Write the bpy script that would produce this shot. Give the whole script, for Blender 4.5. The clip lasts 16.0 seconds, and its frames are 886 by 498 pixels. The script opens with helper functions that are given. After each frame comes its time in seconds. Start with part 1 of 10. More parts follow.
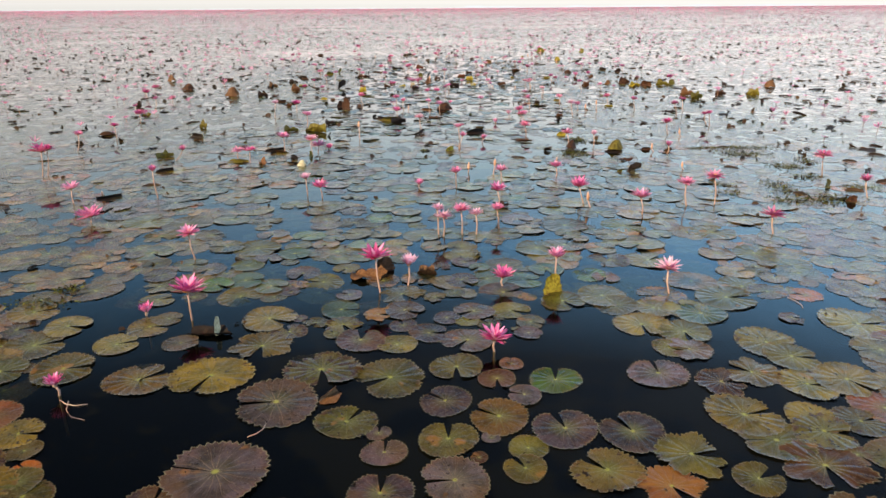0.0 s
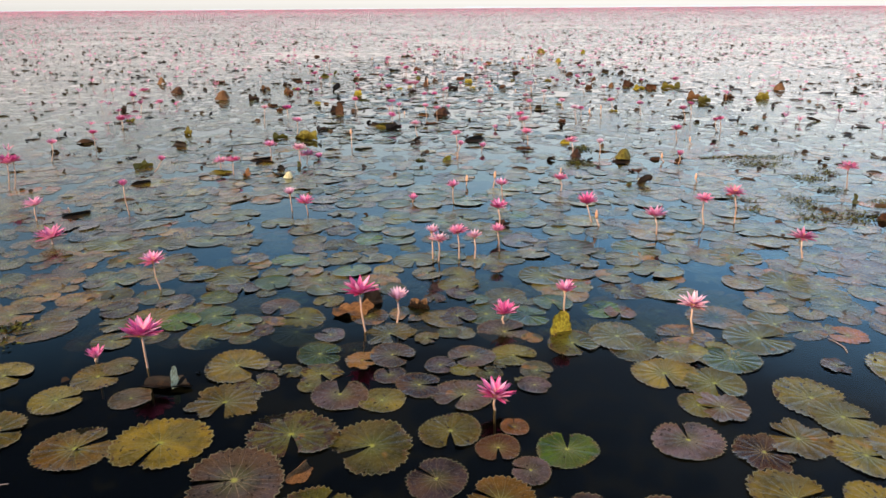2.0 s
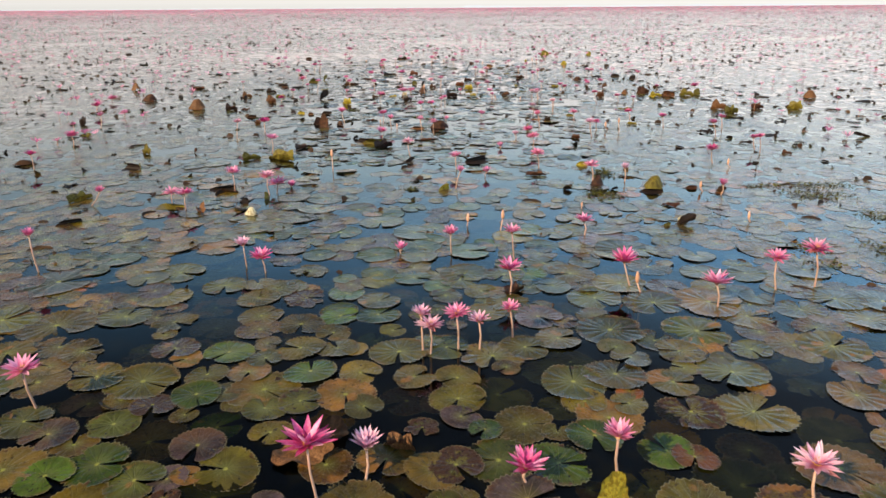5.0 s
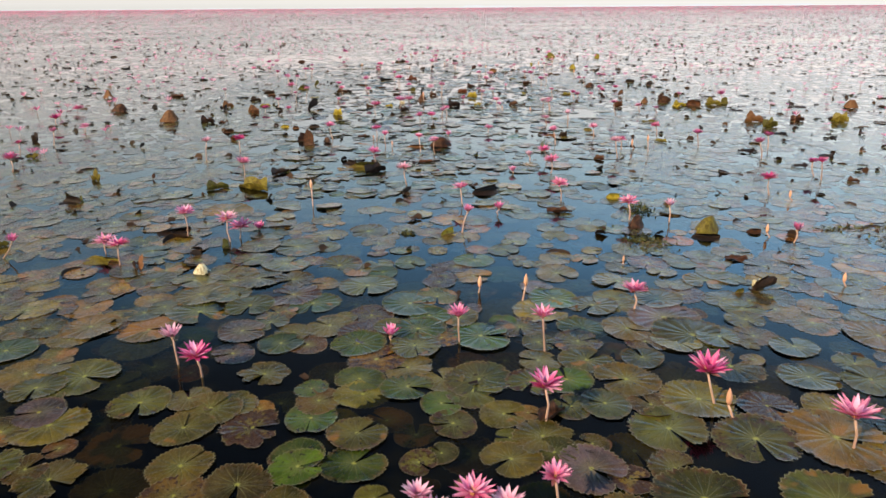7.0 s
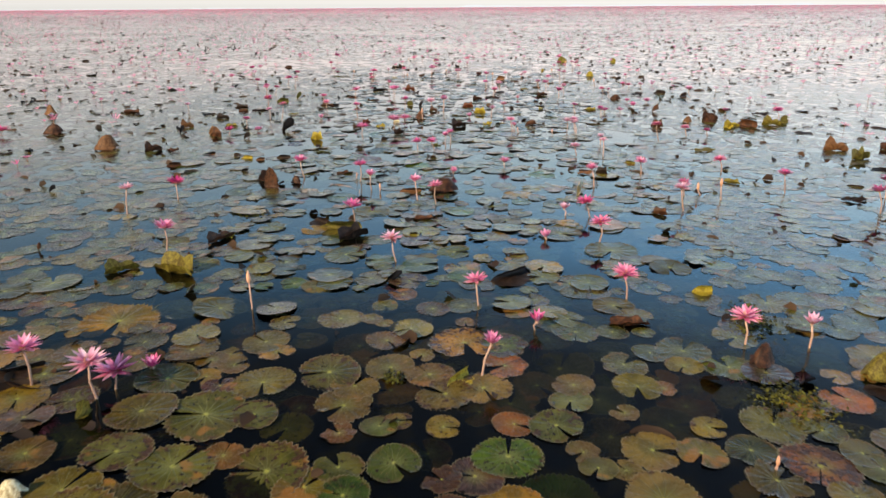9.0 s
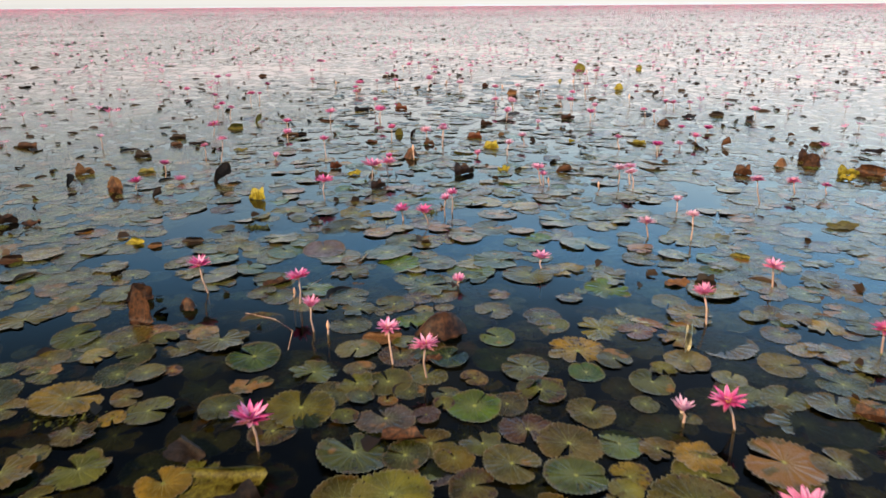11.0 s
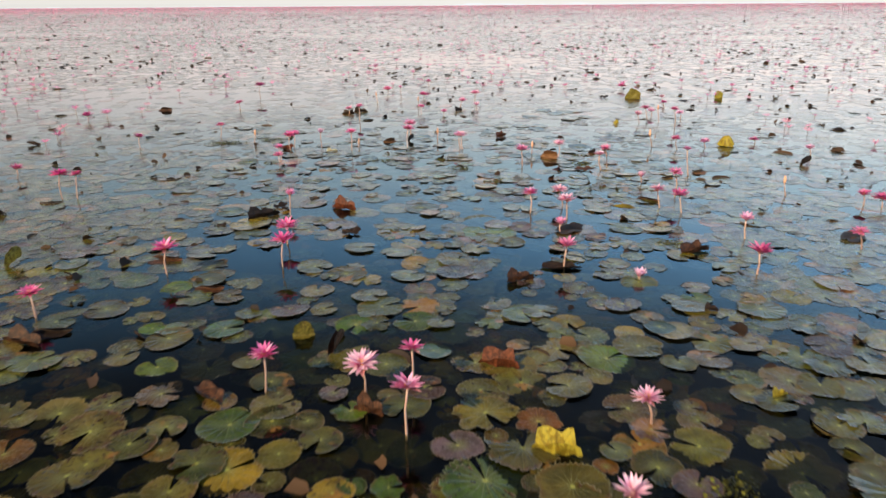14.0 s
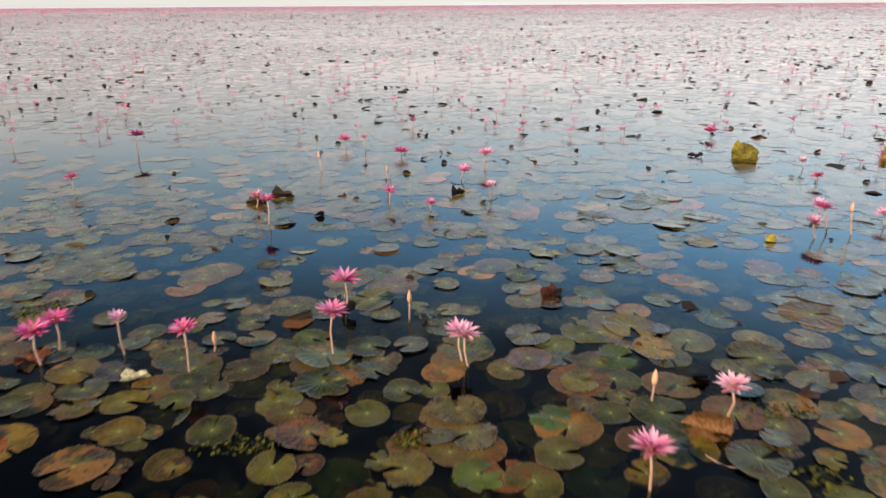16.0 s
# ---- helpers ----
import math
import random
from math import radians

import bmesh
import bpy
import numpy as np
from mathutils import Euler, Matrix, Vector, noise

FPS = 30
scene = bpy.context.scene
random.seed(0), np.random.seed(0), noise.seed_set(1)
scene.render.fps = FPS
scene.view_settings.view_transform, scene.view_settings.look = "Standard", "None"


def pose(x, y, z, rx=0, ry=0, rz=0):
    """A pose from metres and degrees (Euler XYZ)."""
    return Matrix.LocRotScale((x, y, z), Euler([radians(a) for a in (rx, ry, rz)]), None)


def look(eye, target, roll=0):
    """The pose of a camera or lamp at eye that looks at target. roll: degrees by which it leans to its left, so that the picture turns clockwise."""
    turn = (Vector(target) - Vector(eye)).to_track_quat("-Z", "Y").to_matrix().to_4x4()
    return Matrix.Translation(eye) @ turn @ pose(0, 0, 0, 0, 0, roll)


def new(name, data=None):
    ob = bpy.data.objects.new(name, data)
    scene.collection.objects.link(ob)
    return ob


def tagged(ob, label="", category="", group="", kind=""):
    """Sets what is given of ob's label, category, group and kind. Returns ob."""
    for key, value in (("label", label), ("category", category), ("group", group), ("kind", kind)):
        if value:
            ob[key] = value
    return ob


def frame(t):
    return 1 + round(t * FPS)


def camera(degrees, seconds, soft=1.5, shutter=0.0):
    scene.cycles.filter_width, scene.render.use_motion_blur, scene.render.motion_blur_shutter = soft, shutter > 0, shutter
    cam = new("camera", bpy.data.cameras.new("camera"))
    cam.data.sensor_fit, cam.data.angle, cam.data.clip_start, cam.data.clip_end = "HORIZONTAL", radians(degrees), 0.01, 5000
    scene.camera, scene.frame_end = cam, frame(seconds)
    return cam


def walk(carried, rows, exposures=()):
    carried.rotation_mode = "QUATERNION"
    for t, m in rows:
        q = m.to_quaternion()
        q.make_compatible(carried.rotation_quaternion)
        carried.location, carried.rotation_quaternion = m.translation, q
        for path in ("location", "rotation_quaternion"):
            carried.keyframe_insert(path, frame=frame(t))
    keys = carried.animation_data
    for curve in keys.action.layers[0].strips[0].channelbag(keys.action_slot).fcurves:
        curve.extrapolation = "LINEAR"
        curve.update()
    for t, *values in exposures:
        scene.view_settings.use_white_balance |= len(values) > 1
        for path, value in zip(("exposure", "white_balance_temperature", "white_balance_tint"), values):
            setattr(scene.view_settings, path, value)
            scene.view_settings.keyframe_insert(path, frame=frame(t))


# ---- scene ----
# The camera glides low over a lake of water lilies, ever faster.
cam = camera(66.0, 16.0, soft=1.55, shutter=0.2)
EYE = 1.70
ROLL = -0.39
ROWS = [
    (0.0, 0.000, 0.000, 0.000, -19.451),
    (0.5, 0.002, 0.101, -0.001, -19.446),
    (1.0, 0.013, 0.255, -0.004, -19.440),
    (1.5, 0.022, 0.394, -0.018, -19.432),
    (2.0, 0.036, 0.543, -0.029, -19.429),
    (2.5, 0.051, 0.734, -0.042, -19.430),
    (3.0, 0.055, 0.933, -0.060, -19.441),
    (3.5, 0.066, 1.158, -0.070, -19.455),
    (4.0, 0.076, 1.390, -0.074, -19.462),
    (6.5, 0.054, 2.930, -0.087, -19.492),
    (7.0, 0.048, 3.312, -0.096, -19.481),
    (7.5, 0.041, 3.681, -0.102, -19.476),
    (8.0, 0.032, 4.235, -0.101, -19.468),
    (8.2, 0.029, 4.490, -0.102, -19.464),
    (10.3, 0.011, 7.567, -0.067, -19.593),
    (10.5, 0.021, 7.892, -0.069, -19.593),
    (11.0, 0.047, 8.745, -0.081, -19.597),
    (11.5, 0.069, 9.649, -0.094, -19.612),
    (12.0, 0.084, 10.631, -0.098, -19.646),
    (12.5, 0.102, 11.642, -0.097, -19.657),
    (13.0, 0.138, 12.702, -0.094, -19.655),
    (13.5, 0.170, 13.850, -0.099, -19.656),
    (14.0, 0.220, 15.061, -0.089, -19.651),
    (14.5, 0.245, 16.353, -0.104, -19.649),
    (15.0, 0.280, 17.695, -0.121, -19.653),
    (15.5, 0.320, 19.142, -0.127, -19.667),
    (16.0, 0.363, 20.616, -0.135, -19.664),
]
walk(cam, [(t, pose(x, y, EYE + 0.0025 * t, 90 + pitch, 0, yaw) @ pose(0, 0, 0, 0, 0, ROLL)) for t, x, y, yaw, pitch in ROWS],
     exposures=[(t, stops, 7200, 16) for t, stops in ((0.0, 0.57), (2.0, 0.56), (4.0, 0.53), (7.5, 0.49), (11.0, 0.55), (13.0, 0.53), (16.0, 0.48))])

# ---- light: a low morning sun behind the camera and a hazy sky ----
SUN_EL, SUN_AZ = radians(34), radians(226)      # azimuth clockwise from +y
HAZE = [(0.0, (4.6, 5.0, 5.05)), (0.08, (8.9, 8.4, 8.5)), (0.15, (8.1, 9.2, 9.7)), (0.22, (5.7, 8.9, 11.0)), (0.33, (2.7, 7.2, 12.6)), (0.47, (1.0, 1.5, 2.2))]
world = bpy.data.worlds.new("sky")
scene.world = world
world.use_nodes = True
wn = world.node_tree
sky = wn.nodes.new("ShaderNodeTexSky")
sky.sky_type = 'NISHITA'
sky.sun_disc = False
sky.sun_elevation, sky.sun_rotation = SUN_EL, SUN_AZ
sky.air_density, sky.dust_density, sky.ozone_density = 0.8, 0.2, 4.0
# pale haze that thickens smoothly towards the horizon, all round
up = wn.nodes.new("ShaderNodeTexCoord")
xyz = wn.nodes.new("ShaderNodeSeparateXYZ")
wn.links.new(up.outputs["Generated"], xyz.inputs[0])
thick = wn.nodes.new("ShaderNodeMapRange")
thick.interpolation_type = 'SMOOTHSTEP'
wn.links.new(xyz.outputs[2], thick.inputs[0])
thick.inputs[1].default_value, thick.inputs[2].default_value, thick.inputs[3].default_value, thick.inputs[4].default_value = 0.35, 0.95, 0.97, 0.0
haze = wn.nodes.new("ShaderNodeMix")
haze.data_type = 'RGBA'
wn.links.new(thick.outputs[0], haze.inputs[0])
wn.links.new(sky.outputs[0], haze.inputs[6])
pale = wn.nodes.new("ShaderNodeValToRGB")
wn.links.new(xyz.outputs[2], pale.inputs[0])
while len(pale.color_ramp.elements) < len(HAZE):
    pale.color_ramp.elements.new(0.5)
for stop, (place, color) in zip(pale.color_ramp.elements, HAZE):
    stop.position, stop.color = place, (*color, 1.0)
# haze brightened to the right and dimmed to the left, to fit the view
steep = wn.nodes.new("ShaderNodeMath")
steep.operation = 'MULTIPLY_ADD'
wn.links.new(xyz.outputs[2], steep.inputs[0])
steep.inputs[1].default_value, steep.inputs[2].default_value = 2.5, 0.16
side = wn.nodes.new("ShaderNodeMath")
side.operation = 'MULTIPLY_ADD'
wn.links.new(xyz.outputs[0], side.inputs[0])
wn.links.new(steep.outputs[0], side.inputs[1])
side.inputs[2].default_value = 1.0
gain = wn.nodes.new("ShaderNodeVectorMath")
gain.operation = 'SCALE'
wn.links.new(pale.outputs[0], gain.inputs[0])
wn.links.new(side.outputs[0], gain.inputs["Scale"])
wn.links.new(gain.outputs[0], haze.inputs[7])
wn.links.new(haze.outputs[2], wn.nodes["Background"].inputs[0])
wn.nodes["Background"].inputs[1].default_value = 0.12
sun = new("sun", bpy.data.lights.new("sun", 'SUN'))
sun.data.energy, sun.data.angle, sun.data.color = 5.0, radians(0.6), (1.0, 0.84, 0.60)
sun_from = Vector((math.sin(SUN_AZ) * math.cos(SUN_EL), math.cos(SUN_AZ) * math.cos(SUN_EL), math.sin(SUN_EL)))
sun.matrix_world = look(sun_from * 50, (0, 0, 0))


# ---- materials ----
class Nodes:
    """Short hand for building a node material."""

    def __init__(self, name):
        self.mat = bpy.data.materials.new(name)
        self.mat.use_nodes = True
        self.tree = self.mat.node_tree
        self.bsdf = self.tree.nodes["Principled BSDF"]
        self.out = self.tree.nodes["Material Output"]

    def node(self, kind, **values):
        n = self.tree.nodes.new(kind)
        for key, value in values.items():
            setattr(n, key, value)
        return n

    def link(self, a, b):
        self.tree.links.new(a, b)

    def feed(self, socket, value):
        if hasattr(value, "is_linked") or isinstance(value, bpy.types.NodeSocket):
            self.link(value, socket)
        else:
            socket.default_value = value

    def math(self, op, a, b=0.0, c=0.0, clamp=False):
        n = self.node("ShaderNodeMath", operation=op, use_clamp=clamp)
        for s, v in zip(n.inputs, (a, b, c)):
            self.feed(s, v)
        return n.outputs[0]

    def noise(self, vector, scale, detail=3.0, rough=0.55):
        n = self.node("ShaderNodeTexNoise")
        self.link(vector, n.inputs["Vector"])
        n.inputs["Scale"].default_value, n.inputs["Detail"].default_value, n.inputs["Roughness"].default_value = scale, detail, rough
        return n.outputs["Fac"]

    def step(self, value, low, high, a=0.0, b=1.0):
        n = self.node("ShaderNodeMapRange", interpolation_type='SMOOTHSTEP')
        self.feed(n.inputs[0], value)
        n.inputs[1].default_value, n.inputs[2].default_value, n.inputs[3].default_value, n.inputs[4].default_value = low, high, a, b
        return n.outputs[0]

    def mix(self, fac, a, b, blend='MIX'):
        n = self.node("ShaderNodeMix", data_type='RGBA', blend_type=blend)
        self.feed(n.inputs[0], fac)
        for s, v in ((n.inputs[6], a), (n.inputs[7], b)):
            if isinstance(v, tuple):
                s.default_value = (*v, 1.0)
            else:
                self.link(v, s)
        return n.outputs[2]

    def ramp(self, fac, stops):
        n = self.node("ShaderNodeValToRGB")
        self.link(fac, n.inputs[0])
        e = n.color_ramp.elements
        while len(e) < len(stops):
            e.new(0.5)
        for el, (p, c) in zip(e, stops):
            el.position, el.color = p, (*c, 1.0)
        return n.outputs[0]

    def bump(self, height, strength, distance=0.01):
        n = self.node("ShaderNodeBump")
        n.inputs["Strength"].default_value, n.inputs["Distance"].default_value = strength, distance
        self.link(height, n.inputs["Height"])
        return n.outputs[0]


def random_value(m, joined):
    """One random number for each leaf: by object, or by island where leaves are joined."""
    if joined:
        return m.node("ShaderNodeNewGeometry").outputs["Random Per Island"]
    return m.node("ShaderNodeObjectInfo").outputs["Random"]


def leaf_material(name, stops, joined, decay=0.25, relief=0.9, second=(0.085, 0.045, 0.018), wax=0.27, vein=(0.16, 0.17, 0.07), vein_amount=0.15):
    """A floating leaf: radial veins, blotches, decayed spots, a rusty rim edged with painted light, a waxy skin."""
    m = Nodes(name)
    uv = m.node("ShaderNodeUVMap", uv_map="disc")
    xyz = m.node("ShaderNodeSeparateXYZ")
    m.link(uv.outputs[0], xyz.inputs[0])
    u = m.math('MULTIPLY_ADD', xyz.outputs[0], 2.0, -1.0)
    v = m.math('MULTIPLY_ADD', xyz.outputs[1], 2.0, -1.0)
    r = m.math('SQRT', m.math('ADD', m.math('MULTIPLY', u, u), m.math('MULTIPLY', v, v)))
    ang = m.math('ARCTAN2', v, u)
    rnd = random_value(m, joined)
    place = m.node("ShaderNodeNewGeometry").outputs["Position"]
    broad = m.noise(place, 9.0, 3.0)
    fine = m.noise(place, 55.0, 4.0, 0.65)
    # veins: thin rays that fork towards the rim
    ray = m.math('MULTIPLY', m.math('ABSOLUTE', m.math('SINE', m.math('MULTIPLY_ADD', broad, 2.2, m.math('MULTIPLY', ang, 8.0)))), r)
    fork = m.math('MULTIPLY', m.math('ABSOLUTE', m.math('SINE', m.math('MULTIPLY_ADD', broad, 4.0, m.math('MULTIPLY', ang, 17.0)))), r)
    veins = m.math('MAXIMUM', m.step(ray, 0.03, 0.10, 1.0, 0.0),
                   m.math('MULTIPLY', m.step(fork, 0.05, 0.17, 0.7, 0.0), m.step(r, 0.45, 0.7)))
    base = m.ramp(rnd, stops)
    tone = m.math('MULTIPLY_ADD', m.math('FRACT', m.math('MULTIPLY', rnd, 57.1)), 0.56, 0.20)      # some leaves paler, some darker
    base = m.mix(1.0, base, m.ramp(tone, [(0.0, (0.0, 0.0, 0.0)), (1.0, (2.0, 2.0, 2.0))]), 'MULTIPLY')
    # drifts of tan and of dark green leaves, some metres wide
    drift = m.noise(place, 0.75, 2.0)
    base = m.mix(m.step(drift, 0.52, 0.66, 0.0, 0.36), base, (0.15, 0.122, 0.050))
    base = m.mix(m.step(drift, 0.34, 0.46, 0.5, 0.0), base, (0.45, 0.62, 0.50), 'MULTIPLY')
    base = m.mix(m.step(broad, 0.35, 0.66, 0.0, 0.9), base, (0.40, 0.43, 0.32), 'MULTIPLY')
    tinge = m.noise(place, 4.0, 1.0)
    base = m.mix(m.step(tinge, 0.50, 0.66, 0.0, 0.6), base, second)
    base = m.mix(m.math('MULTIPLY', m.step(fine, 0.45, 0.75), 0.25), base, (0.06, 0.045, 0.02))
    # paler, greener middle with rays that run out to the rim
    glow = m.math('MULTIPLY', m.step(r, 0.05, 0.62, 1.0, 0.0), m.math('MULTIPLY_ADD', m.math('FRACT', m.math('MULTIPLY', rnd, 23.9)), 0.45, 0.10))
    base = m.mix(glow, base, (0.125, 0.140, 0.036))
    base = m.mix(m.math('MULTIPLY', veins, m.math('MULTIPLY', m.math('MULTIPLY_ADD', m.math('FRACT', m.math('MULTIPLY', rnd, 91.3)), 0.7, 0.3), m.step(r, 0.1, 0.9, vein_amount * 4.0, vein_amount * 1.4))), base, vein)
    speck = m.noise(place, 170.0, 3.0, 0.7)
    base = m.mix(m.step(speck, 0.42, 0.66, 0.0, 0.45), base, (0.45, 0.42, 0.34), 'MULTIPLY')
    # decay: brown blotches, denser on some leaves and towards the rim
    rnd2 = m.math('FRACT', m.math('MULTIPLY', rnd, 37.7))
    rot = m.math('ADD', m.math('ADD', m.noise(place, 22.0, 4.0, 0.7), m.math('MULTIPLY', m.math('POWER', r, 3.0), 0.16)),
                 m.math('MULTIPLY', m.math('POWER', rnd2, 4.0), decay))
    base = m.mix(m.step(rot, 0.70, 0.80), base, (0.035, 0.018, 0.010))
    # wide orange-brown patches that eat into a few leaves from one side
    rust = m.math('ADD', m.noise(place, 6.5, 2.0), m.math('MULTIPLY', m.math('POWER', m.math('FRACT', m.math('MULTIPLY', rnd, 71.9)), 5.0), decay * 0.8))
    base = m.mix(m.step(rust, 0.68, 0.76, 0.0, 0.65), base, (0.20, 0.088, 0.020))
    base = m.mix(m.math('MULTIPLY', m.step(r, 0.80, 0.98), m.step(m.noise(place, 14.0, 2.0), 0.40, 0.65, 0.0, 0.45)), base, (0.11, 0.050, 0.022))
    # outermost edge painted pale, as where a lifted rim catches the sun
    base = m.mix(m.step(r, 0.955, 1.0, 0.0, 0.5), base, (0.20, 0.20, 0.12))
    base = m.mix(m.step(m.noise(place, 95.0, 2.0, 0.6), 0.64, 0.72, 0.0, 0.45), base, (0.16, 0.11, 0.035))
    base = m.mix(m.math('MULTIPLY', m.step(r, 0.02, 0.11, 1.0, 0.0), 0.7), base, (0.26, 0.28, 0.05))
    pits = m.math('ADD', m.noise(place, 48.0, 2.0, 0.5), m.math('MULTIPLY', rnd2, 0.10))
    base = m.mix(m.step(pits, 0.71, 0.76, 0.0, 0.85), base, (0.016, 0.010, 0.006))
    m.link(base, m.bsdf.inputs["Base Color"])
    rough = m.math('MULTIPLY_ADD', fine, 0.2, wax - 0.1)
    m.link(rough, m.bsdf.inputs["Roughness"])
    m.bsdf.inputs["IOR"].default_value = 1.36
    m.bsdf.inputs["Specular IOR Level"].default_value = 0.05
    m.bsdf.inputs["Coat Weight"].default_value = 0.66
    m.bsdf.inputs["Coat Roughness"].default_value = 0.20
    m.bsdf.inputs["Coat IOR"].default_value = 1.33
    height = m.math('ADD', m.math('MULTIPLY', veins, -0.3), m.math('ADD', broad, m.math('MULTIPLY', fine, 0.4)))
    if relief:
        m.link(m.bump(height, relief, 0.006), m.bsdf.inputs["Normal"])
    return m.mat


GREEN = [(0.0, (0.100, 0.082, 0.008)), (0.3, (0.164, 0.108, 0.011)), (0.55, (0.106, 0.097, 0.011)), (0.8, (0.198, 0.111, 0.011)), (1.0, (0.144, 0.069, 0.011))]
# purple-brown leaves, with the sky's grey-violet sheen put into the colour
PURPLE = [(0.0, (0.083, 0.049, 0.054)), (0.5, (0.071, 0.052, 0.058)), (1.0, (0.101, 0.065, 0.054))]
YELLOW = [(0.0, (0.090, 0.072, 0.010)), (0.5, (0.073, 0.060, 0.014)), (1.0, (0.106, 0.066, 0.014))]
RUST = [(0.0, (0.094, 0.027, 0.008)), (0.5, (0.117, 0.042, 0.010)), (1.0, (0.059, 0.015, 0.008))]
BRIGHT = [(0.0, (0.034, 0.066, 0.006)), (0.5, (0.048, 0.085, 0.006)), (1.0, (0.031, 0.059, 0.010))]
MIXED = [(0.0, (0.073, 0.061, 0.006)), (0.3, (0.142, 0.080, 0.011)), (0.5, (0.073, 0.072, 0.010)), (0.66, (0.116, 0.047, 0.012)),
         (0.78, (0.221, 0.107, 0.012)), (0.88, (0.118, 0.077, 0.010)), (0.95, (0.187, 0.055, 0.010)), (1.0, (0.284, 0.074, 0.010))]
FRESH = [(0.0, (0.040, 0.049, 0.002)), (0.25, (0.088, 0.063, 0.007)), (0.45, (0.041, 0.060, 0.006)), (0.6, (0.086, 0.040, 0.007)),
         (0.72, (0.129, 0.086, 0.007)), (0.84, (0.066, 0.069, 0.006)), (0.93, (0.090, 0.040, 0.004)), (1.0, (0.134, 0.046, 0.006))]
DEEP = [(0.0, (0.047, 0.052, 0.009)), (0.35, (0.078, 0.071, 0.010)), (0.6, (0.044, 0.057, 0.011)), (0.85, (0.094, 0.069, 0.011)), (1.0, (0.059, 0.060, 0.009))]
LEAF_LOOKS = {
    "h": ("dark_green_leaf", DEEP, dict(decay=0.16, second=(0.050, 0.044, 0.014), wax=0.24)),
    "g": ("green_leaf", GREEN, dict(decay=0.10, second=(0.070, 0.060, 0.020))),
    "p": ("purple_leaf", PURPLE, dict(decay=0.06, vein=(0.17, 0.12, 0.09))),
    "y": ("yellowed_leaf", YELLOW, dict(decay=0.34, wax=0.28, second=(0.088, 0.066, 0.018))),
    "r": ("rusty_leaf", RUST, dict(decay=0.40, wax=0.28, vein=(0.3, 0.2, 0.08))),
    "b": ("fresh_leaf", BRIGHT, dict(decay=0.02, second=(0.050, 0.062, 0.012), wax=0.2)),
}
LEAF = {c: leaf_material(name, stops, False, **more) for c, (name, stops, more) in LEAF_LOOKS.items()}
LEAF_JOINED = {c: leaf_material("joined_" + name, stops, True, **more) for c, (name, stops, more) in LEAF_LOOKS.items()}
LEAF_FIELD = leaf_material("leaf_field", MIXED, True, 0.22)
LEAF_FRESH = leaf_material("fresh_leaf_field", FRESH, True, 0.24, second=(0.060, 0.058, 0.012))
LEAF_FAR = leaf_material("far_leaf_field", MIXED, True, 0.1, relief=0.0)


def plain_material(name, color, second, scale, rough, joined=False, bump=0.3, spread=0.5, through_light=0.0, pale=None, ribs=False):
    """A plant surface with two scales of mottling and a tone of its own for each piece."""
    m = Nodes(name)
    place = m.node("ShaderNodeTexCoord").outputs["Object"]
    a, b = m.noise(place, scale), m.noise(place, scale * 6.0, 4.0)
    base = m.mix(m.step(a, 0.3, 0.7), color, second)
    tone = m.math('MULTIPLY_ADD', random_value(m, joined), spread, 1.0 - spread * 0.5)
    base = m.mix(1.0, base, m.ramp(m.math('MULTIPLY', tone, 0.5), [(0.0, (0.0, 0.0, 0.0)), (1.0, (2.0, 2.0, 2.0))]), 'MULTIPLY')
    base = m.mix(m.math('MULTIPLY', m.step(b, 0.5, 0.8), 0.3), base, second)
    if pale:
        along = m.node("ShaderNodeSeparateXYZ")
        m.link(place, along.inputs[0])
        base = m.mix(m.step(along.outputs[0], 0.05, 0.75, 0.75, 0.0), base, (0.45, 0.01, 0.17))
        # some petals paler at random, standing in for sunlit ones and their highlights
        base = m.mix(m.step(random_value(m, joined), 0.5, 1.0, 0.0, 0.75), base, pale)
    m.link(base, m.bsdf.inputs["Base Color"])
    m.bsdf.inputs["Roughness"].default_value = rough
    height = b
    if ribs:
        uv = m.node("ShaderNodeSeparateXYZ")
        m.link(m.node("ShaderNodeUVMap", uv_map="disc").outputs[0], uv.inputs[0])
        ang = m.math('ARCTAN2', m.math('SUBTRACT', uv.outputs[1], 0.5), m.math('SUBTRACT', uv.outputs[0], 0.5))
        rib = m.math('ABSOLUTE', m.math('SINE', m.math('MULTIPLY_ADD', a, 2.0, m.math('MULTIPLY', ang, 5.0))))
        base = m.mix(m.step(rib, 0.0, 0.4, 0.5, 0.0), base, (0.40, 0.34, 0.28), 'MULTIPLY')
        base = m.mix(m.step(m.noise(place, scale * 0.35, 3.0, 0.6), 0.42, 0.60), base, (0.40, 0.34, 0.30) if color[0] < 0.1 else (0.55, 0.48, 0.40), 'MULTIPLY')
        m.link(base, m.bsdf.inputs["Base Color"])
        m.bsdf.inputs["Specular IOR Level"].default_value = 0.2
        height = m.math('MULTIPLY_ADD', rib, 0.8, b)
    m.link(m.bump(height, bump, 0.003), m.bsdf.inputs["Normal"])
    if through_light:
        thin = m.node("ShaderNodeBsdfTranslucent")
        m.link(base, thin.inputs[0])
        both = m.node("ShaderNodeMixShader")
        both.inputs[0].default_value = through_light
        m.link(m.bsdf.outputs[0], both.inputs[1])
        m.link(thin.outputs[0], both.inputs[2])
        m.link(both.outputs[0], m.out.inputs[0])
    return m.mat


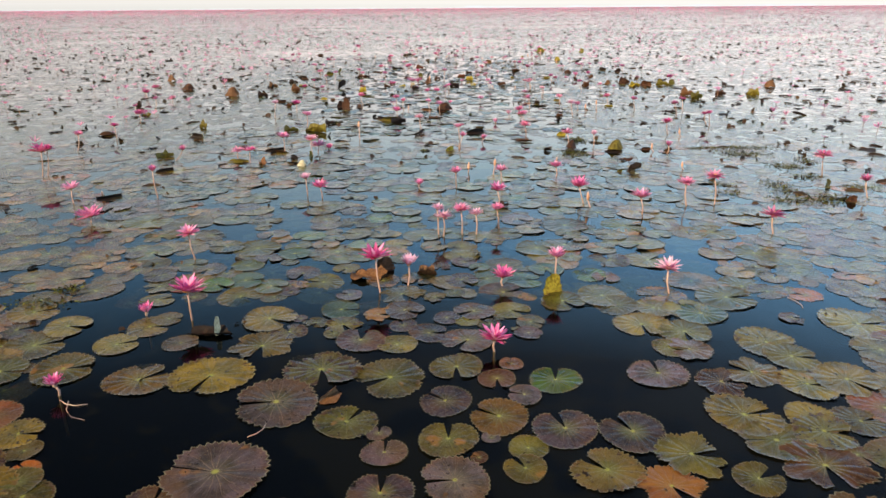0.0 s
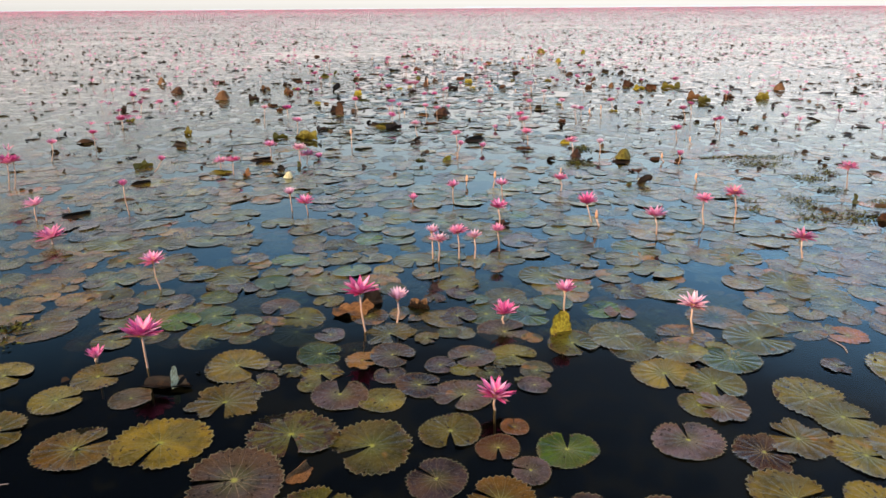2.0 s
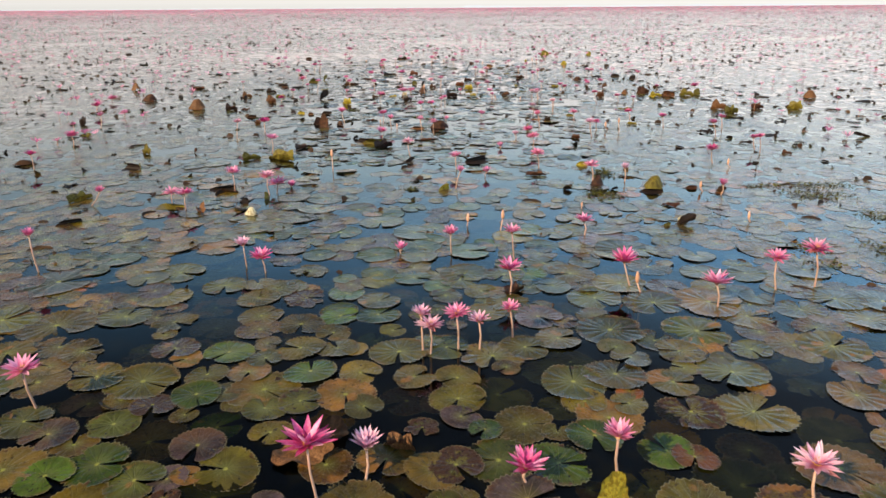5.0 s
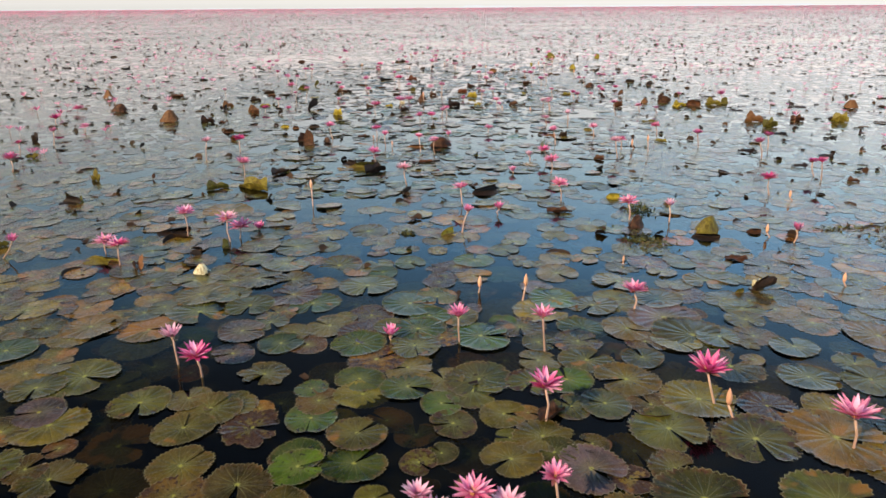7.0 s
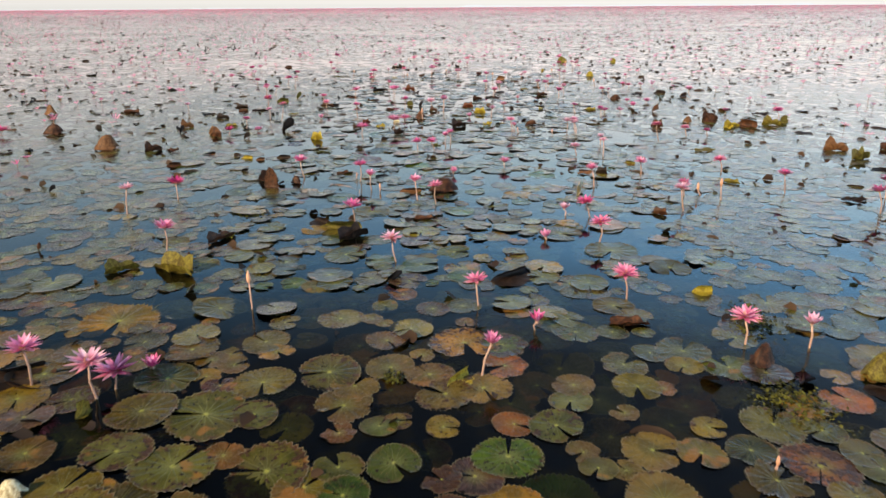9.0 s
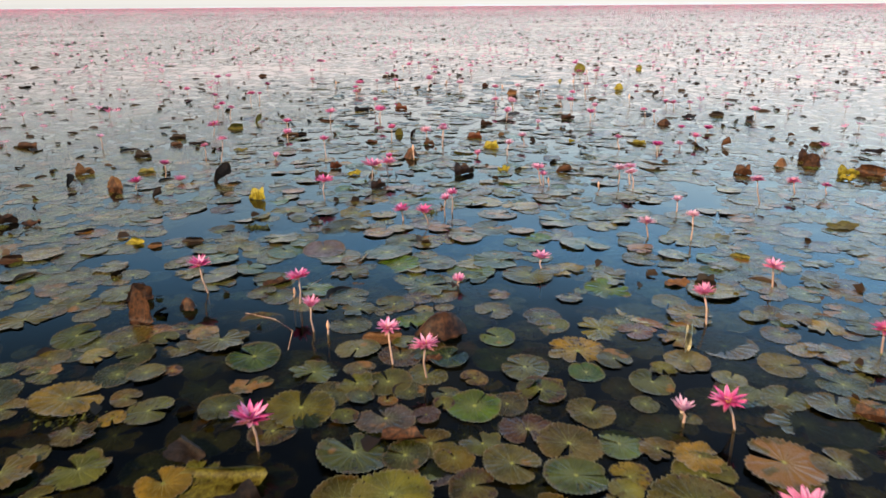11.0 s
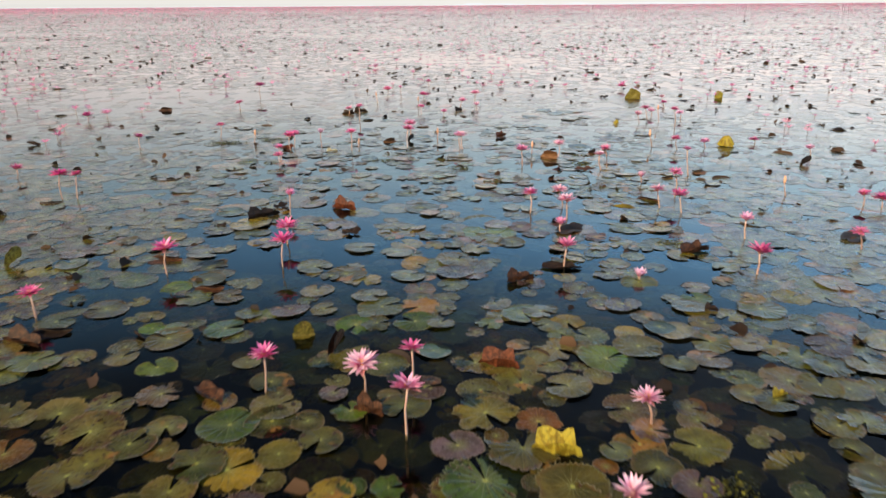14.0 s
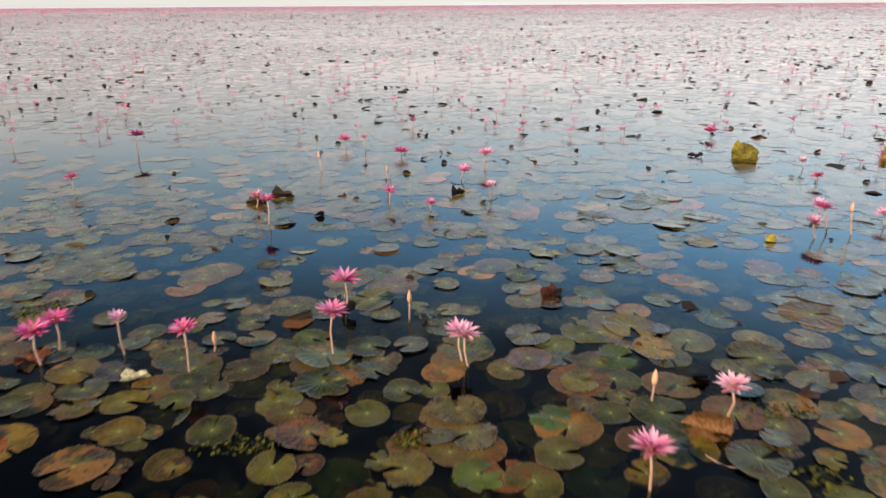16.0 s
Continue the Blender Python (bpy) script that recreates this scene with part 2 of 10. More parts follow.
PETAL = {
    "d": plain_material("deep_pink_petal", (0.78, 0.050, 0.29), (0.88, 0.22, 0.47), 14.0, 0.36, spread=0.5, through_light=0.4, pale=(0.92, 0.58, 0.78)),
    "p": plain_material("pink_petal", (0.86, 0.18, 0.41), (0.93, 0.42, 0.60), 14.0, 0.36, spread=0.5, through_light=0.4, pale=(0.92, 0.58, 0.78)),
    "w": plain_material("pale_pink_petal", (0.88, 0.40, 0.58), (0.92, 0.64, 0.76), 14.0, 0.36, spread=0.3, through_light=0.4, pale=(0.92, 0.72, 0.80)),
}
PETAL_FIELD = plain_material("petal_field", (0.84, 0.16, 0.40), (0.90, 0.42, 0.58), 0.7, 0.5, joined=True, spread=0.4, through_light=0.5)
# far petals paler than the nearer field's: haze put into their colour
PETAL_FAR = plain_material("hazed_petal_field", (0.85, 0.24, 0.42), (0.90, 0.50, 0.60), 0.5, 0.5, joined=True, spread=0.3, through_light=0.5)
STAMEN = plain_material("stamens", (0.55, 0.22, 0.08), (0.70, 0.42, 0.10), 60.0, 0.6)
STEM = plain_material("stem", (0.36, 0.19, 0.15), (0.42, 0.31, 0.22), 9.0, 0.5)
BUD = plain_material("bud", (0.55, 0.34, 0.16), (0.62, 0.28, 0.22), 18.0, 0.5)
STEM_FIELD = plain_material("stem_field", (0.36, 0.16, 0.11), (0.30, 0.20, 0.12), 2.0, 0.55, joined=True)
CURL = {
    "o": plain_material("olive_curled_leaf", (0.22, 0.19, 0.030), (0.11, 0.092, 0.020), 12.0, 0.5, spread=0.4, through_light=0.25, ribs=True),
    # brown mottled with the lighter tone of its sunlit parts
    "n": plain_material("brown_curled_leaf", (0.022, 0.011, 0.007), (0.105, 0.042, 0.017), 7.0, 0.6, spread=0.6, ribs=True),
    "k": plain_material("blackened_curled_leaf", (0.010, 0.007, 0.006), (0.034, 0.019, 0.011), 8.0, 0.6, spread=0.6, ribs=True),
    "y": plain_material("yellow_curled_leaf", (0.42, 0.32, 0.03), (0.30, 0.27, 0.04), 12.0, 0.5, spread=0.3, through_light=0.25, ribs=True),
    "t": plain_material("tan_curled_leaf", (0.20, 0.10, 0.040), (0.11, 0.05, 0.022), 20.0, 0.6, spread=0.3, ribs=True),
    "m": plain_material("red_brown_curled_leaf", (0.17, 0.048, 0.018), (0.065, 0.020, 0.010), 11.0, 0.55, spread=0.4, through_light=0.2, ribs=True),
    "c": plain_material("cream_curled_leaf", (0.60, 0.58, 0.42), (0.50, 0.46, 0.28), 12.0, 0.5, spread=0.2, ribs=True),
}
CURL_FIELD = plain_material("curled_field", (0.014, 0.009, 0.007), (0.060, 0.032, 0.014), 0.9, 0.7, joined=True, spread=1.2, ribs=True)
WEED = plain_material("waterweed", (0.085, 0.085, 0.014), (0.008, 0.010, 0.003), 14.0, 0.6, joined=True, spread=1.6)
WEED.node_tree.nodes["Principled BSDF"].inputs["Specular IOR Level"].default_value = 0.1

# still water: a Fresnel mirror over brown, slightly see-through water
w = Nodes("water")
place = w.node("ShaderNodeNewGeometry").outputs["Position"]
swell = w.math('ADD', w.noise(place, 0.9, 2.0), w.math('MULTIPLY', w.noise(place, 7.0, 2.0), 0.25))
ripple = w.bump(swell, 0.10, 0.02)
gloss = w.node("ShaderNodeBsdfGlossy")
gloss.inputs["Roughness"].default_value = 0.03
w.link(ripple, gloss.inputs["Normal"])
clear = w.node("ShaderNodeBsdfTransparent")
clear.inputs[0].default_value = (0.36, 0.37, 0.28, 1.0)
facing = w.node("ShaderNodeLayerWeight")
facing.inputs["Blend"].default_value = 0.5
w.link(ripple, facing.inputs["Normal"])
mirror = w.math('MULTIPLY_ADD', w.math('POWER', facing.outputs["Facing"], 5.0), 0.98, 0.02)
both = w.node("ShaderNodeMixShader")
w.link(mirror, both.inputs[0])
w.link(clear.outputs[0], both.inputs[1])
w.link(gloss.outputs[0], both.inputs[2])
w.link(both.outputs[0], w.out.inputs[0])
w.tree.nodes.remove(w.bsdf)
WATER = w.mat
# bed near-black, its colour standing in for the dark of deep water
BED_DARK = plain_material("bed_dark", (0.0016, 0.0016, 0.0015), (0.0022, 0.0019, 0.0015), 0.8, 0.9)
# the far shore is no lamp; its pale glow stands in for haze
far = Nodes("far_shore_glow")
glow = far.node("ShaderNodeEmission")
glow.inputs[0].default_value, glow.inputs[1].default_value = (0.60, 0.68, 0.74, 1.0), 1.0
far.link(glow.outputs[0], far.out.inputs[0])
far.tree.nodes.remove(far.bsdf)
SHORE_GLOW = far.mat


# ---- mesh helpers ----
def mesh_of(name, verts, faces, material, uv=None):
    """A mesh from arrays: verts (n, 3), faces a list of (k, c) index arrays, uv one pair a vertex."""
    me = bpy.data.meshes.new(name)
    verts = np.asarray(verts, np.float32)
    faces = [np.asarray(f, np.int32) for f in faces if len(f)]
    loops = np.concatenate([f.ravel() for f in faces])
    sizes = np.concatenate([np.full(len(f), f.shape[1], np.int32) for f in faces])
    me.vertices.add(len(verts))
    me.vertices.foreach_set("co", verts.ravel())
    me.loops.add(len(loops))
    me.loops.foreach_set("vertex_index", loops)
    me.polygons.add(len(sizes))
    me.polygons.foreach_set("loop_start", np.concatenate([[0], np.cumsum(sizes)[:-1]]).astype(np.int32))
    me.polygons.foreach_set("loop_total", sizes)
    me.polygons.foreach_set("use_smooth", np.ones(len(sizes), bool))
    if uv is not None:
        layer = me.uv_layers.new(name="disc")
        layer.data.foreach_set("uv", np.asarray(uv, np.float32)[loops].ravel())
    me.materials.append(material)
    me.update(calc_edges=True)
    me.validate()
    return me


def joined(name, shapes, picks, mats, material):
    """One mesh of many copies: shapes [(verts, faces, uv)], picks which shape, mats (n, 3, 4) poses."""
    vs, fs, us, start = [], {}, [], 0
    for i, (verts, faces, uv) in enumerate(shapes):
        sel = mats[picks == i]
        if not len(sel):
            continue
        v = np.einsum('nij,kj->nki', sel[:, :, :3], verts) + sel[:, None, :, 3]
        vs.append(v.reshape(-1, 3))
        us.append(np.tile(uv, (len(sel), 1)))
        first = start + np.arange(len(sel)) * len(verts)
        for f in faces:
            f = np.asarray(f)
            if len(f):
                fs.setdefault(f.shape[1], []).append((f[None] + first[:, None, None]).reshape(-1, f.shape[1]))
        start += v.shape[0] * v.shape[1]
    return mesh_of(name, np.concatenate(vs), [np.concatenate(f) for f in fs.values()], material, np.concatenate(us))


def poses(x, y, z, turn, size, tilt=0.0, rng=None, tall=None):
    """Pose rows (n, 3, 4): turned about z, scaled, leaned a little at random."""
    n = len(x)
    tall = size if tall is None else tall
    c, s = np.cos(turn), np.sin(turn)
    m = np.zeros((n, 3, 4))
    m[:, 0, 0], m[:, 0, 1], m[:, 1, 0], m[:, 1, 1], m[:, 2, 2] = c * size, -s * size, s * size, c * size, tall
    if tilt:
        tx, ty = rng.normal(0, tilt, n), rng.normal(0, tilt, n)
        m[:, 2, 0], m[:, 2, 1] = tx * size, ty * size
        m[:, 0, 2], m[:, 1, 2] = -(c * tx - s * ty) * tall, -(s * tx + c * ty) * tall
    m[:, 0, 3], m[:, 1, 3], m[:, 2, 3] = x, y, z
    return m


# ---- the leaf: a notched disc with a toothed, slightly lifted rim ----
def leaf_shape(seed, teeth, rings, gap=0.22, wave=0.03, lift=0.0, ragged=0.0, lift_teeth=0.0, pleat=0.0):
    rng = np.random.default_rng(seed)
    n = teeth * 2 + 1 if teeth else 15
    ang = np.linspace(gap, 2 * math.pi - gap, n)
    ph = rng.uniform(0, 6.28, 4)
    rim = 1.0 + 0.05 * np.sin(2 * ang + ph[0]) + 0.03 * np.sin(3 * ang + ph[1])
    if teeth:
        rim[1::2] -= 0.068 + rng.uniform(-0.04, 0.04, len(rim[1::2]))
    if ragged:
        bite = np.clip(np.sin(ang * 2.5 + ph[2]) * np.sin(ang * 4.1 + ph[3]), 0, 1)
        rim -= ragged * bite + ragged * 0.4 * rng.uniform(0, 1, n)
    # the two lobes beside the notch are rounded
    ends = np.minimum(np.arange(n), np.arange(n)[::-1]) / n
    rim *= 1 - 0.20 * np.exp(-(ends / 0.035) ** 1.3)
    verts, uv = [(0.0, 0.0, 0.0)], [(0.5, 0.5)]
    skew = rng.uniform(-0.5, 0.5) * gap
    for q in rings:
        # the notch is a wedge that narrows a little towards the rim's lobes
        shut = 1.0 + 0.10 * gap * (q - 0.5)
        a = math.pi + (ang - math.pi) * shut + skew * (q - 1) * np.exp(-ends / 0.06)
        rr = rim * q if q > 0.9 else (rim * 0.5 + rim.mean() * 0.5) * q
        z = lift * q ** 4 + wave * q ** 3 * (np.sin(3 * ang + ph[2]) * 0.6 + np.sin(5 * ang + ph[3]) * 0.4)
        z = z + pleat * q * (1.2 - q) * 2.2 * np.abs(np.sin(7.5 * ang + 0.6 * np.sin(2 * ang + ph[1])))
        if q == 1.0 and teeth:
            z[::2] += lift_teeth
        verts += list(zip(rr * np.cos(a), rr * np.sin(a), z))
        uv += list(zip(0.5 + 0.5 * q * np.cos(a), 0.5 + 0.5 * q * np.sin(a)))
    i = np.arange(n - 1)
    tris = np.stack([0 * i, 1 + i, 2 + i], 1)
    quads = []
    for k in range(len(rings) - 1):
        a = 1 + k * n + i
        quads.append(np.stack([a, a + n, a + n + 1, a + 1], 1))
    return np.array(verts), [tris] + quads, np.array(uv)


NEAR_LEAVES = [leaf_shape(k, 34 + 3 * (k % 3), (0.18, 0.45, 0.75, 0.93, 1.0), gap=g, wave=wv, lift=lf, ragged=rg, lift_teeth=0.014, pleat=0.014)
               for k, (g, wv, lf, rg) in enumerate([(0.13, 0.016, 0.0, 0), (0.20, 0.020, 0.0, 0), (0.04, 0.016, 0.012, 0), (0.30, 0.018, 0.0, 0),
                                                    (0.22, 0.024, 0.0, 0.10), (0.30, 0.028, 0.0, 0.24)])]
MID_LEAVES = [leaf_shape(10 + k, 30, (0.5, 0.9, 1.0), gap=0.04 + 0.08 * k, wave=0.010, lift=0.002, ragged=0.12 * (k == 3), lift_teeth=0.010, pleat=0.012) for k in range(4)]
FAR_LEAVES = [leaf_shape(20 + k, 0, (1.0,), gap=0.10 + 0.09 * k, wave=0.004, lift=0.0) for k in range(3)]
LEAF_MESH = {(k, c): mesh_of("lily_pad", *shape[:2], LEAF[c], shape[2]) for k, shape in enumerate(NEAR_LEAVES) for c in LEAF}
LEAF_WORDS = {
    "h": "dark green water lily pad with toothed rim, floating",
    "g": "olive green water lily pad with toothed rim, floating",
    "p": "purple-brown water lily pad with toothed rim, floating",
    "y": "yellowing, spotted water lily pad floating on the water",
    "r": "rusty orange decaying water lily pad on the water",
    "b": "fresh green water lily pad floating on dark water",
}
PLACED = []          # leaf centres and radii, kept clear by the scattered ones


JOINED_PADS = {c: ([], []) for c in LEAF}      # shape and pose of the leaves further from the middle of the way


def lily_pad(x, y, r, hour, tone, shape=None, z=None):
    """One floating leaf; hour: where its notch points, 12 away from the camera, 3 to the right."""
    rng = random.Random(int(x * 733 + y * 977))
    shape = shape if shape is not None else rng.choice(((0, 0, 1, 1, 2, 3) if y < 9 else (0, 1, 2, 3, 4, 5, 5)) if tone in "gpbh" else (0, 1, 4, 4, 5))
    turn = radians(90 - 30 * hour)
    crowd = y > 9.0      # further on the leaves push each other up
    z = rng.uniform(0.002, 0.012 if crowd else 0.007) if z is None else z
    lean = 0.035 if crowd else 0.020 if y > 3.75 else 0.008
    r = r * (1.0 if y < 3.75 else 1.17 if y < 20 else 1.07)
    at = Matrix.LocRotScale((x, y, z), Euler((rng.gauss(0, lean), rng.gauss(0, lean), turn)), (r, r, r))
    PLACED.append((x, y, r))
    if y > 3.75 and rng.random() < (0.22 if y < 19 else 0.36):
        at.translation.z = -rng.uniform(0.004, 0.022)      # just awash
    if y > 3.75 and (abs(x - 0.15) > 0.53 or r < 0.10):
        JOINED_PADS[tone][0].append(shape)
        JOINED_PADS[tone][1].append(np.array(at)[:3])
        return
    ob = new("lily_pad", LEAF_MESH[shape, tone])
    ob.matrix_world = at
    tagged(ob, LEAF_WORDS[tone], "lily pad", "floating lily pads")


# ---- the flower ----
def petal_shape(length, width, curl, cup):
    """A pointed, boat-shaped petal growing along +x, from 0 to length."""
    verts, rows = [], 5
    for i in range(rows + 1):
        t = i / rows
        wd = width * (math.sin(math.pi * (0.18 + 0.82 * t) ** 0.9) if i < rows else 0.0) * 0.5
        z = curl * t * t
        for s in ((-1, 0, 1) if i < rows else (0,)):
            verts.append((length * t, s * wd, z + abs(s) * cup * wd))
    quads = [(3 * i + k, 3 * i + k + 1, 3 * i + k + 4, 3 * i + k + 3) for i in range(rows - 1) for k in (0, 1)]
    b = 3 * (rows - 1)
    return np.array(verts), [np.array(quads), np.array([(b, b + 1, b + 3), (b + 1, b + 2, b + 3)])], None


PETAL_MESH = {c: mesh_of("petal", *petal_shape(1.0, 0.28, 0.11, 0.5)[:2], m) for c, m in PETAL.items()}
SEPAL_MESH = mesh_of("sepal", *petal_shape(1.0, 0.30, 0.05, 0.4)[:2], plain_material("sepal", (0.30, 0.10, 0.09), (0.42, 0.20, 0.20), 12.0, 0.5))


def tube(points, radii, sides=6):
    """A round rod along points."""
    pts = [Vector(p) for p in points]
    verts, quads = [], []
    for i, p in enumerate(pts):
        d = (pts[min(i + 1, len(pts) - 1)] - pts[max(i - 1, 0)]).normalized()
        a = d.orthogonal().normalized()
        b = d.cross(a)
        for k in range(sides):
            t = 2 * math.pi * k / sides
            verts.append(tuple(p + radii[i] * (math.cos(t) * a + math.sin(t) * b)))
    for i in range(len(pts) - 1):
        for k in range(sides):
            quads.append((i * sides + k, i * sides + (k + 1) % sides, (i + 1) * sides + (k + 1) % sides, (i + 1) * sides + k))
    caps = [tuple(range(sides))[::-1], tuple(range((len(pts) - 1) * sides, len(pts) * sides))]
    return np.array(verts), [np.array(quads), np.array(caps)]


def stamen_shape():
    """A tuft of upright threads."""
    rng = np.random.default_rng(5)
    vs, fs = [], []
    for k in range(26):
        a, r0 = rng.uniform(0, 6.28), 0.16 * math.sqrt(rng.uniform(0, 1))
        base = np.array([r0 * math.cos(a), r0 * math.sin(a), 0.0])
        tip = base * rng.uniform(1.0, 1.7) + (0, 0, rng.uniform(0.30, 0.46))
        side = np.array([-math.sin(a), math.cos(a), 0]) * 0.022
        out = np.array([math.cos(a), math.sin(a), 0]) * 0.022
        b = len(vs)
        vs += [base - side, base + side, base + out, tip]
        fs += [(b, b + 1, b + 3), (b + 1, b + 2, b + 3), (b + 2, b, b + 3)]
    return np.array(vs), [np.array(fs)]


STAMEN_MESH = mesh_of("stamens", *stamen_shape(), STAMEN)
HEAD_MESH = mesh_of("flower_head", *tube([(0, 0, -0.012), (0, 0, -0.006), (0, 0, 0.002), (0, 0, 0.006)], (0.005, 0.009, 0.010, 0.006), 8), STEM)
FLOWER_WORDS = {
    "d": "deep magenta water lily flower, open, on a reddish stem",
    "p": "bright pink water lily flower, open, on a reddish stem",
    "w": "pale pink water lily flower with whitish petals on a stem",
}


def petal_poses(opened, rng):
    """Three whorls of petals round the middle, for a flower of half width 1."""
    rows = []
    for ring, (count, up, size) in enumerate(((11, 46 - 48 * opened, 1.0), (9, 54 - 44 * opened, 0.93), (7, 72 - 46 * opened, 0.68))):
        # steeper petals are longer for the same width
        length = size / max(0.6, math.cos(radians(max(up, 0))))
        for k in range(count):
            a = 2 * math.pi * (k + 0.5 * ring) / count + rng.uniform(-0.12, 0.12)
            e = radians(up + rng.uniform(-10, 8))
            s = length * rng.uniform(0.90, 1.06)
            rows.append(Matrix.Rotation(a, 4, 'Z') @ Matrix.Translation((0.06, 0, 0.02 + 0.05 * ring)) @ Matrix.Rotation(-e, 4, 'Y') @ Matrix.Diagonal((s, s, s, 1)))
    return rows


def corolla_mesh(tone, step):
    """All petals of a flower that stays some way off, as one mesh."""
    shape = petal_shape(1.0, 0.28, 0.11, 0.5)
    mats = np.array([np.array(m)[:3] for m in petal_poses((step + 0.5) / 5, random.Random(step))])
    return joined("corolla", [(shape[0], shape[1], np.full((len(shape[0]), 2), 0.5))], np.zeros(len(mats), int), mats, PETAL[tone])


COROLLA = {(c, s): corolla_mesh(c, s) for c in PETAL for s in range(5)}


def water_lily(x, y, height, width, tone="p", opened=0.6, lean=(0.0, 0.0)):
    """A flower on its stem; opened: 0 a tulip shape, 1 a flat star."""
    rng = random.Random(int(x * 1931 + y * 577) + 7)
    top = Vector((lean[0], lean[1], height))
    root = new("water_lily")
    root.location = (x, y, 0)
    tagged(root, FLOWER_WORDS[tone] if opened > 0.3 else "half-closed " + FLOWER_WORDS[tone].replace(", open,", ""), "water lily", "water lily flowers")
    bow = Vector((rng.uniform(-0.015, 0.015), rng.uniform(-0.01, 0.01), 0))
    pts = [Vector((0, 0, -0.22)), Vector((0, 0, 0)), top * 0.5 + bow, top]
    stem = new("stem", mesh_of("stem", *tube(pts, (0.0060, 0.0060, 0.0052, 0.005)), STEM))
    stem.parent = root
    nod = Euler((lean[1] * -1.2 + rng.uniform(-0.12, 0.12), lean[0] * 1.2 + rng.uniform(-0.12, 0.12), rng.uniform(0, 6.28)))
    half = width / 2
    head = new("flower_head", HEAD_MESH)
    head.parent = root
    head.matrix_local = Matrix.Translation(top) @ nod.to_matrix().to_4x4()
    if abs(x) < 2.3:
        for m in petal_poses(opened, rng):
            p = new("petal", PETAL_MESH[tone])
            p.parent = head
            p.matrix_local = Matrix.Diagonal((half, half, half, 1)) @ m
    else:
        key = (tone, min(4, int(opened * 5)))
        p = new("corolla", COROLLA[key])
        p.parent = head
        p.matrix_local = Matrix.Diagonal((half, half, half, 1))
        tagged(p, kind="stuff")
    for k in range(3):
        p = new("sepal", SEPAL_MESH)
        p.parent = head
        p.matrix_local = Matrix.Rotation(2.1 * k + 0.4, 4, 'Z') @ Matrix.Translation((half * 0.05, 0, -0.004)) @ Matrix.Rotation(-radians(52 - 62 * opened), 4, 'Y') @ Matrix.Diagonal((half, half, half, 1))
    if opened > 0.3:
        t = new("stamen_tuft", STAMEN_MESH)
        t.parent = head
        t.matrix_local = Matrix.Diagonal((half, half, half, 1))
        tagged(t, kind="stuff")
    return root


def bud_shape():
    prof = [(0.0, 0.35), (0.18, 0.8), (0.4, 1.0), (0.65, 0.82), (0.88, 0.4), (1.0, 0.06)]
    v, f = tube([(0, 0, h) for h, _ in prof], [0.17 * r for _, r in prof], 8)
    return v, f


BUD_MESH = mesh_of("bud_head", *bud_shape(), BUD)


def lily_bud(x, y, height, size, lean=(0.0, 0.0)):
    """A closed bud on its stem."""
    root = new("water_lily_bud")
    root.location = (x, y, 0)
    tagged(root, "closed yellowish-pink water lily bud on a thin stem", "lily bud", "water lily buds")
    top = Vector((lean[0], lean[1], max(height - size, 0.01)))
    stem = new("stem", mesh_of("stem", *tube([(0, 0, -0.2), (0, 0, 0), top * 0.5, top], (0.006, 0.006, 0.0055, 0.005)), STEM))
    stem.parent = root
    head = new("bud_head", BUD_MESH)
    head.parent = root
    head.matrix_local = Matrix.Translation(top) @ Euler((-lean[1] * 1.5, lean[0] * 1.5, 0)).to_matrix().to_4x4() @ Matrix.Diagonal((size, size, size, 1))
    return root


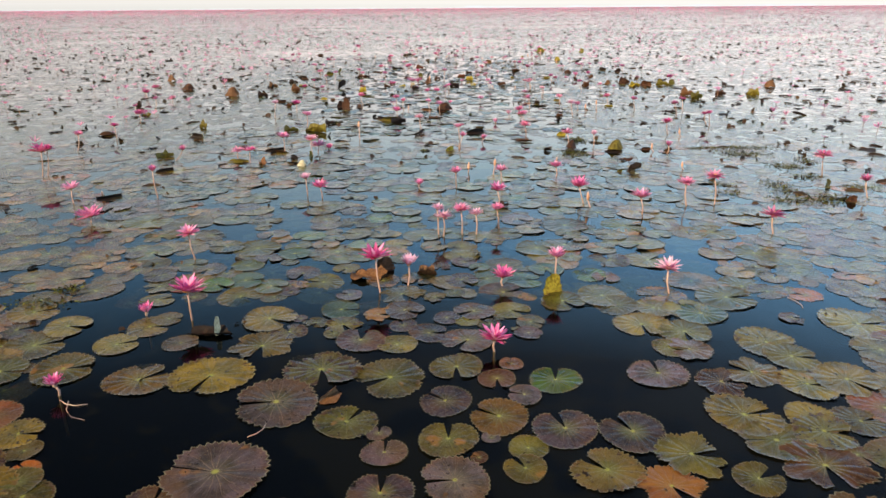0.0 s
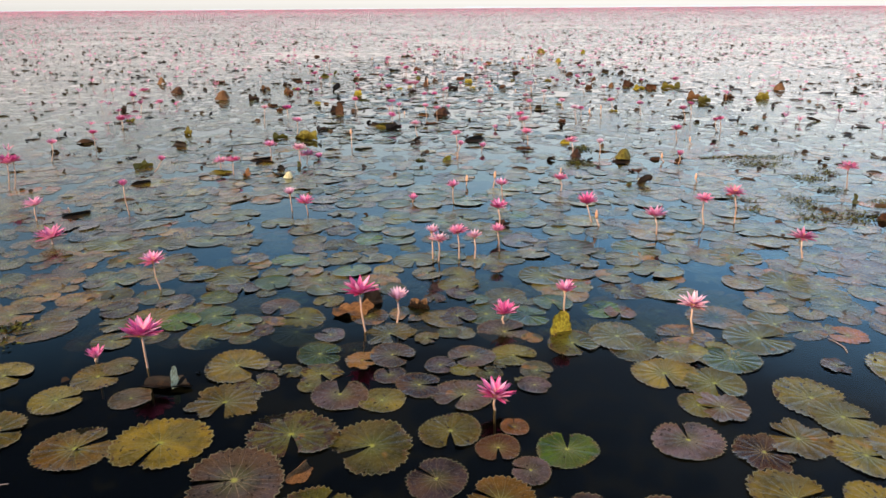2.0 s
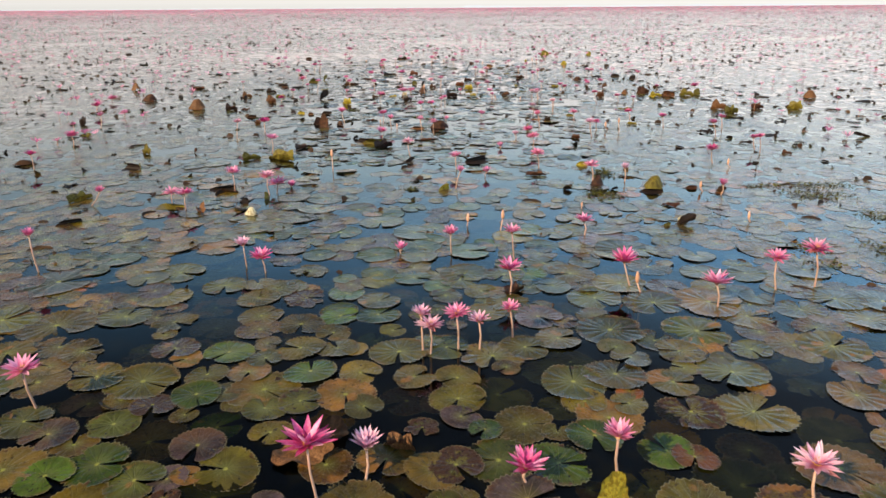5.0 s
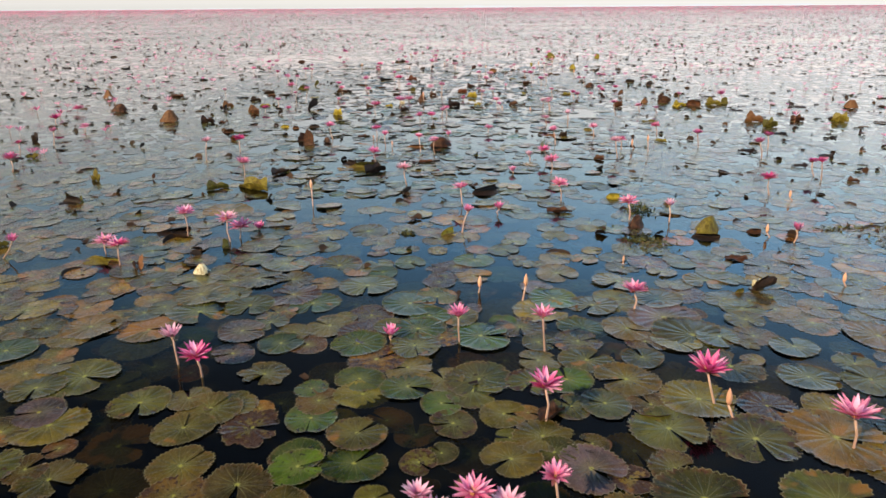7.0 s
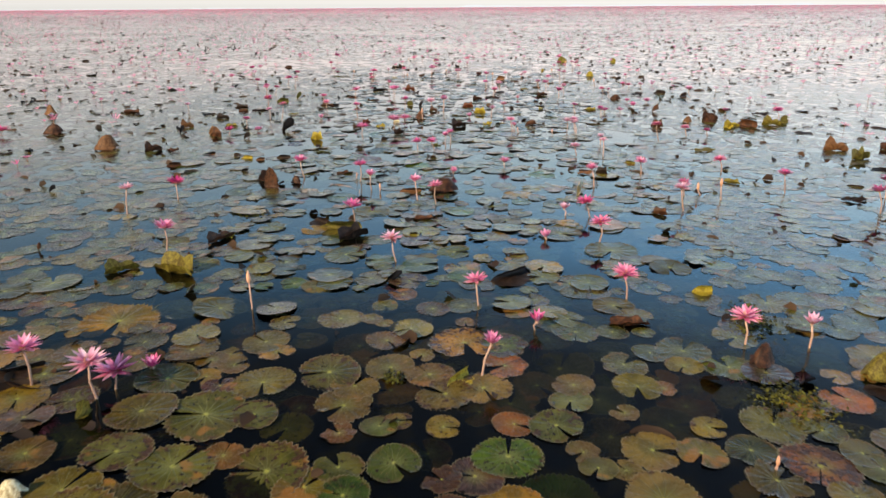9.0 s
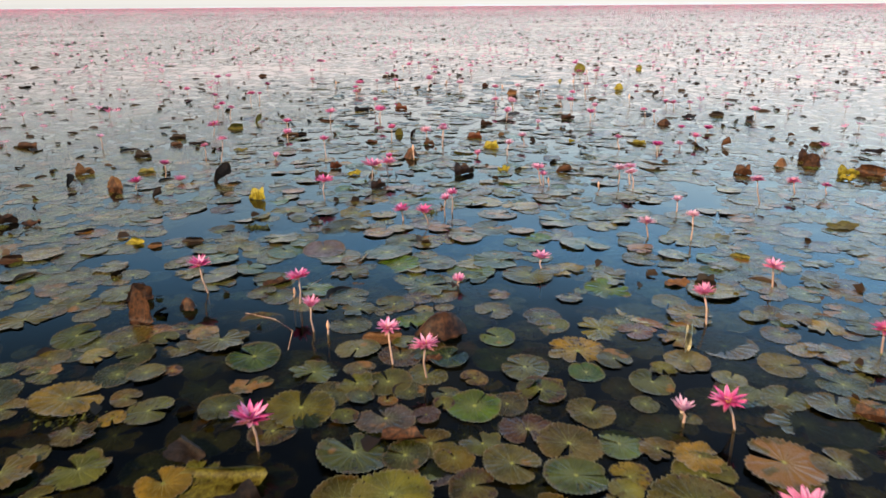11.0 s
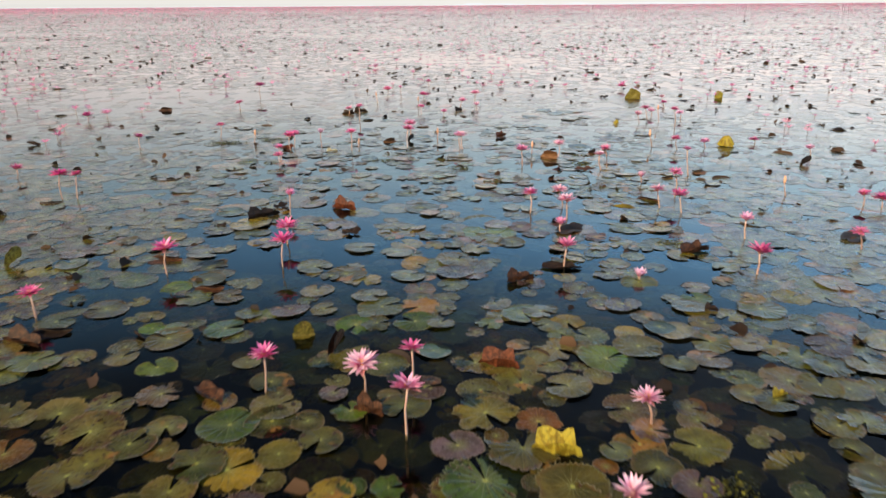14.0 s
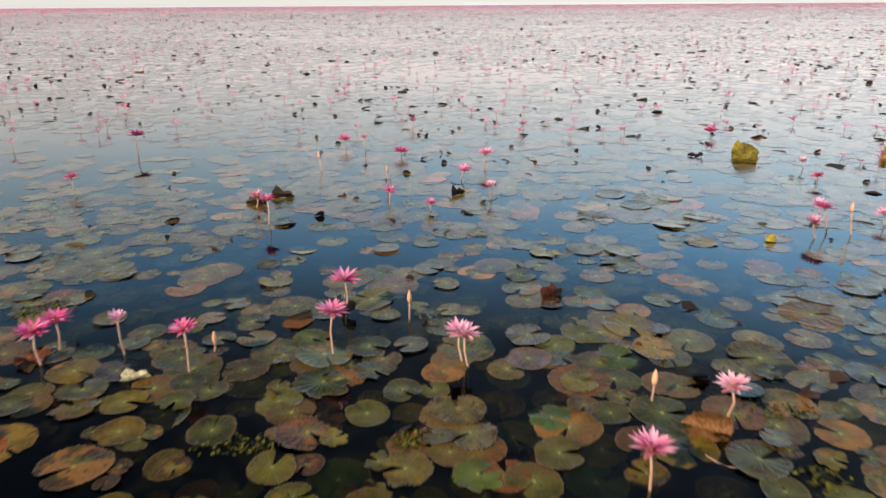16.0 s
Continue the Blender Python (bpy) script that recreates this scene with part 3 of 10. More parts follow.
# ---- leaves that stand out of the water, folded or rolled ----
def curl_shape(kind, seed):
    """A withered leaf that has left the water: humped, standing, folded, rolled, flipped over at the rim, or crumpled."""
    rng = np.random.default_rng(seed)
    n, verts, uv = 26, [(0.0, 0.0)], [(0.5, 0.5)]
    ph = rng.uniform(0, 6.28, 8)
    rings = (0.22, 0.45, 0.66, 0.84, 1.0)
    rad, phi = [0.0], [0.0]
    for q in rings:
        for k in range(n):
            a = 2 * math.pi * k / n
            rag = 0.10 * math.sin(2 * a + ph[0]) + 0.07 * math.sin(5 * a + ph[1]) + 0.05 * math.sin(9 * a + ph[2]) + 0.04 * (k % 2)
            rr = q * (1 + rag * q)
            verts.append((rr * math.cos(a), rr * math.sin(a)))
            rad.append(q)
            phi.append(a)
            uv.append((0.5 + 0.5 * q * math.cos(a), 0.5 + 0.5 * q * math.sin(a)))
    v = np.array(verts)
    u, w, q, a = v[:, 0], v[:, 1], np.array(rad), np.array(phi)
    crumple = 0.05 * np.sin(4.1 * u + ph[3]) * np.sin(3.7 * w + ph[4]) + 0.035 * np.sin(9 * u + ph[5]) * np.sin(8 * w + ph[6])
    pleat = 0.05 * q * np.abs(np.sin(4 * a + ph[7]))

    def bent(along, start, turn, stretch):
        # runs flat up to start, then turns up by an angle that grows over a stretch
        t = np.clip((along - start) / stretch, 0, 1)
        over = np.maximum(along - start - stretch, 0)
        ang = turn * t
        y = np.minimum(along, start) + stretch * np.sin(ang) / turn + over * math.cos(turn)
        z = stretch * (1 - np.cos(ang)) / turn + over * math.sin(turn)
        return y, z

    if kind == "hump":
        z = 0.75 * np.exp(-((u / 0.78) ** 2 + (w / 0.66) ** 2) ** 1.6) * (1 + 0.25 * u) + 0.5 * pleat + 0.7 * crumple * (0.4 + q)
        x, y = u, w * 0.8
    elif kind == "standing":
        y, z = bent(w, -0.35, 1.45, 0.35)
        z = z + 0.25 * crumple
        y = y - 0.30 * u * u * np.clip(z, 0, 1) + 2.2 * crumple + pleat
        x = u * (1 - 0.10 * np.clip(z, 0, 2))
    elif kind == "folded":
        up, z1 = bent(np.abs(w), 0.04, 1.05, 0.25)
        y = np.where(w > 0, up * 0.9, -up * 0.55) + crumple
        z = np.where(w > 0, z1 * 1.25, z1 * 0.8) * (0.75 + 0.3 * np.sin(1.6 * u + ph[3])) + crumple + pleat
        x = u
    elif kind == "rolled":
        t = 2.4 * w
        y, z = 0.36 * np.sin(t), 0.36 * (1 - np.cos(t)) + 0.22 * (u + 0.6) + crumple
        x = u * 1.05
    elif kind == "flipped":
        y, z = bent(w, 0.05, 2.5, 0.55)
        z = z + 0.6 * crumple + 0.3 * pleat
        x = u
    else:
        y = w * 0.85
        z = 0.22 * np.clip(u * 0.7 + w * 0.7 + 0.1, 0, 2) ** 1.5 + 2.6 * crumple * q + 0.8 * pleat + 0.10 * np.maximum(q - 0.8, 0) * 5 * np.maximum(np.sin(2 * a + ph[0]), 0)
        x = u
    verts = np.stack([x, y, z - min(0.02, z.min() + 0.05)], 1)
    verts[:, 1] -= verts[:, 1].mean()
    tris = [(0, 1 + k, 1 + (k + 1) % n) for k in range(n)]
    quads = [(1 + r * n + k, 1 + (r + 1) * n + k, 1 + (r + 1) * n + (k + 1) % n, 1 + r * n + (k + 1) % n) for r in range(len(rings) - 1) for k in range(n)]
    return verts, [np.array(tris), np.array(quads)], np.array(uv)


CURLS = [curl_shape("hump", 40), curl_shape("flipped", 41), curl_shape("standing", 42), curl_shape("rolled", 43), curl_shape("crumpled", 44), curl_shape("folded", 45),
         curl_shape("hump", 46), curl_shape("standing", 47), curl_shape("folded", 48), curl_shape("crumpled", 49)]
KIN = {0: (0, 6, 8), 1: (1, 5), 2: (2, 7), 3: (3,), 4: (4, 9, 1), 5: (5, 8)}
CURL_MESH = {(k, c): mesh_of("raised_leaf", *s[:2], CURL[c], s[2]) for k, s in enumerate(CURLS) for c in CURL}
CURL_WORDS = {
    "o": "olive green lily leaf folded up above the water", "n": "brown withered lily leaf curled up above the water",
    "k": "blackened withered lily leaf standing out of the water", "y": "yellow lily leaf folded up out of the water",
    "m": "red-brown withered lily leaf folded up above the water",
    "t": "tan shell-shaped withered lily leaf on the water", "c": "cream-white underside of a lily leaf turned over",
}


def raised_leaf(x, y, width, height, tone, turn, shape=None):
    """A folded leaf that stands out of the water, fitted to its width and height."""
    rng = random.Random(int(x * 311 + y * 701))
    shape = rng.choice(KIN[shape]) if shape is not None else rng.randrange(len(CURLS))
    ob = new("curled_leaf", CURL_MESH[shape, tone])
    v = CURLS[shape][0]
    wd, ht = np.ptp(v[:, 0]), v[:, 2].max()
    width, height = width * 1.15, height * 1.1
    s = width / wd
    turn = turn + rng.choice((-42, -20, 0, 20, 40)) * (0.4 if shape in (2, 7) else 1.0)
    deep = min(s * (0.6 if shape in (2, 3, 7) else 0.8), 0.18)
    ob.matrix_world = Matrix.LocRotScale((x, y, 0.004), Euler((0, 0, radians(turn))), (s, deep, max(height / ht, 0.25 * s)))
    tagged(ob, CURL_WORDS[tone], "curled leaf", "curled lily leaves")
    PLACED.append((x, y, width * 0.3))
    return ob


def drifting_stem(x0, y0, x1, y1):
    """A loose, slightly bent flower stem that floats on the water."""
    rng = random.Random(int(x0 * 919 + y0 * 353))
    a, b = Vector((x0, y0, 0.006)), Vector((x1, y1, 0.004))
    across = Vector((a.y - b.y, b.x - a.x, 0)) * rng.choice((-0.16, 0.13, 0.2))
    pts = [a, a.lerp(b, 0.33) + across * 0.9, a.lerp(b, 0.67) + across, b]
    ob = new("drifting_stem", mesh_of("drifting_stem", *tube(pts, (0.0022, 0.0022, 0.002, 0.0016)), STEM))
    return tagged(ob, "thin reddish flower stem floating loose on the water", "stem", "loose stems on the water")


# ---- the lake ----
def sheet(name, size, z, material):
    me = mesh_of(name, [(-size, -size, z), (size, -size, z), (size, size, z), (-size, size, z)], [np.array([(0, 1, 2, 3)])], material)
    return new(name, me)


tagged(sheet("water", 4200, 0.0, WATER), "still dark lake water mirroring the pale sky", "water", kind="structure")
tagged(sheet("ground", 4300, -0.9, BED_DARK), "lake bed painted near-black for the dark of deep water", "lake bed", kind="structure")

# from 0 to 3 m
lily_pad(-1.066, 2.035, 0.126, 12.0, "p", 0)
lily_pad(-0.241, 2.089, 0.130, 12.0, "p", 1)
lily_pad(0.853, 2.115, 0.140, 5.0, "r", 5)
lily_pad(0.039, 2.157, 0.145, 8.8, "p", 0)
lily_pad(1.200, 2.158, 0.104, 2.0, "g", 3)
lily_pad(-1.640, 2.161, 0.099, 9.0, "y", 2)
lily_pad(0.632, 2.211, 0.150, 10.5, "y", 4)
lily_pad(-0.892, 2.214, 0.208, 9.3, "p", 2)
lily_pad(0.316, 2.228, 0.092, 11.0, "g", 1)
lily_pad(1.490, 2.230, 0.191, 6.0, "r", 5)
lily_pad(0.139, 2.298, 0.039, 10.0, "r", 0)
lily_pad(0.994, 2.307, 0.162, 3.0, "y", 5)
lily_pad(-0.243, 2.332, 0.096, 12.0, "p", 0)
lily_pad(0.343, 2.360, 0.088, 7.0, "g", 2)
lily_pad(-1.718, 2.360, 0.073, 6.0, "y", 2)
lily_pad(1.376, 2.398, 0.155, 9.0, "g", 2)
lily_pad(0.016, 2.422, 0.130, 12.0, "g", 1)
lily_pad(0.198, 2.432, 0.043, 3.0, "p", 2)
drifting_stem(-0.828, 2.440, -0.774, 2.548)
lily_pad(1.605, 2.456, 0.146, 3.5, "g", 4)
lily_pad(0.798, 2.465, 0.149, 11.0, "p", 1)
lily_pad(-0.278, 2.470, 0.055, 12.0, "p", 1)
lily_pad(-1.811, 2.479, 0.113, 3.0, "g", 0)
lily_pad(0.517, 2.497, 0.150, 11.5, "p", 1)
lily_pad(1.803, 2.529, 0.118, 2.5, "g", 0)
lily_pad(-0.426, 2.556, 0.138, 1.0, "g", 0)
lily_pad(1.610, 2.557, 0.123, 3.3, "g", 0)
lily_pad(0.241, 2.587, 0.142, 10.0, "g", 0)
lily_pad(1.322, 2.587, 0.170, 2.6, "g", 0)
lily_pad(-0.770, 2.715, 0.207, 8.7, "p", 0)
lily_pad(0.006, 2.719, 0.129, 10.3, "p", 0)
drifting_stem(-1.728, 2.729, -1.580, 2.578)
drifting_stem(-1.771, 2.738, -1.628, 2.706)
raised_leaf(-0.526, 2.755, 0.115, 0.030, "t", 20, 4)
lily_pad(0.373, 2.763, 0.088, 9.5, "p", 0)
water_lily(-1.801, 2.789, 0.056, 0.100, "d", 0.30, (-0.012, 0.0))
lily_pad(1.730, 2.841, 0.144, 3.5, "g", 1)
lily_pad(1.332, 2.868, 0.138, 3.0, "r", 5)
lily_pad(1.939, 2.881, 0.166, 5.0, "g", 0)
lily_pad(0.539, 2.900, 0.131, 12.2, "b", 1)
lily_pad(0.258, 2.909, 0.095, 6.0, "r", 1)
lily_pad(-1.487, 2.927, 0.166, 1.8, "g", 1)
lily_pad(-0.263, 2.932, 0.192, 8.0, "y", 4)
lily_pad(1.052, 2.952, 0.150, 12.0, "p", 0)
lily_pad(-1.146, 2.955, 0.202, 6.5, "g", 0)
lily_pad(1.511, 2.957, 0.156, 10.0, "g", 5)
# from 3 to 6 m
lily_pad(-2.211, 3.008, 0.144, 3.0, "g", 0)
lily_pad(-0.613, 3.014, 0.201, 5.6, "y", 4)
lily_pad(0.064, 3.028, 0.137, 6.0, "g", 1)
lily_pad(-1.908, 3.032, 0.166, 2.6, "g", 0)
lily_pad(0.341, 3.059, 0.067, 12.0, "r", 2)
lily_pad(1.784, 3.110, 0.148, 3.4, "g", 0)
water_lily(0.266, 3.196, 0.066, 0.178, "d", 0.55, (-0.001, 0.0))
lily_pad(1.288, 3.197, 0.136, 9.0, "p", 5)
lily_pad(1.191, 3.218, 0.097, 4.0, "y", 1)
lily_pad(1.728, 3.268, 0.178, 3.6, "g", 0)
lily_pad(-2.202, 3.294, 0.178, 2.3, "g", 0)
lily_pad(-1.762, 3.300, 0.130, 2.3, "g", 0)
lily_pad(1.333, 3.403, 0.151, 6.0, "g", 1)
raised_leaf(-1.296, 3.417, 0.232, 0.030, "k", 0, 1)
lily_pad(2.344, 3.488, 0.211, 3.0, "g", 0)
lily_pad(1.123, 3.501, 0.162, 6.0, "g", 0)
lily_pad(-1.669, 3.514, 0.134, 3.0, "g", 0)
lily_pad(-2.138, 3.522, 0.139, 3.4, "g", 1)
raised_leaf(-1.250, 3.420, 0.050, 0.095, "c", 50, 2)
lily_pad(2.007, 3.568, 0.083, 3.0, "r", 5)
water_lily(-1.460, 3.602, 0.178, 0.217, "d", 0.60, (-0.003, 0.0))
lily_pad(-1.600, 3.616, 0.090, 3.0, "g", 0)
lily_pad(1.505, 3.638, 0.155, 12.3, "b", 1)
water_lily(-1.750, 3.668, 0.020, 0.100, "d", 0.10, (0.002, 0.0))
lily_pad(1.441, 3.704, 0.139, 11.4, "g", 1)
lily_pad(-2.442, 3.719, 0.155, 2.0, "g", 0)
lily_pad(1.256, 3.725, 0.129, 10.0, "g", 2)
drifting_stem(2.119, 3.860, 2.139, 3.705)
raised_leaf(0.690, 3.960, 0.115, 0.115, "y", 5, 2)
water_lily(1.417, 3.943, 0.167, 0.177, "w", 0.70, (-0.021, 0.0))
water_lily(-0.400, 3.993, 0.233, 0.205, "d", 0.60, (-0.020, 0.0))
water_lily(0.385, 4.072, 0.067, 0.163, "d", 0.50, (-0.002, 0.0))
water_lily(0.736, 4.075, 0.202, 0.129, "p", 0.45, (-0.014, 0.0))
water_lily(-0.229, 4.102, 0.145, 0.130, "w", 0.25, (0.007, 0.0))
raised_leaf(-0.501, 4.245, 0.220, 0.055, "t", 10, 4)
raised_leaf(-0.110, 4.298, 0.130, 0.055, "t", -20, 5)
raised_leaf(-0.398, 4.389, 0.117, 0.082, "k", 30, 2)
water_lily(-1.786, 4.618, 0.193, 0.171, "p", 0.70, (-0.024, 0.0))
water_lily(0.007, 5.107, 0.161, 0.164, "w", 0.80, (-0.001, 0.0))
water_lily(2.610, 5.117, 0.154, 0.210, "w", 0.80, (-0.027, 0.0))
water_lily(-0.034, 5.140, 0.212, 0.112, "w", 0.50, (-0.007, 0.0))
water_lily(0.266, 5.151, 0.169, 0.136, "w", 0.70, (-0.005, 0.0))
water_lily(0.154, 5.161, 0.202, 0.158, "p", 0.80, (-0.010, 0.0))
water_lily(0.455, 5.283, 0.174, 0.124, "p", 0.60, (-0.018, 0.0))
water_lily(-2.988, 5.554, 0.050, 0.250, "d", 0.70, (-0.001, 0.0))
water_lily(1.727, 5.665, 0.156, 0.193, "p", 0.55, (-0.024, 0.0))
water_lily(0.499, 5.885, 0.173, 0.164, "d", 0.55, (-0.010, 0.0))
lily_bud(1.328, 5.899, 0.152, 0.085, (-0.028, 0.0))
raised_leaf(0.527, 5.919, 0.141, 0.047, "n", 0, 5)
water_lily(2.199, 5.930, 0.212, 0.177, "p", 0.80, (-0.025, 0.0))
water_lily(2.468, 5.970, 0.259, 0.196, "w", 0.80, (-0.032, 0.0))
# from 6 to 9 m
water_lily(1.288, 6.009, 0.170, 0.187, "d", 0.45, (-0.052, 0.0))
raised_leaf(3.750, 6.027, 0.093, 0.056, "n", 0, 1)
water_lily(-3.456, 6.172, 0.141, 0.188, "d", 0.70, (0.005, 0.0))
water_lily(3.980, 6.179, 0.163, 0.129, "p", 0.50, (-0.043, 0.0))
water_lily(-1.145, 6.294, 0.110, 0.174, "d", 0.60, (-0.017, 0.0))
raised_leaf(-3.183, 6.325, 0.216, 0.030, "k", 0, 4)
lily_bud(-3.254, 6.327, 0.078, 0.055, (0.003, 0.0))
water_lily(-2.732, 6.343, 0.267, 0.100, "p", 0.20, (-0.014, 0.0))
water_lily(-1.309, 6.422, 0.155, 0.122, "w", 0.25, (-0.008, 0.0))
water_lily(0.588, 6.532, 0.204, 0.138, "p", 0.60, (-0.018, 0.0))
raised_leaf(3.817, 6.568, 0.112, 0.078, "o", 40, 2)
water_lily(0.140, 6.643, 0.156, 0.129, "p", 0.40, (-0.006, 0.0))
water_lily(-0.235, 6.676, 0.028, 0.100, "d", 0.10, (0.001, 0.0))
water_lily(1.198, 7.043, 0.125, 0.173, "p", 0.70, (-0.011, 0.0))
water_lily(4.038, 7.095, 0.207, 0.213, "w", 0.80, (-0.025, 0.0))
lily_bud(0.547, 7.198, 0.181, 0.085, (0.015, 0.0))
water_lily(-4.344, 7.265, 0.273, 0.250, "p", 0.70, (0.037, 0.0))
raised_leaf(1.933, 7.278, 0.064, 0.030, "o", 0, 1)
water_lily(-4.302, 7.290, 0.286, 0.170, "d", 0.60, (0.045, 0.0))
raised_leaf(2.102, 7.321, 0.144, 0.090, "k", 30, 3)
lily_bud(0.281, 7.328, 0.116, 0.082, (0.006, 0.0))
lily_bud(2.657, 7.375, 0.102, 0.071, (-0.019, 0.0))
raised_leaf(2.088, 7.386, 0.073, 0.044, "c", 0, 1)
raised_leaf(-3.079, 7.443, 0.188, 0.039, "k", 20, 4)
raised_leaf(-1.611, 7.701, 0.101, 0.063, "c", 30, 0)
raised_leaf(-2.092, 7.808, 0.223, 0.069, "t", -20, 5)
lily_bud(1.325, 7.815, 0.068, 0.048, (0.002, 0.0))
water_lily(-2.246, 7.868, 0.154, 0.170, "d", 0.80, (0.005, 0.0))
raised_leaf(2.154, 7.889, 0.138, 0.030, "n", 20, 4)
raised_leaf(-2.423, 7.964, 0.238, 0.030, "o", 0, 1)
water_lily(-3.175, 8.027, 0.135, 0.101, "d", 0.20, (0.096, 0.0))
water_lily(-2.458, 8.109, 0.098, 0.188, "p", 0.80, (0.004, 0.0))
raised_leaf(-3.378, 8.211, 0.220, 0.071, "o", 20, 1)
raised_leaf(-1.603, 8.243, 0.086, 0.061, "o", 60, 2)
water_lily(2.748, 8.250, 0.100, 0.100, "w", 0.10, (0.009, 0.0))
raised_leaf(2.122, 8.373, 0.195, 0.030, "k", 10, 4)
water_lily(-1.608, 8.376, 0.185, 0.196, "w", 0.80, (-0.006, 0.0))
lily_bud(2.625, 8.389, 0.112, 0.078, (-0.026, 0.0))
water_lily(-1.555, 8.459, 0.094, 0.210, "p", 0.80, (0.014, 0.0))
water_lily(-1.981, 8.497, 0.198, 0.175, "p", 0.70, (-0.001, 0.0))
raised_leaf(0.108, 8.505, 0.145, 0.057, "y", 10, 1)
raised_leaf(2.556, 8.505, 0.109, 0.030, "n", 20, 4)
raised_leaf(2.184, 8.544, 0.201, 0.115, "o", 0, 0)
water_lily(0.213, 8.561, 0.180, 0.100, "p", 0.25, (0.045, 0.0))
raised_leaf(-2.129, 8.617, 0.240, 0.030, "k", 10, 4)
water_lily(-1.464, 8.631, 0.024, 0.100, "d", 0.10, (0.021, 0.0))
water_lily(-4.663, 8.656, 0.217, 0.136, "p", 0.70, (0.042, 0.0))
raised_leaf(1.650, 8.677, 0.149, 0.093, "n", 0, 0)
water_lily(1.973, 8.827, 0.139, 0.100, "w", 0.15, (-0.010, 0.0))
water_lily(1.648, 8.868, 0.160, 0.182, "p", 0.80, (-0.023, 0.0))
# from 9 to 12 m
water_lily(0.542, 9.065, 0.052, 0.100, "d", 0.10, (0.009, 0.0))
raised_leaf(1.083, 9.121, 0.211, 0.036, "n", 0, 1)
lily_bud(-1.138, 9.381, 0.251, 0.085, (-0.003, 0.0))
water_lily(0.239, 9.402, 0.161, 0.163, "p", 0.80, (-0.016, 0.0))
lily_bud(3.313, 9.435, 0.108, 0.076, (-0.028, 0.0))
water_lily(1.170, 9.494, 0.163, 0.177, "p", 0.80, (-0.024, 0.0))
raised_leaf(-3.459, 9.541, 0.192, 0.068, "k", 0, 1)
raised_leaf(1.674, 9.568, 0.118, 0.047, "y", 0, 4)
raised_leaf(-3.365, 9.578, 0.075, 0.053, "o", 90, 2)
water_lily(-4.585, 9.590, 0.173, 0.138, "d", 0.70, (-0.007, 0.0))
water_lily(3.191, 9.642, 0.167, 0.169, "p", 0.70, (-0.025, 0.0))
raised_leaf(-0.293, 9.825, 0.111, 0.056, "k", 30, 3)
raised_leaf(0.498, 9.846, 0.301, 0.057, "k", 0, 4)
raised_leaf(-1.845, 10.026, 0.377, 0.108, "o", 10, 1)
raised_leaf(-2.220, 10.037, 0.206, 0.087, "o", 0, 5)
raised_leaf(4.289, 10.149, 0.105, 0.048, "n", 0, 5)
water_lily(-0.312, 10.178, 0.180, 0.169, "w", 0.90, (-0.025, 0.0))
water_lily(3.988, 10.207, 0.202, 0.130, "p", 0.70, (-0.025, 0.0))
water_lily(4.015, 10.408, 0.159, 0.121, "p", 0.70, (-0.040, 0.0))
raised_leaf(-3.641, 10.439, 0.181, 0.112, "o", 0, 0)
water_lily(-2.061, 10.449, 0.184, 0.174, "p", 0.70, (0.007, 0.0))
raised_leaf(-3.032, 10.471, 0.061, 0.061, "n", 0, 3)
water_lily(1.234, 10.561, 0.160, 0.186, "p", 0.80, (0.003, 0.0))
water_lily(0.835, 10.647, 0.020, 0.100, "p", 0.10, (-0.004, 0.0))
raised_leaf(-1.732, 10.712, 0.241, 0.069, "n", 20, 5)
raised_leaf(-0.689, 10.722, 0.242, 0.101, "k", 0, 1)
raised_leaf(4.081, 10.843, 0.165, 0.036, "k", 0, 4)
water_lily(-4.783, 10.874, 0.155, 0.199, "p", 0.70, (0.002, 0.0))
water_lily(-0.718, 11.128, 0.143, 0.173, "d", 0.60, (-0.019, 0.0))
raised_leaf(-0.128, 11.202, 0.184, 0.030, "n", 0, 1)
water_lily(1.303, 11.252, 0.133, 0.165, "d", 0.75, (-0.045, 0.0))
water_lily(3.847, 11.284, 0.202, 0.164, "p", 0.70, (-0.050, 0.0))
water_lily(1.100, 11.304, 0.059, 0.100, "w", 0.15, (-0.012, 0.0))
raised_leaf(1.927, 11.318, 0.132, 0.052, "n", 0, 1)
water_lily(2.166, 11.400, 0.213, 0.156, "w", 0.80, (-0.038, 0.0))
water_lily(-2.777, 11.415, 0.239, 0.136, "w", 0.60, (0.029, 0.0))
water_lily(4.016, 11.508, 0.241, 0.137, "p", 0.60, (-0.023, 0.0))
raised_leaf(-4.984, 11.622, 0.139, 0.054, "o", 0, 4)
raised_leaf(3.830, 11.679, 0.182, 0.049, "k", 0, 4)
water_lily(-0.034, 11.704, 0.174, 0.155, "p", 0.85, (-0.005, 0.0))
raised_leaf(5.294, 11.705, 0.112, 0.058, "t", 0, 4)
lily_bud(2.637, 11.757, 0.217, 0.085, (-0.013, 0.0))
water_lily(-5.262, 11.837, 0.150, 0.111, "p", 0.60, (0.011, 0.0))
water_lily(-0.210, 11.846, 0.201, 0.132, "p", 0.85, (-0.019, 0.0))
raised_leaf(-0.009, 11.871, 0.089, 0.030, "n", 0, 4)
water_lily(2.345, 11.920, 0.130, 0.144, "p", 0.80, (-0.011, 0.0))
water_lily(-2.508, 11.922, 0.163, 0.180, "d", 0.60, (-0.003, 0.0))
lily_bud(2.510, 11.939, 0.133, 0.085, (-0.028, 0.0))
water_lily(3.350, 11.995, 0.189, 0.145, "p", 0.70, (-0.030, 0.0))
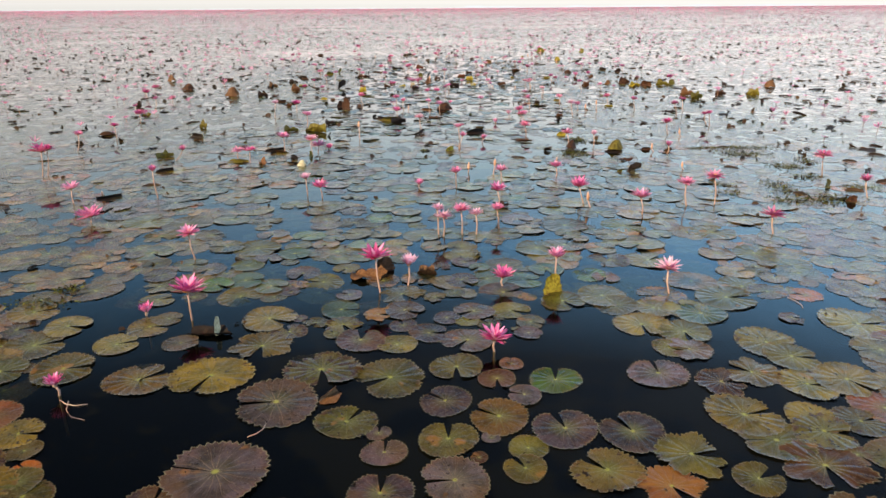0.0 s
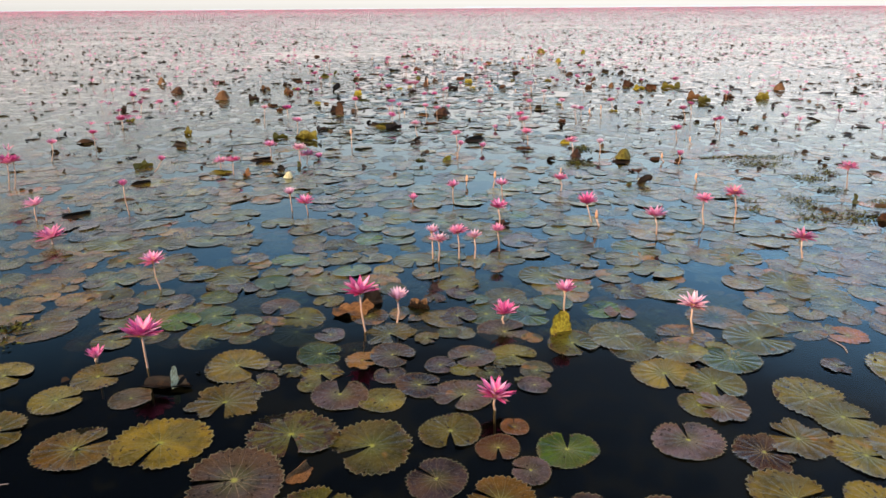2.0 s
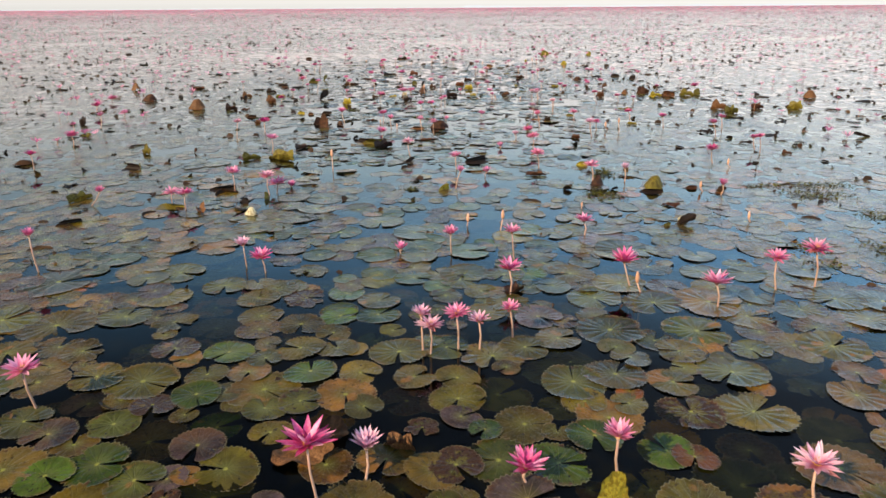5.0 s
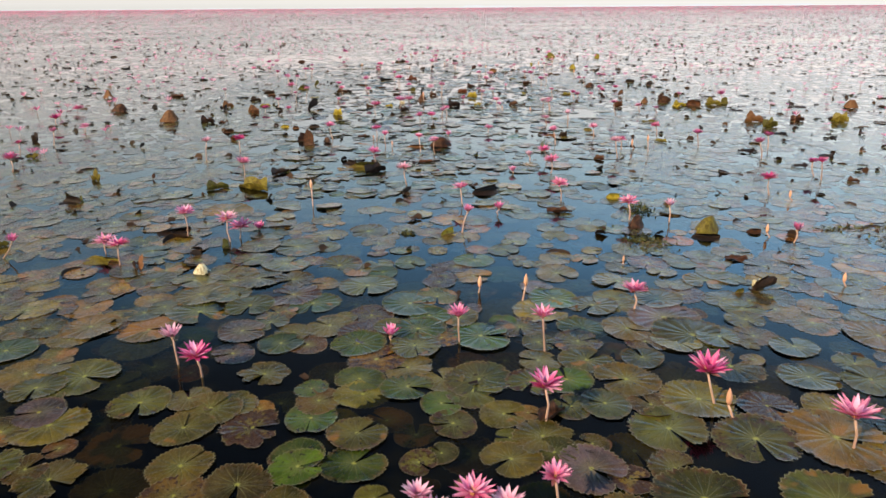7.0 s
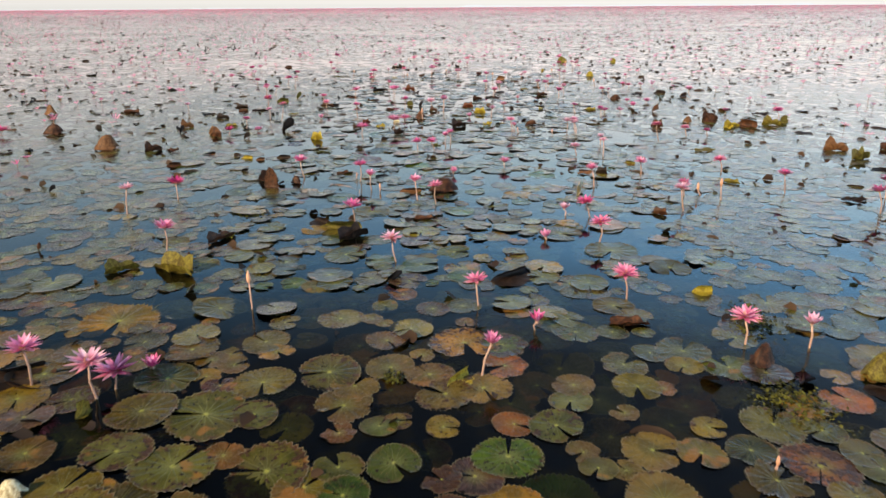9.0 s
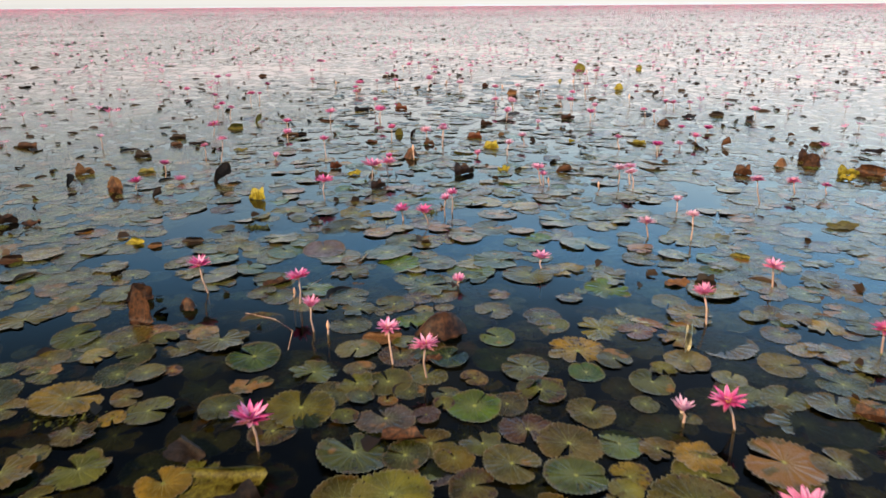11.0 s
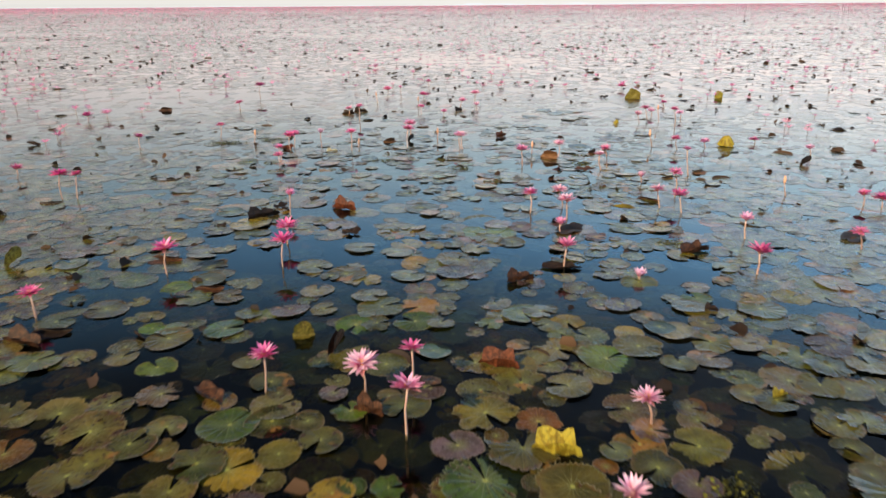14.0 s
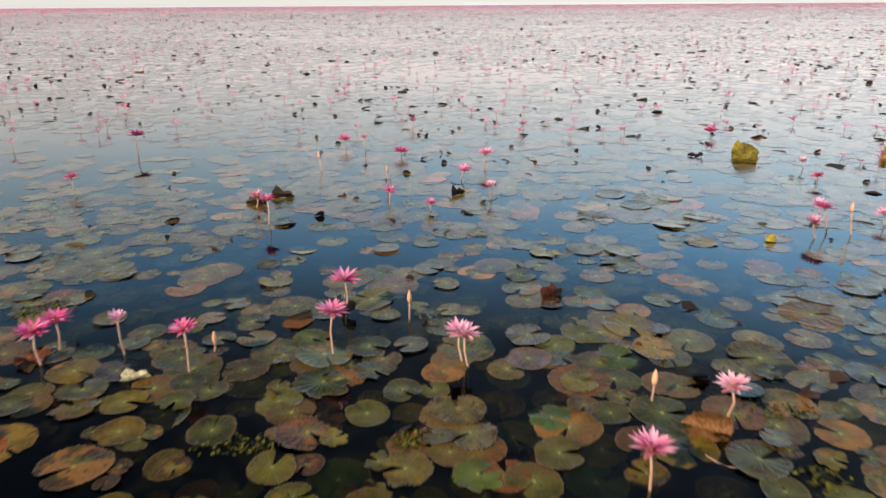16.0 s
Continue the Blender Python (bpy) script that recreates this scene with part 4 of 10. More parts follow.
raised_leaf(1.354, 11.997, 0.139, 0.112, "c", 30, 3)
# from 12 to 15 m
raised_leaf(-0.288, 12.130, 0.191, 0.038, "t", 0, 4)
lily_bud(-0.595, 12.190, 0.086, 0.060, (0.002, 0.0))
water_lily(-0.681, 12.225, 0.154, 0.115, "p", 0.35, (-0.006, 0.0))
raised_leaf(-3.893, 12.264, 0.060, 0.060, "k", 30, 3)
water_lily(1.558, 12.279, 0.193, 0.133, "p", 0.60, (-0.035, 0.0))
raised_leaf(2.992, 12.403, 0.168, 0.039, "o", 0, 1)
drifting_stem(-1.131, 12.465, -0.779, 12.001)
water_lily(-5.172, 12.468, 0.190, 0.119, "p", 0.50, (0.030, 0.0))
raised_leaf(-1.501, 12.543, 0.107, 0.066, "n", 0, 0)
water_lily(-0.833, 12.604, 0.175, 0.159, "d", 0.75, (0.003, 0.0))
raised_leaf(-1.849, 12.686, 0.142, 0.100, "n", 20, 2)
drifting_stem(-0.801, 12.693, -0.762, 13.005)
lily_bud(-0.892, 12.705, 0.071, 0.050, (0.007, 0.0))
raised_leaf(-2.823, 12.740, 0.162, 0.065, "n", 0, 5)
water_lily(-1.459, 12.789, 0.185, 0.161, "d", 0.70, (-0.032, 0.0))
water_lily(2.179, 12.805, 0.141, 0.150, "p", 0.70, (-0.015, 0.0))
raised_leaf(-5.617, 12.816, 0.205, 0.122, "k", 0, 1)
raised_leaf(1.758, 12.847, 0.130, 0.074, "k", 0, 1)
water_lily(0.154, 12.868, 0.037, 0.100, "p", 0.40, (-0.000, 0.0))
drifting_stem(-0.896, 12.869, -0.972, 13.046)
raised_leaf(1.580, 12.870, 0.150, 0.030, "t", 0, 4)
raised_leaf(-1.046, 12.912, 0.182, 0.032, "n", 0, 1)
water_lily(3.097, 12.925, 0.134, 0.157, "p", 0.80, (-0.034, 0.0))
raised_leaf(6.019, 12.972, 0.112, 0.067, "n", 0, 1)
water_lily(0.738, 13.176, 0.075, 0.144, "p", 0.60, (-0.004, 0.0))
raised_leaf(2.195, 13.361, 0.123, 0.030, "o", 0, 4)
raised_leaf(-3.090, 13.393, 0.143, 0.043, "n", 0, 1)
water_lily(-5.229, 13.436, 0.100, 0.168, "p", 0.80, (0.018, 0.0))
raised_leaf(4.952, 13.503, 0.236, 0.130, "o", 0, 5)
raised_leaf(-2.158, 13.695, 0.094, 0.031, "t", 0, 4)
water_lily(1.982, 13.755, 0.203, 0.123, "w", 0.80, (-0.010, 0.0))
raised_leaf(-1.904, 13.783, 0.156, 0.042, "k", 20, 1)
raised_leaf(-2.352, 13.792, 0.134, 0.039, "y", 0, 4)
water_lily(1.677, 13.856, 0.116, 0.161, "w", 0.90, (-0.027, 0.0))
raised_leaf(6.261, 13.978, 0.229, 0.137, "o", 0, 1)
water_lily(-5.959, 14.027, 0.132, 0.197, "d", 0.70, (0.008, 0.0))
raised_leaf(4.956, 14.037, 0.248, 0.154, "t", 0, 0)
raised_leaf(3.311, 14.041, 0.253, 0.030, "o", 0, 4)
raised_leaf(5.633, 14.063, 0.195, 0.094, "n", 0, 5)
water_lily(-0.066, 14.218, 0.110, 0.160, "d", 0.70, (-0.039, 0.0))
raised_leaf(-3.421, 14.263, 0.153, 0.043, "n", 0, 4)
raised_leaf(-3.692, 14.311, 0.197, 0.118, "n", 0, 5)
water_lily(-0.283, 14.337, 0.089, 0.161, "d", 0.70, (-0.014, 0.0))
water_lily(0.076, 14.438, 0.157, 0.106, "p", 0.50, (0.004, 0.0))
raised_leaf(-4.356, 14.458, 0.275, 0.171, "t", 0, 0)
water_lily(2.119, 14.516, 0.110, 0.103, "w", 0.60, (-0.006, 0.0))
water_lily(0.139, 14.565, 0.173, 0.128, "d", 0.70, (-0.005, 0.0))
water_lily(2.964, 14.771, 0.224, 0.148, "w", 0.85, (-0.052, 0.0))
# from 15 to 18 m
water_lily(-1.067, 15.042, 0.172, 0.194, "d", 0.75, (0.004, 0.0))
water_lily(3.736, 15.066, 0.089, 0.115, "p", 0.80, (-0.019, 0.0))
water_lily(3.459, 15.120, 0.119, 0.148, "w", 0.85, (-0.032, 0.0))
raised_leaf(-2.703, 15.144, 0.086, 0.086, "k", 60, 3)
water_lily(1.951, 15.336, 0.168, 0.149, "w", 0.85, (-0.031, 0.0))
lily_bud(1.620, 15.342, 0.081, 0.057, (-0.013, 0.0))
raised_leaf(-0.593, 15.430, 0.153, 0.084, "n", 0, 1)
raised_leaf(7.263, 15.447, 0.219, 0.136, "t", 0, 0)
lily_bud(1.140, 15.483, 0.091, 0.063, (-0.010, 0.0))
water_lily(-3.058, 15.484, 0.068, 0.157, "d", 0.75, (0.012, 0.0))
raised_leaf(-3.279, 15.515, 0.154, 0.108, "t", 0, 2)
water_lily(1.085, 15.518, 0.110, 0.100, "p", 0.60, (-0.011, 0.0))
water_lily(1.064, 15.518, 0.178, 0.155, "p", 0.80, (-0.037, 0.0))
water_lily(1.970, 15.519, 0.181, 0.139, "p", 0.80, (-0.015, 0.0))
water_lily(1.855, 15.538, 0.159, 0.171, "w", 0.85, (-0.004, 0.0))
water_lily(-6.425, 15.569, 0.069, 0.247, "p", 0.80, (0.043, 0.0))
raised_leaf(4.247, 15.624, 0.143, 0.061, "y", 0, 4)
raised_leaf(-3.795, 15.648, 0.104, 0.104, "k", 40, 3)
raised_leaf(-5.699, 15.673, 0.263, 0.127, "n", 0, 0)
water_lily(-2.713, 15.760, 0.024, 0.144, "d", 0.70, (0.013, 0.0))
water_lily(-0.690, 15.791, 0.153, 0.241, "p", 0.70, (0.010, 0.0))
raised_leaf(-2.259, 15.793, 0.179, 0.175, "k", 40, 3)
raised_leaf(6.417, 15.860, 0.164, 0.099, "n", 0, 5)
raised_leaf(4.602, 15.861, 0.281, 0.101, "n", 0, 1)
raised_leaf(3.278, 15.906, 0.175, 0.105, "n", 0, 5)
water_lily(-0.524, 15.926, 0.156, 0.203, "p", 0.85, (-0.005, 0.0))
water_lily(-2.923, 15.929, 0.155, 0.131, "p", 0.70, (0.009, 0.0))
raised_leaf(5.056, 16.008, 0.245, 0.130, "o", 0, 0)
raised_leaf(1.384, 16.035, 0.164, 0.093, "n", 0, 3)
raised_leaf(-3.898, 16.149, 0.180, 0.112, "t", 0, 0)
raised_leaf(-3.219, 16.164, 0.189, 0.051, "o", 0, 1)
raised_leaf(5.322, 16.167, 0.153, 0.107, "o", 0, 2)
raised_leaf(0.966, 16.253, 0.104, 0.030, "c", 150, 4)
raised_leaf(4.213, 16.276, 0.183, 0.128, "n", 0, 2)
raised_leaf(3.867, 16.288, 0.141, 0.087, "t", 0, 0)
water_lily(5.447, 16.595, 0.124, 0.203, "p", 0.70, (-0.039, 0.0))
water_lily(-2.570, 16.746, 0.269, 0.147, "p", 0.80, (0.042, 0.0))
water_lily(-0.570, 16.774, 0.025, 0.100, "d", 0.10, (-0.001, 0.0))
lily_bud(-0.280, 16.802, 0.187, 0.085, (-0.009, 0.0))
water_lily(-2.776, 16.821, 0.179, 0.110, "w", 0.80, (0.002, 0.0))
water_lily(2.644, 16.837, 0.147, 0.141, "d", 0.75, (-0.022, 0.0))
water_lily(-1.951, 16.871, 0.026, 0.100, "p", 0.10, (0.003, 0.0))
water_lily(0.491, 16.924, 0.023, 0.100, "p", 0.10, (-0.001, 0.0))
water_lily(-1.360, 16.964, 0.213, 0.140, "d", 0.60, (-0.013, 0.0))
water_lily(0.855, 16.989, 0.143, 0.136, "w", 0.55, (0.015, 0.0))
raised_leaf(5.323, 16.994, 0.243, 0.050, "k", 0, 4)
raised_leaf(-3.607, 17.010, 0.199, 0.087, "k", 0, 5)
water_lily(4.783, 17.072, 0.070, 0.140, "w", 0.70, (-0.014, 0.0))
water_lily(2.808, 17.308, 0.052, 0.144, "p", 0.70, (-0.006, 0.0))
water_lily(2.305, 17.319, 0.154, 0.127, "w", 0.80, (-0.028, 0.0))
water_lily(3.081, 17.347, 0.057, 0.143, "p", 0.80, (-0.009, 0.0))
raised_leaf(-2.510, 17.387, 0.169, 0.030, "o", 0, 4)
raised_leaf(3.719, 17.471, 0.111, 0.111, "n", 0, 3)
water_lily(0.062, 17.554, 0.233, 0.156, "p", 0.75, (0.010, 0.0))
water_lily(-4.366, 17.575, 0.161, 0.111, "p", 0.60, (-0.002, 0.0))
water_lily(3.378, 17.594, 0.101, 0.149, "p", 0.70, (-0.020, 0.0))
water_lily(1.132, 17.615, 0.126, 0.152, "w", 0.80, (-0.029, 0.0))
raised_leaf(2.637, 17.637, 0.200, 0.052, "o", 0, 1)
raised_leaf(-5.418, 17.670, 0.389, 0.066, "n", 0, 1)
raised_leaf(-6.820, 17.679, 0.257, 0.151, "t", 0, 0)
raised_leaf(-0.114, 17.720, 0.136, 0.084, "n", 0, 0)
raised_leaf(-3.462, 17.733, 0.157, 0.056, "n", 0, 1)
raised_leaf(1.792, 17.826, 0.079, 0.047, "y", 0, 0)
raised_leaf(-3.200, 17.841, 0.266, 0.033, "k", 0, 5)
water_lily(-0.147, 17.872, 0.159, 0.184, "w", 0.85, (-0.013, 0.0))
raised_leaf(-0.890, 17.877, 0.225, 0.030, "n", 0, 1)
water_lily(-2.007, 17.889, 0.141, 0.153, "p", 0.70, (-0.004, 0.0))
water_lily(-0.627, 17.908, 0.195, 0.145, "d", 0.75, (0.010, 0.0))
water_lily(0.076, 17.932, 0.211, 0.129, "d", 0.80, (-0.001, 0.0))
# from 18 to 21 m
raised_leaf(0.505, 18.139, 0.199, 0.084, "m", 20, 5)
raised_leaf(-3.631, 18.266, 0.271, 0.063, "k", 0, 1)
raised_leaf(-0.348, 18.326, 0.135, 0.096, "n", 30, 3)
raised_leaf(-2.088, 18.429, 0.251, 0.074, "n", 0, 5)
water_lily(3.857, 18.459, 0.059, 0.156, "d", 0.70, (-0.010, 0.0))
raised_leaf(-0.555, 18.484, 0.112, 0.078, "o", 0, 2)
water_lily(-3.214, 18.518, 0.148, 0.206, "p", 0.80, (0.019, 0.0))
raised_leaf(-2.000, 18.543, 0.199, 0.030, "k", 20, 4)
water_lily(3.554, 18.689, 0.037, 0.120, "d", 0.70, (-0.006, 0.0))
water_lily(-2.199, 18.757, 0.154, 0.153, "d", 0.80, (-0.005, 0.0))
raised_leaf(1.829, 18.781, 0.076, 0.046, "k", 0, 5)
raised_leaf(-3.048, 19.031, 0.208, 0.083, "o", 0, 1)
raised_leaf(3.428, 19.139, 0.194, 0.088, "n", 0, 0)
raised_leaf(-1.297, 19.151, 0.170, 0.030, "n", 0, 4)
raised_leaf(0.739, 19.279, 0.177, 0.079, "n", 20, 5)
water_lily(1.538, 19.283, 0.020, 0.100, "w", 0.10, (-0.002, 0.0))
water_lily(3.351, 19.327, 0.173, 0.100, "w", 0.70, (-0.022, 0.0))
water_lily(2.358, 19.359, 0.161, 0.181, "p", 0.65, (-0.005, 0.0))
raised_leaf(4.868, 19.395, 0.222, 0.091, "n", 0, 1)
water_lily(-1.679, 19.444, 0.186, 0.191, "d", 0.80, (0.013, 0.0))
raised_leaf(1.044, 19.501, 0.259, 0.030, "k", 0, 1)
water_lily(1.074, 19.519, 0.160, 0.150, "p", 0.60, (0.012, 0.0))
water_lily(-0.911, 19.582, 0.189, 0.185, "d", 0.75, (0.016, 0.0))
raised_leaf(-2.849, 19.648, 0.120, 0.120, "o", 40, 3)
water_lily(5.077, 19.703, 0.130, 0.189, "p", 0.70, (-0.026, 0.0))
raised_leaf(-1.799, 19.719, 0.230, 0.030, "n", 0, 4)
raised_leaf(4.038, 19.805, 0.261, 0.051, "k", 0, 4)
raised_leaf(2.084, 19.807, 0.219, 0.071, "n", 0, 1)
water_lily(3.354, 19.847, 0.133, 0.149, "d", 0.90, (-0.037, 0.0))
water_lily(-3.574, 19.863, 0.207, 0.143, "d", 0.80, (0.018, 0.0))
water_lily(-3.389, 19.932, 0.198, 0.145, "p", 0.80, (0.039, 0.0))
raised_leaf(4.542, 19.991, 0.224, 0.073, "k", 0, 1)
drifting_stem(-0.073, 19.998, 0.018, 19.802)
water_lily(-0.981, 20.067, 0.140, 0.187, "d", 0.75, (0.008, 0.0))
raised_leaf(3.433, 20.098, 0.257, 0.030, "k", 0, 4)
water_lily(2.588, 20.099, 0.159, 0.128, "p", 0.50, (-0.012, 0.0))
water_lily(1.179, 20.295, 0.069, 0.111, "p", 0.20, (-0.005, 0.0))
raised_leaf(-0.512, 20.301, 0.142, 0.049, "k", 20, 4)
raised_leaf(1.262, 20.347, 0.266, 0.030, "k", 0, 4)
raised_leaf(-1.631, 20.505, 0.089, 0.030, "k", 0, 4)
water_lily(4.372, 20.665, 0.130, 0.129, "p", 0.80, (-0.037, 0.0))
water_lily(1.295, 20.666, 0.168, 0.187, "w", 0.85, (-0.012, 0.0))
water_lily(-3.765, 20.787, 0.144, 0.164, "d", 0.80, (-0.001, 0.0))
water_lily(2.327, 20.805, 0.164, 0.175, "p", 0.75, (-0.035, 0.0))
water_lily(-1.115, 20.832, 0.185, 0.110, "p", 0.35, (0.011, 0.0))
water_lily(1.006, 20.866, 0.178, 0.151, "d", 0.80, (-0.008, 0.0))
water_lily(4.160, 20.918, 0.092, 0.187, "p", 0.80, (-0.022, 0.0))
water_lily(2.186, 20.978, 0.169, 0.163, "w", 0.85, (-0.033, 0.0))
# from 21 to 24 m
water_lily(4.058, 21.024, 0.099, 0.136, "p", 0.70, (-0.017, 0.0))
drifting_stem(-2.040, 21.034, -1.814, 20.928)
water_lily(1.328, 21.066, 0.148, 0.166, "w", 0.85, (-0.041, 0.0))
raised_leaf(-1.258, 21.088, 0.134, 0.033, "k", 20, 4)
raised_leaf(2.140, 21.212, 0.205, 0.030, "n", 0, 4)
raised_leaf(-0.989, 21.347, 0.141, 0.030, "t", 30, 5)
water_lily(2.443, 21.350, 0.238, 0.145, "d", 0.85, (-0.014, 0.0))
lily_bud(3.502, 21.352, 0.206, 0.085, (-0.028, 0.0))
water_lily(-3.283, 21.418, 0.245, 0.127, "p", 0.80, (0.026, 0.0))
water_lily(-3.431, 21.423, 0.245, 0.198, "d", 0.80, (0.015, 0.0))
water_lily(2.283, 21.910, 0.061, 0.100, "w", 0.10, (-0.012, 0.0))
water_lily(2.860, 22.193, 0.284, 0.100, "p", 0.70, (-0.039, 0.0))
water_lily(-4.368, 22.289, 0.107, 0.157, "p", 0.70, (0.013, 0.0))
raised_leaf(3.031, 22.334, 0.196, 0.031, "t", 0, 1)
water_lily(1.991, 22.487, 0.177, 0.137, "w", 0.80, (-0.028, 0.0))
raised_leaf(1.798, 22.504, 0.180, 0.030, "n", 0, 4)
water_lily(2.090, 22.624, 0.216, 0.141, "p", 0.80, (-0.032, 0.0))
raised_leaf(4.356, 22.672, 0.130, 0.096, "k", 40, 3)
water_lily(1.147, 22.744, 0.181, 0.188, "p", 0.75, (-0.013, 0.0))
drifting_stem(1.434, 22.947, 1.558, 22.863)
water_lily(-1.689, 23.004, 0.087, 0.148, "p", 0.80, (-0.010, 0.0))
water_lily(-1.696, 23.107, 0.158, 0.142, "d", 0.80, (-0.016, 0.0))
water_lily(4.673, 23.174, 0.089, 0.130, "p", 0.70, (-0.024, 0.0))
water_lily(1.638, 23.233, 0.148, 0.162, "w", 0.75, (0.003, 0.0))
lily_bud(1.330, 23.348, 0.175, 0.085, (0.004, 0.0))
water_lily(-5.276, 23.350, 0.110, 0.176, "d", 0.70, (0.006, 0.0))
raised_leaf(2.103, 23.429, 0.129, 0.041, "n", 0, 1)
water_lily(3.193, 23.578, 0.143, 0.149, "p", 0.80, (-0.024, 0.0))
water_lily(-0.918, 23.666, 0.237, 0.159, "d", 0.85, (0.002, 0.0))
water_lily(0.493, 23.703, 0.174, 0.178, "w", 0.80, (-0.018, 0.0))
water_lily(3.606, 23.718, 0.070, 0.153, "d", 0.70, (-0.022, 0.0))
water_lily(-1.716, 23.750, 0.185, 0.180, "d", 0.80, (-0.001, 0.0))
water_lily(0.466, 23.751, 0.169, 0.161, "p", 0.70, (-0.018, 0.0))
lily_bud(2.935, 23.765, 0.232, 0.085, (-0.040, 0.0))
raised_leaf(3.889, 23.792, 0.201, 0.125, "y", 0, 0)
water_lily(-0.216, 23.840, 0.242, 0.182, "p", 0.80, (0.007, 0.0))
water_lily(-1.330, 23.859, 0.197, 0.100, "w", 0.20, (-0.006, 0.0))
lily_bud(-0.858, 23.883, 0.121, 0.085, (0.008, 0.0))
water_lily(-1.704, 23.915, 0.173, 0.186, "d", 0.85, (0.012, 0.0))
water_lily(-3.732, 23.953, 0.143, 0.143, "p", 0.70, (0.007, 0.0))
water_lily(4.347, 23.977, 0.046, 0.144, "d", 0.80, (-0.014, 0.0))
# from 24 to 27 m
lily_bud(-2.306, 24.239, 0.186, 0.085, (0.023, 0.0))
lily_bud(0.171, 24.263, 0.187, 0.085, (0.003, 0.0))
raised_leaf(-0.190, 24.309, 0.087, 0.087, "k", 20, 3)
water_lily(-0.210, 24.309, 0.232, 0.200, "d", 0.80, (0.006, 0.0))
raised_leaf(-0.226, 24.430, 0.076, 0.076, "c", 50, 3)
water_lily(-2.887, 24.663, 0.174, 0.149, "p", 0.80, (0.015, 0.0))
water_lily(3.710, 25.259, 0.264, 0.151, "p", 0.80, (-0.030, 0.0))
raised_leaf(2.917, 25.609, 0.083, 0.051, "y", 0, 0)
water_lily(3.296, 25.670, 0.126, 0.138, "w", 0.50, (-0.036, 0.0))
lily_bud(3.619, 25.746, 0.270, 0.085, (-0.031, 0.0))
water_lily(3.458, 25.807, 0.208, 0.181, "p", 0.80, (-0.052, 0.0))
water_lily(4.042, 26.002, 0.098, 0.157, "p", 0.80, (-0.021, 0.0))
water_lily(-1.097, 26.140, 0.217, 0.158, "d", 0.85, (0.004, 0.0))
water_lily(-5.522, 26.238, 0.082, 0.201, "d", 0.70, (0.008, 0.0))
water_lily(3.684, 26.345, 0.081, 0.150, "p", 0.70, (-0.018, 0.0))
water_lily(0.272, 26.498, 0.074, 0.124, "p", 0.70, (-0.004, 0.0))
water_lily(-5.336, 26.511, 0.084, 0.206, "d", 0.70, (0.008, 0.0))
water_lily(-1.334, 26.668, 0.110, 0.142, "p", 0.80, (0.009, 0.0))
water_lily(-0.114, 26.730, 0.125, 0.146, "d", 0.80, (0.004, 0.0))
water_lily(0.844, 26.900, 0.122, 0.132, "w", 0.50, (-0.013, 0.0))
# from 27 to 30 m
raised_leaf(0.525, 27.053, 0.143, 0.086, "k", 0, 5)
raised_leaf(-4.684, 27.317, 0.206, 0.058, "n", 0, 1)
water_lily(-3.348, 27.339, 0.135, 0.178, "p", 0.80, (-0.003, 0.0))
water_lily(4.206, 27.366, 0.083, 0.154, "p", 0.80, (-0.021, 0.0))
lily_bud(-0.181, 27.451, 0.213, 0.085, (-0.004, 0.0))
water_lily(0.576, 27.670, 0.097, 0.174, "p", 0.70, (0.036, 0.0))
water_lily(4.379, 28.021, 0.096, 0.126, "w", 0.70, (-0.023, 0.0))
lily_bud(-0.973, 28.140, 0.218, 0.085, (-0.023, 0.0))
water_lily(0.860, 28.193, 0.168, 0.213, "p", 0.85, (0.010, 0.0))
raised_leaf(3.964, 28.558, 0.266, 0.169, "o", 0, 2)
raised_leaf(5.645, 28.577, 0.173, 0.121, "y", 0, 2)
raised_leaf(3.425, 28.714, 0.163, 0.049, "k", 0, 4)
water_lily(-0.113, 28.810, 0.072, 0.224, "d", 0.80, (-0.006, 0.0))
water_lily(-3.424, 29.081, 0.245, 0.250, "d", 0.80, (0.008, 0.0))
water_lily(-0.592, 29.198, 0.166, 0.100, "p", 0.30, (-0.007, 0.0))
water_lily(-0.880, 29.427, 0.111, 0.205, "d", 0.80, (-0.001, 0.0))
# from 30 to 33 m
water_lily(4.120, 30.038, 0.079, 0.219, "d", 0.80, (-0.018, 0.0))
water_lily(1.584, 30.692, 0.083, 0.149, "p", 0.70, (-0.011, 0.0))
water_lily(-0.050, 30.860, 0.118, 0.151, "d", 0.70, (-0.006, 0.0))

# leaves that stand highest along the second half of the way
raised_leaf(-0.821, 10.909, 0.320, 0.074, "o", 0, 1)
raised_leaf(-1.015, 11.122, 0.183, 0.053, "k", 0, 4)
raised_leaf(0.036, 12.190, 0.262, 0.114, "n", 0, 0)
raised_leaf(-1.715, 12.365, 0.145, 0.187, "n", 0, 2)
raised_leaf(-1.711, 15.046, 0.169, 0.107, "y", 0, 5)
raised_leaf(-3.188, 15.323, 0.161, 0.128, "n", 0, 5)
raised_leaf(4.386, 15.862, 0.210, 0.095, "y", 0, 5)
raised_leaf(-1.260, 15.979, 0.134, 0.066, "t", 0, 5)
raised_leaf(-0.904, 16.013, 0.151, 0.050, "y", 0, 4)
raised_leaf(0.288, 16.032, 0.245, 0.125, "n", 0, 0)
raised_leaf(0.730, 16.131, 0.140, 0.055, "y", 0, 4)
raised_leaf(-1.158, 16.361, 0.117, 0.072, "m", 0, 5)
raised_leaf(-0.689, 16.431, 0.108, 0.050, "c", 0, 1)
raised_leaf(4.323, 16.570, 0.227, 0.127, "n", 0, 5)
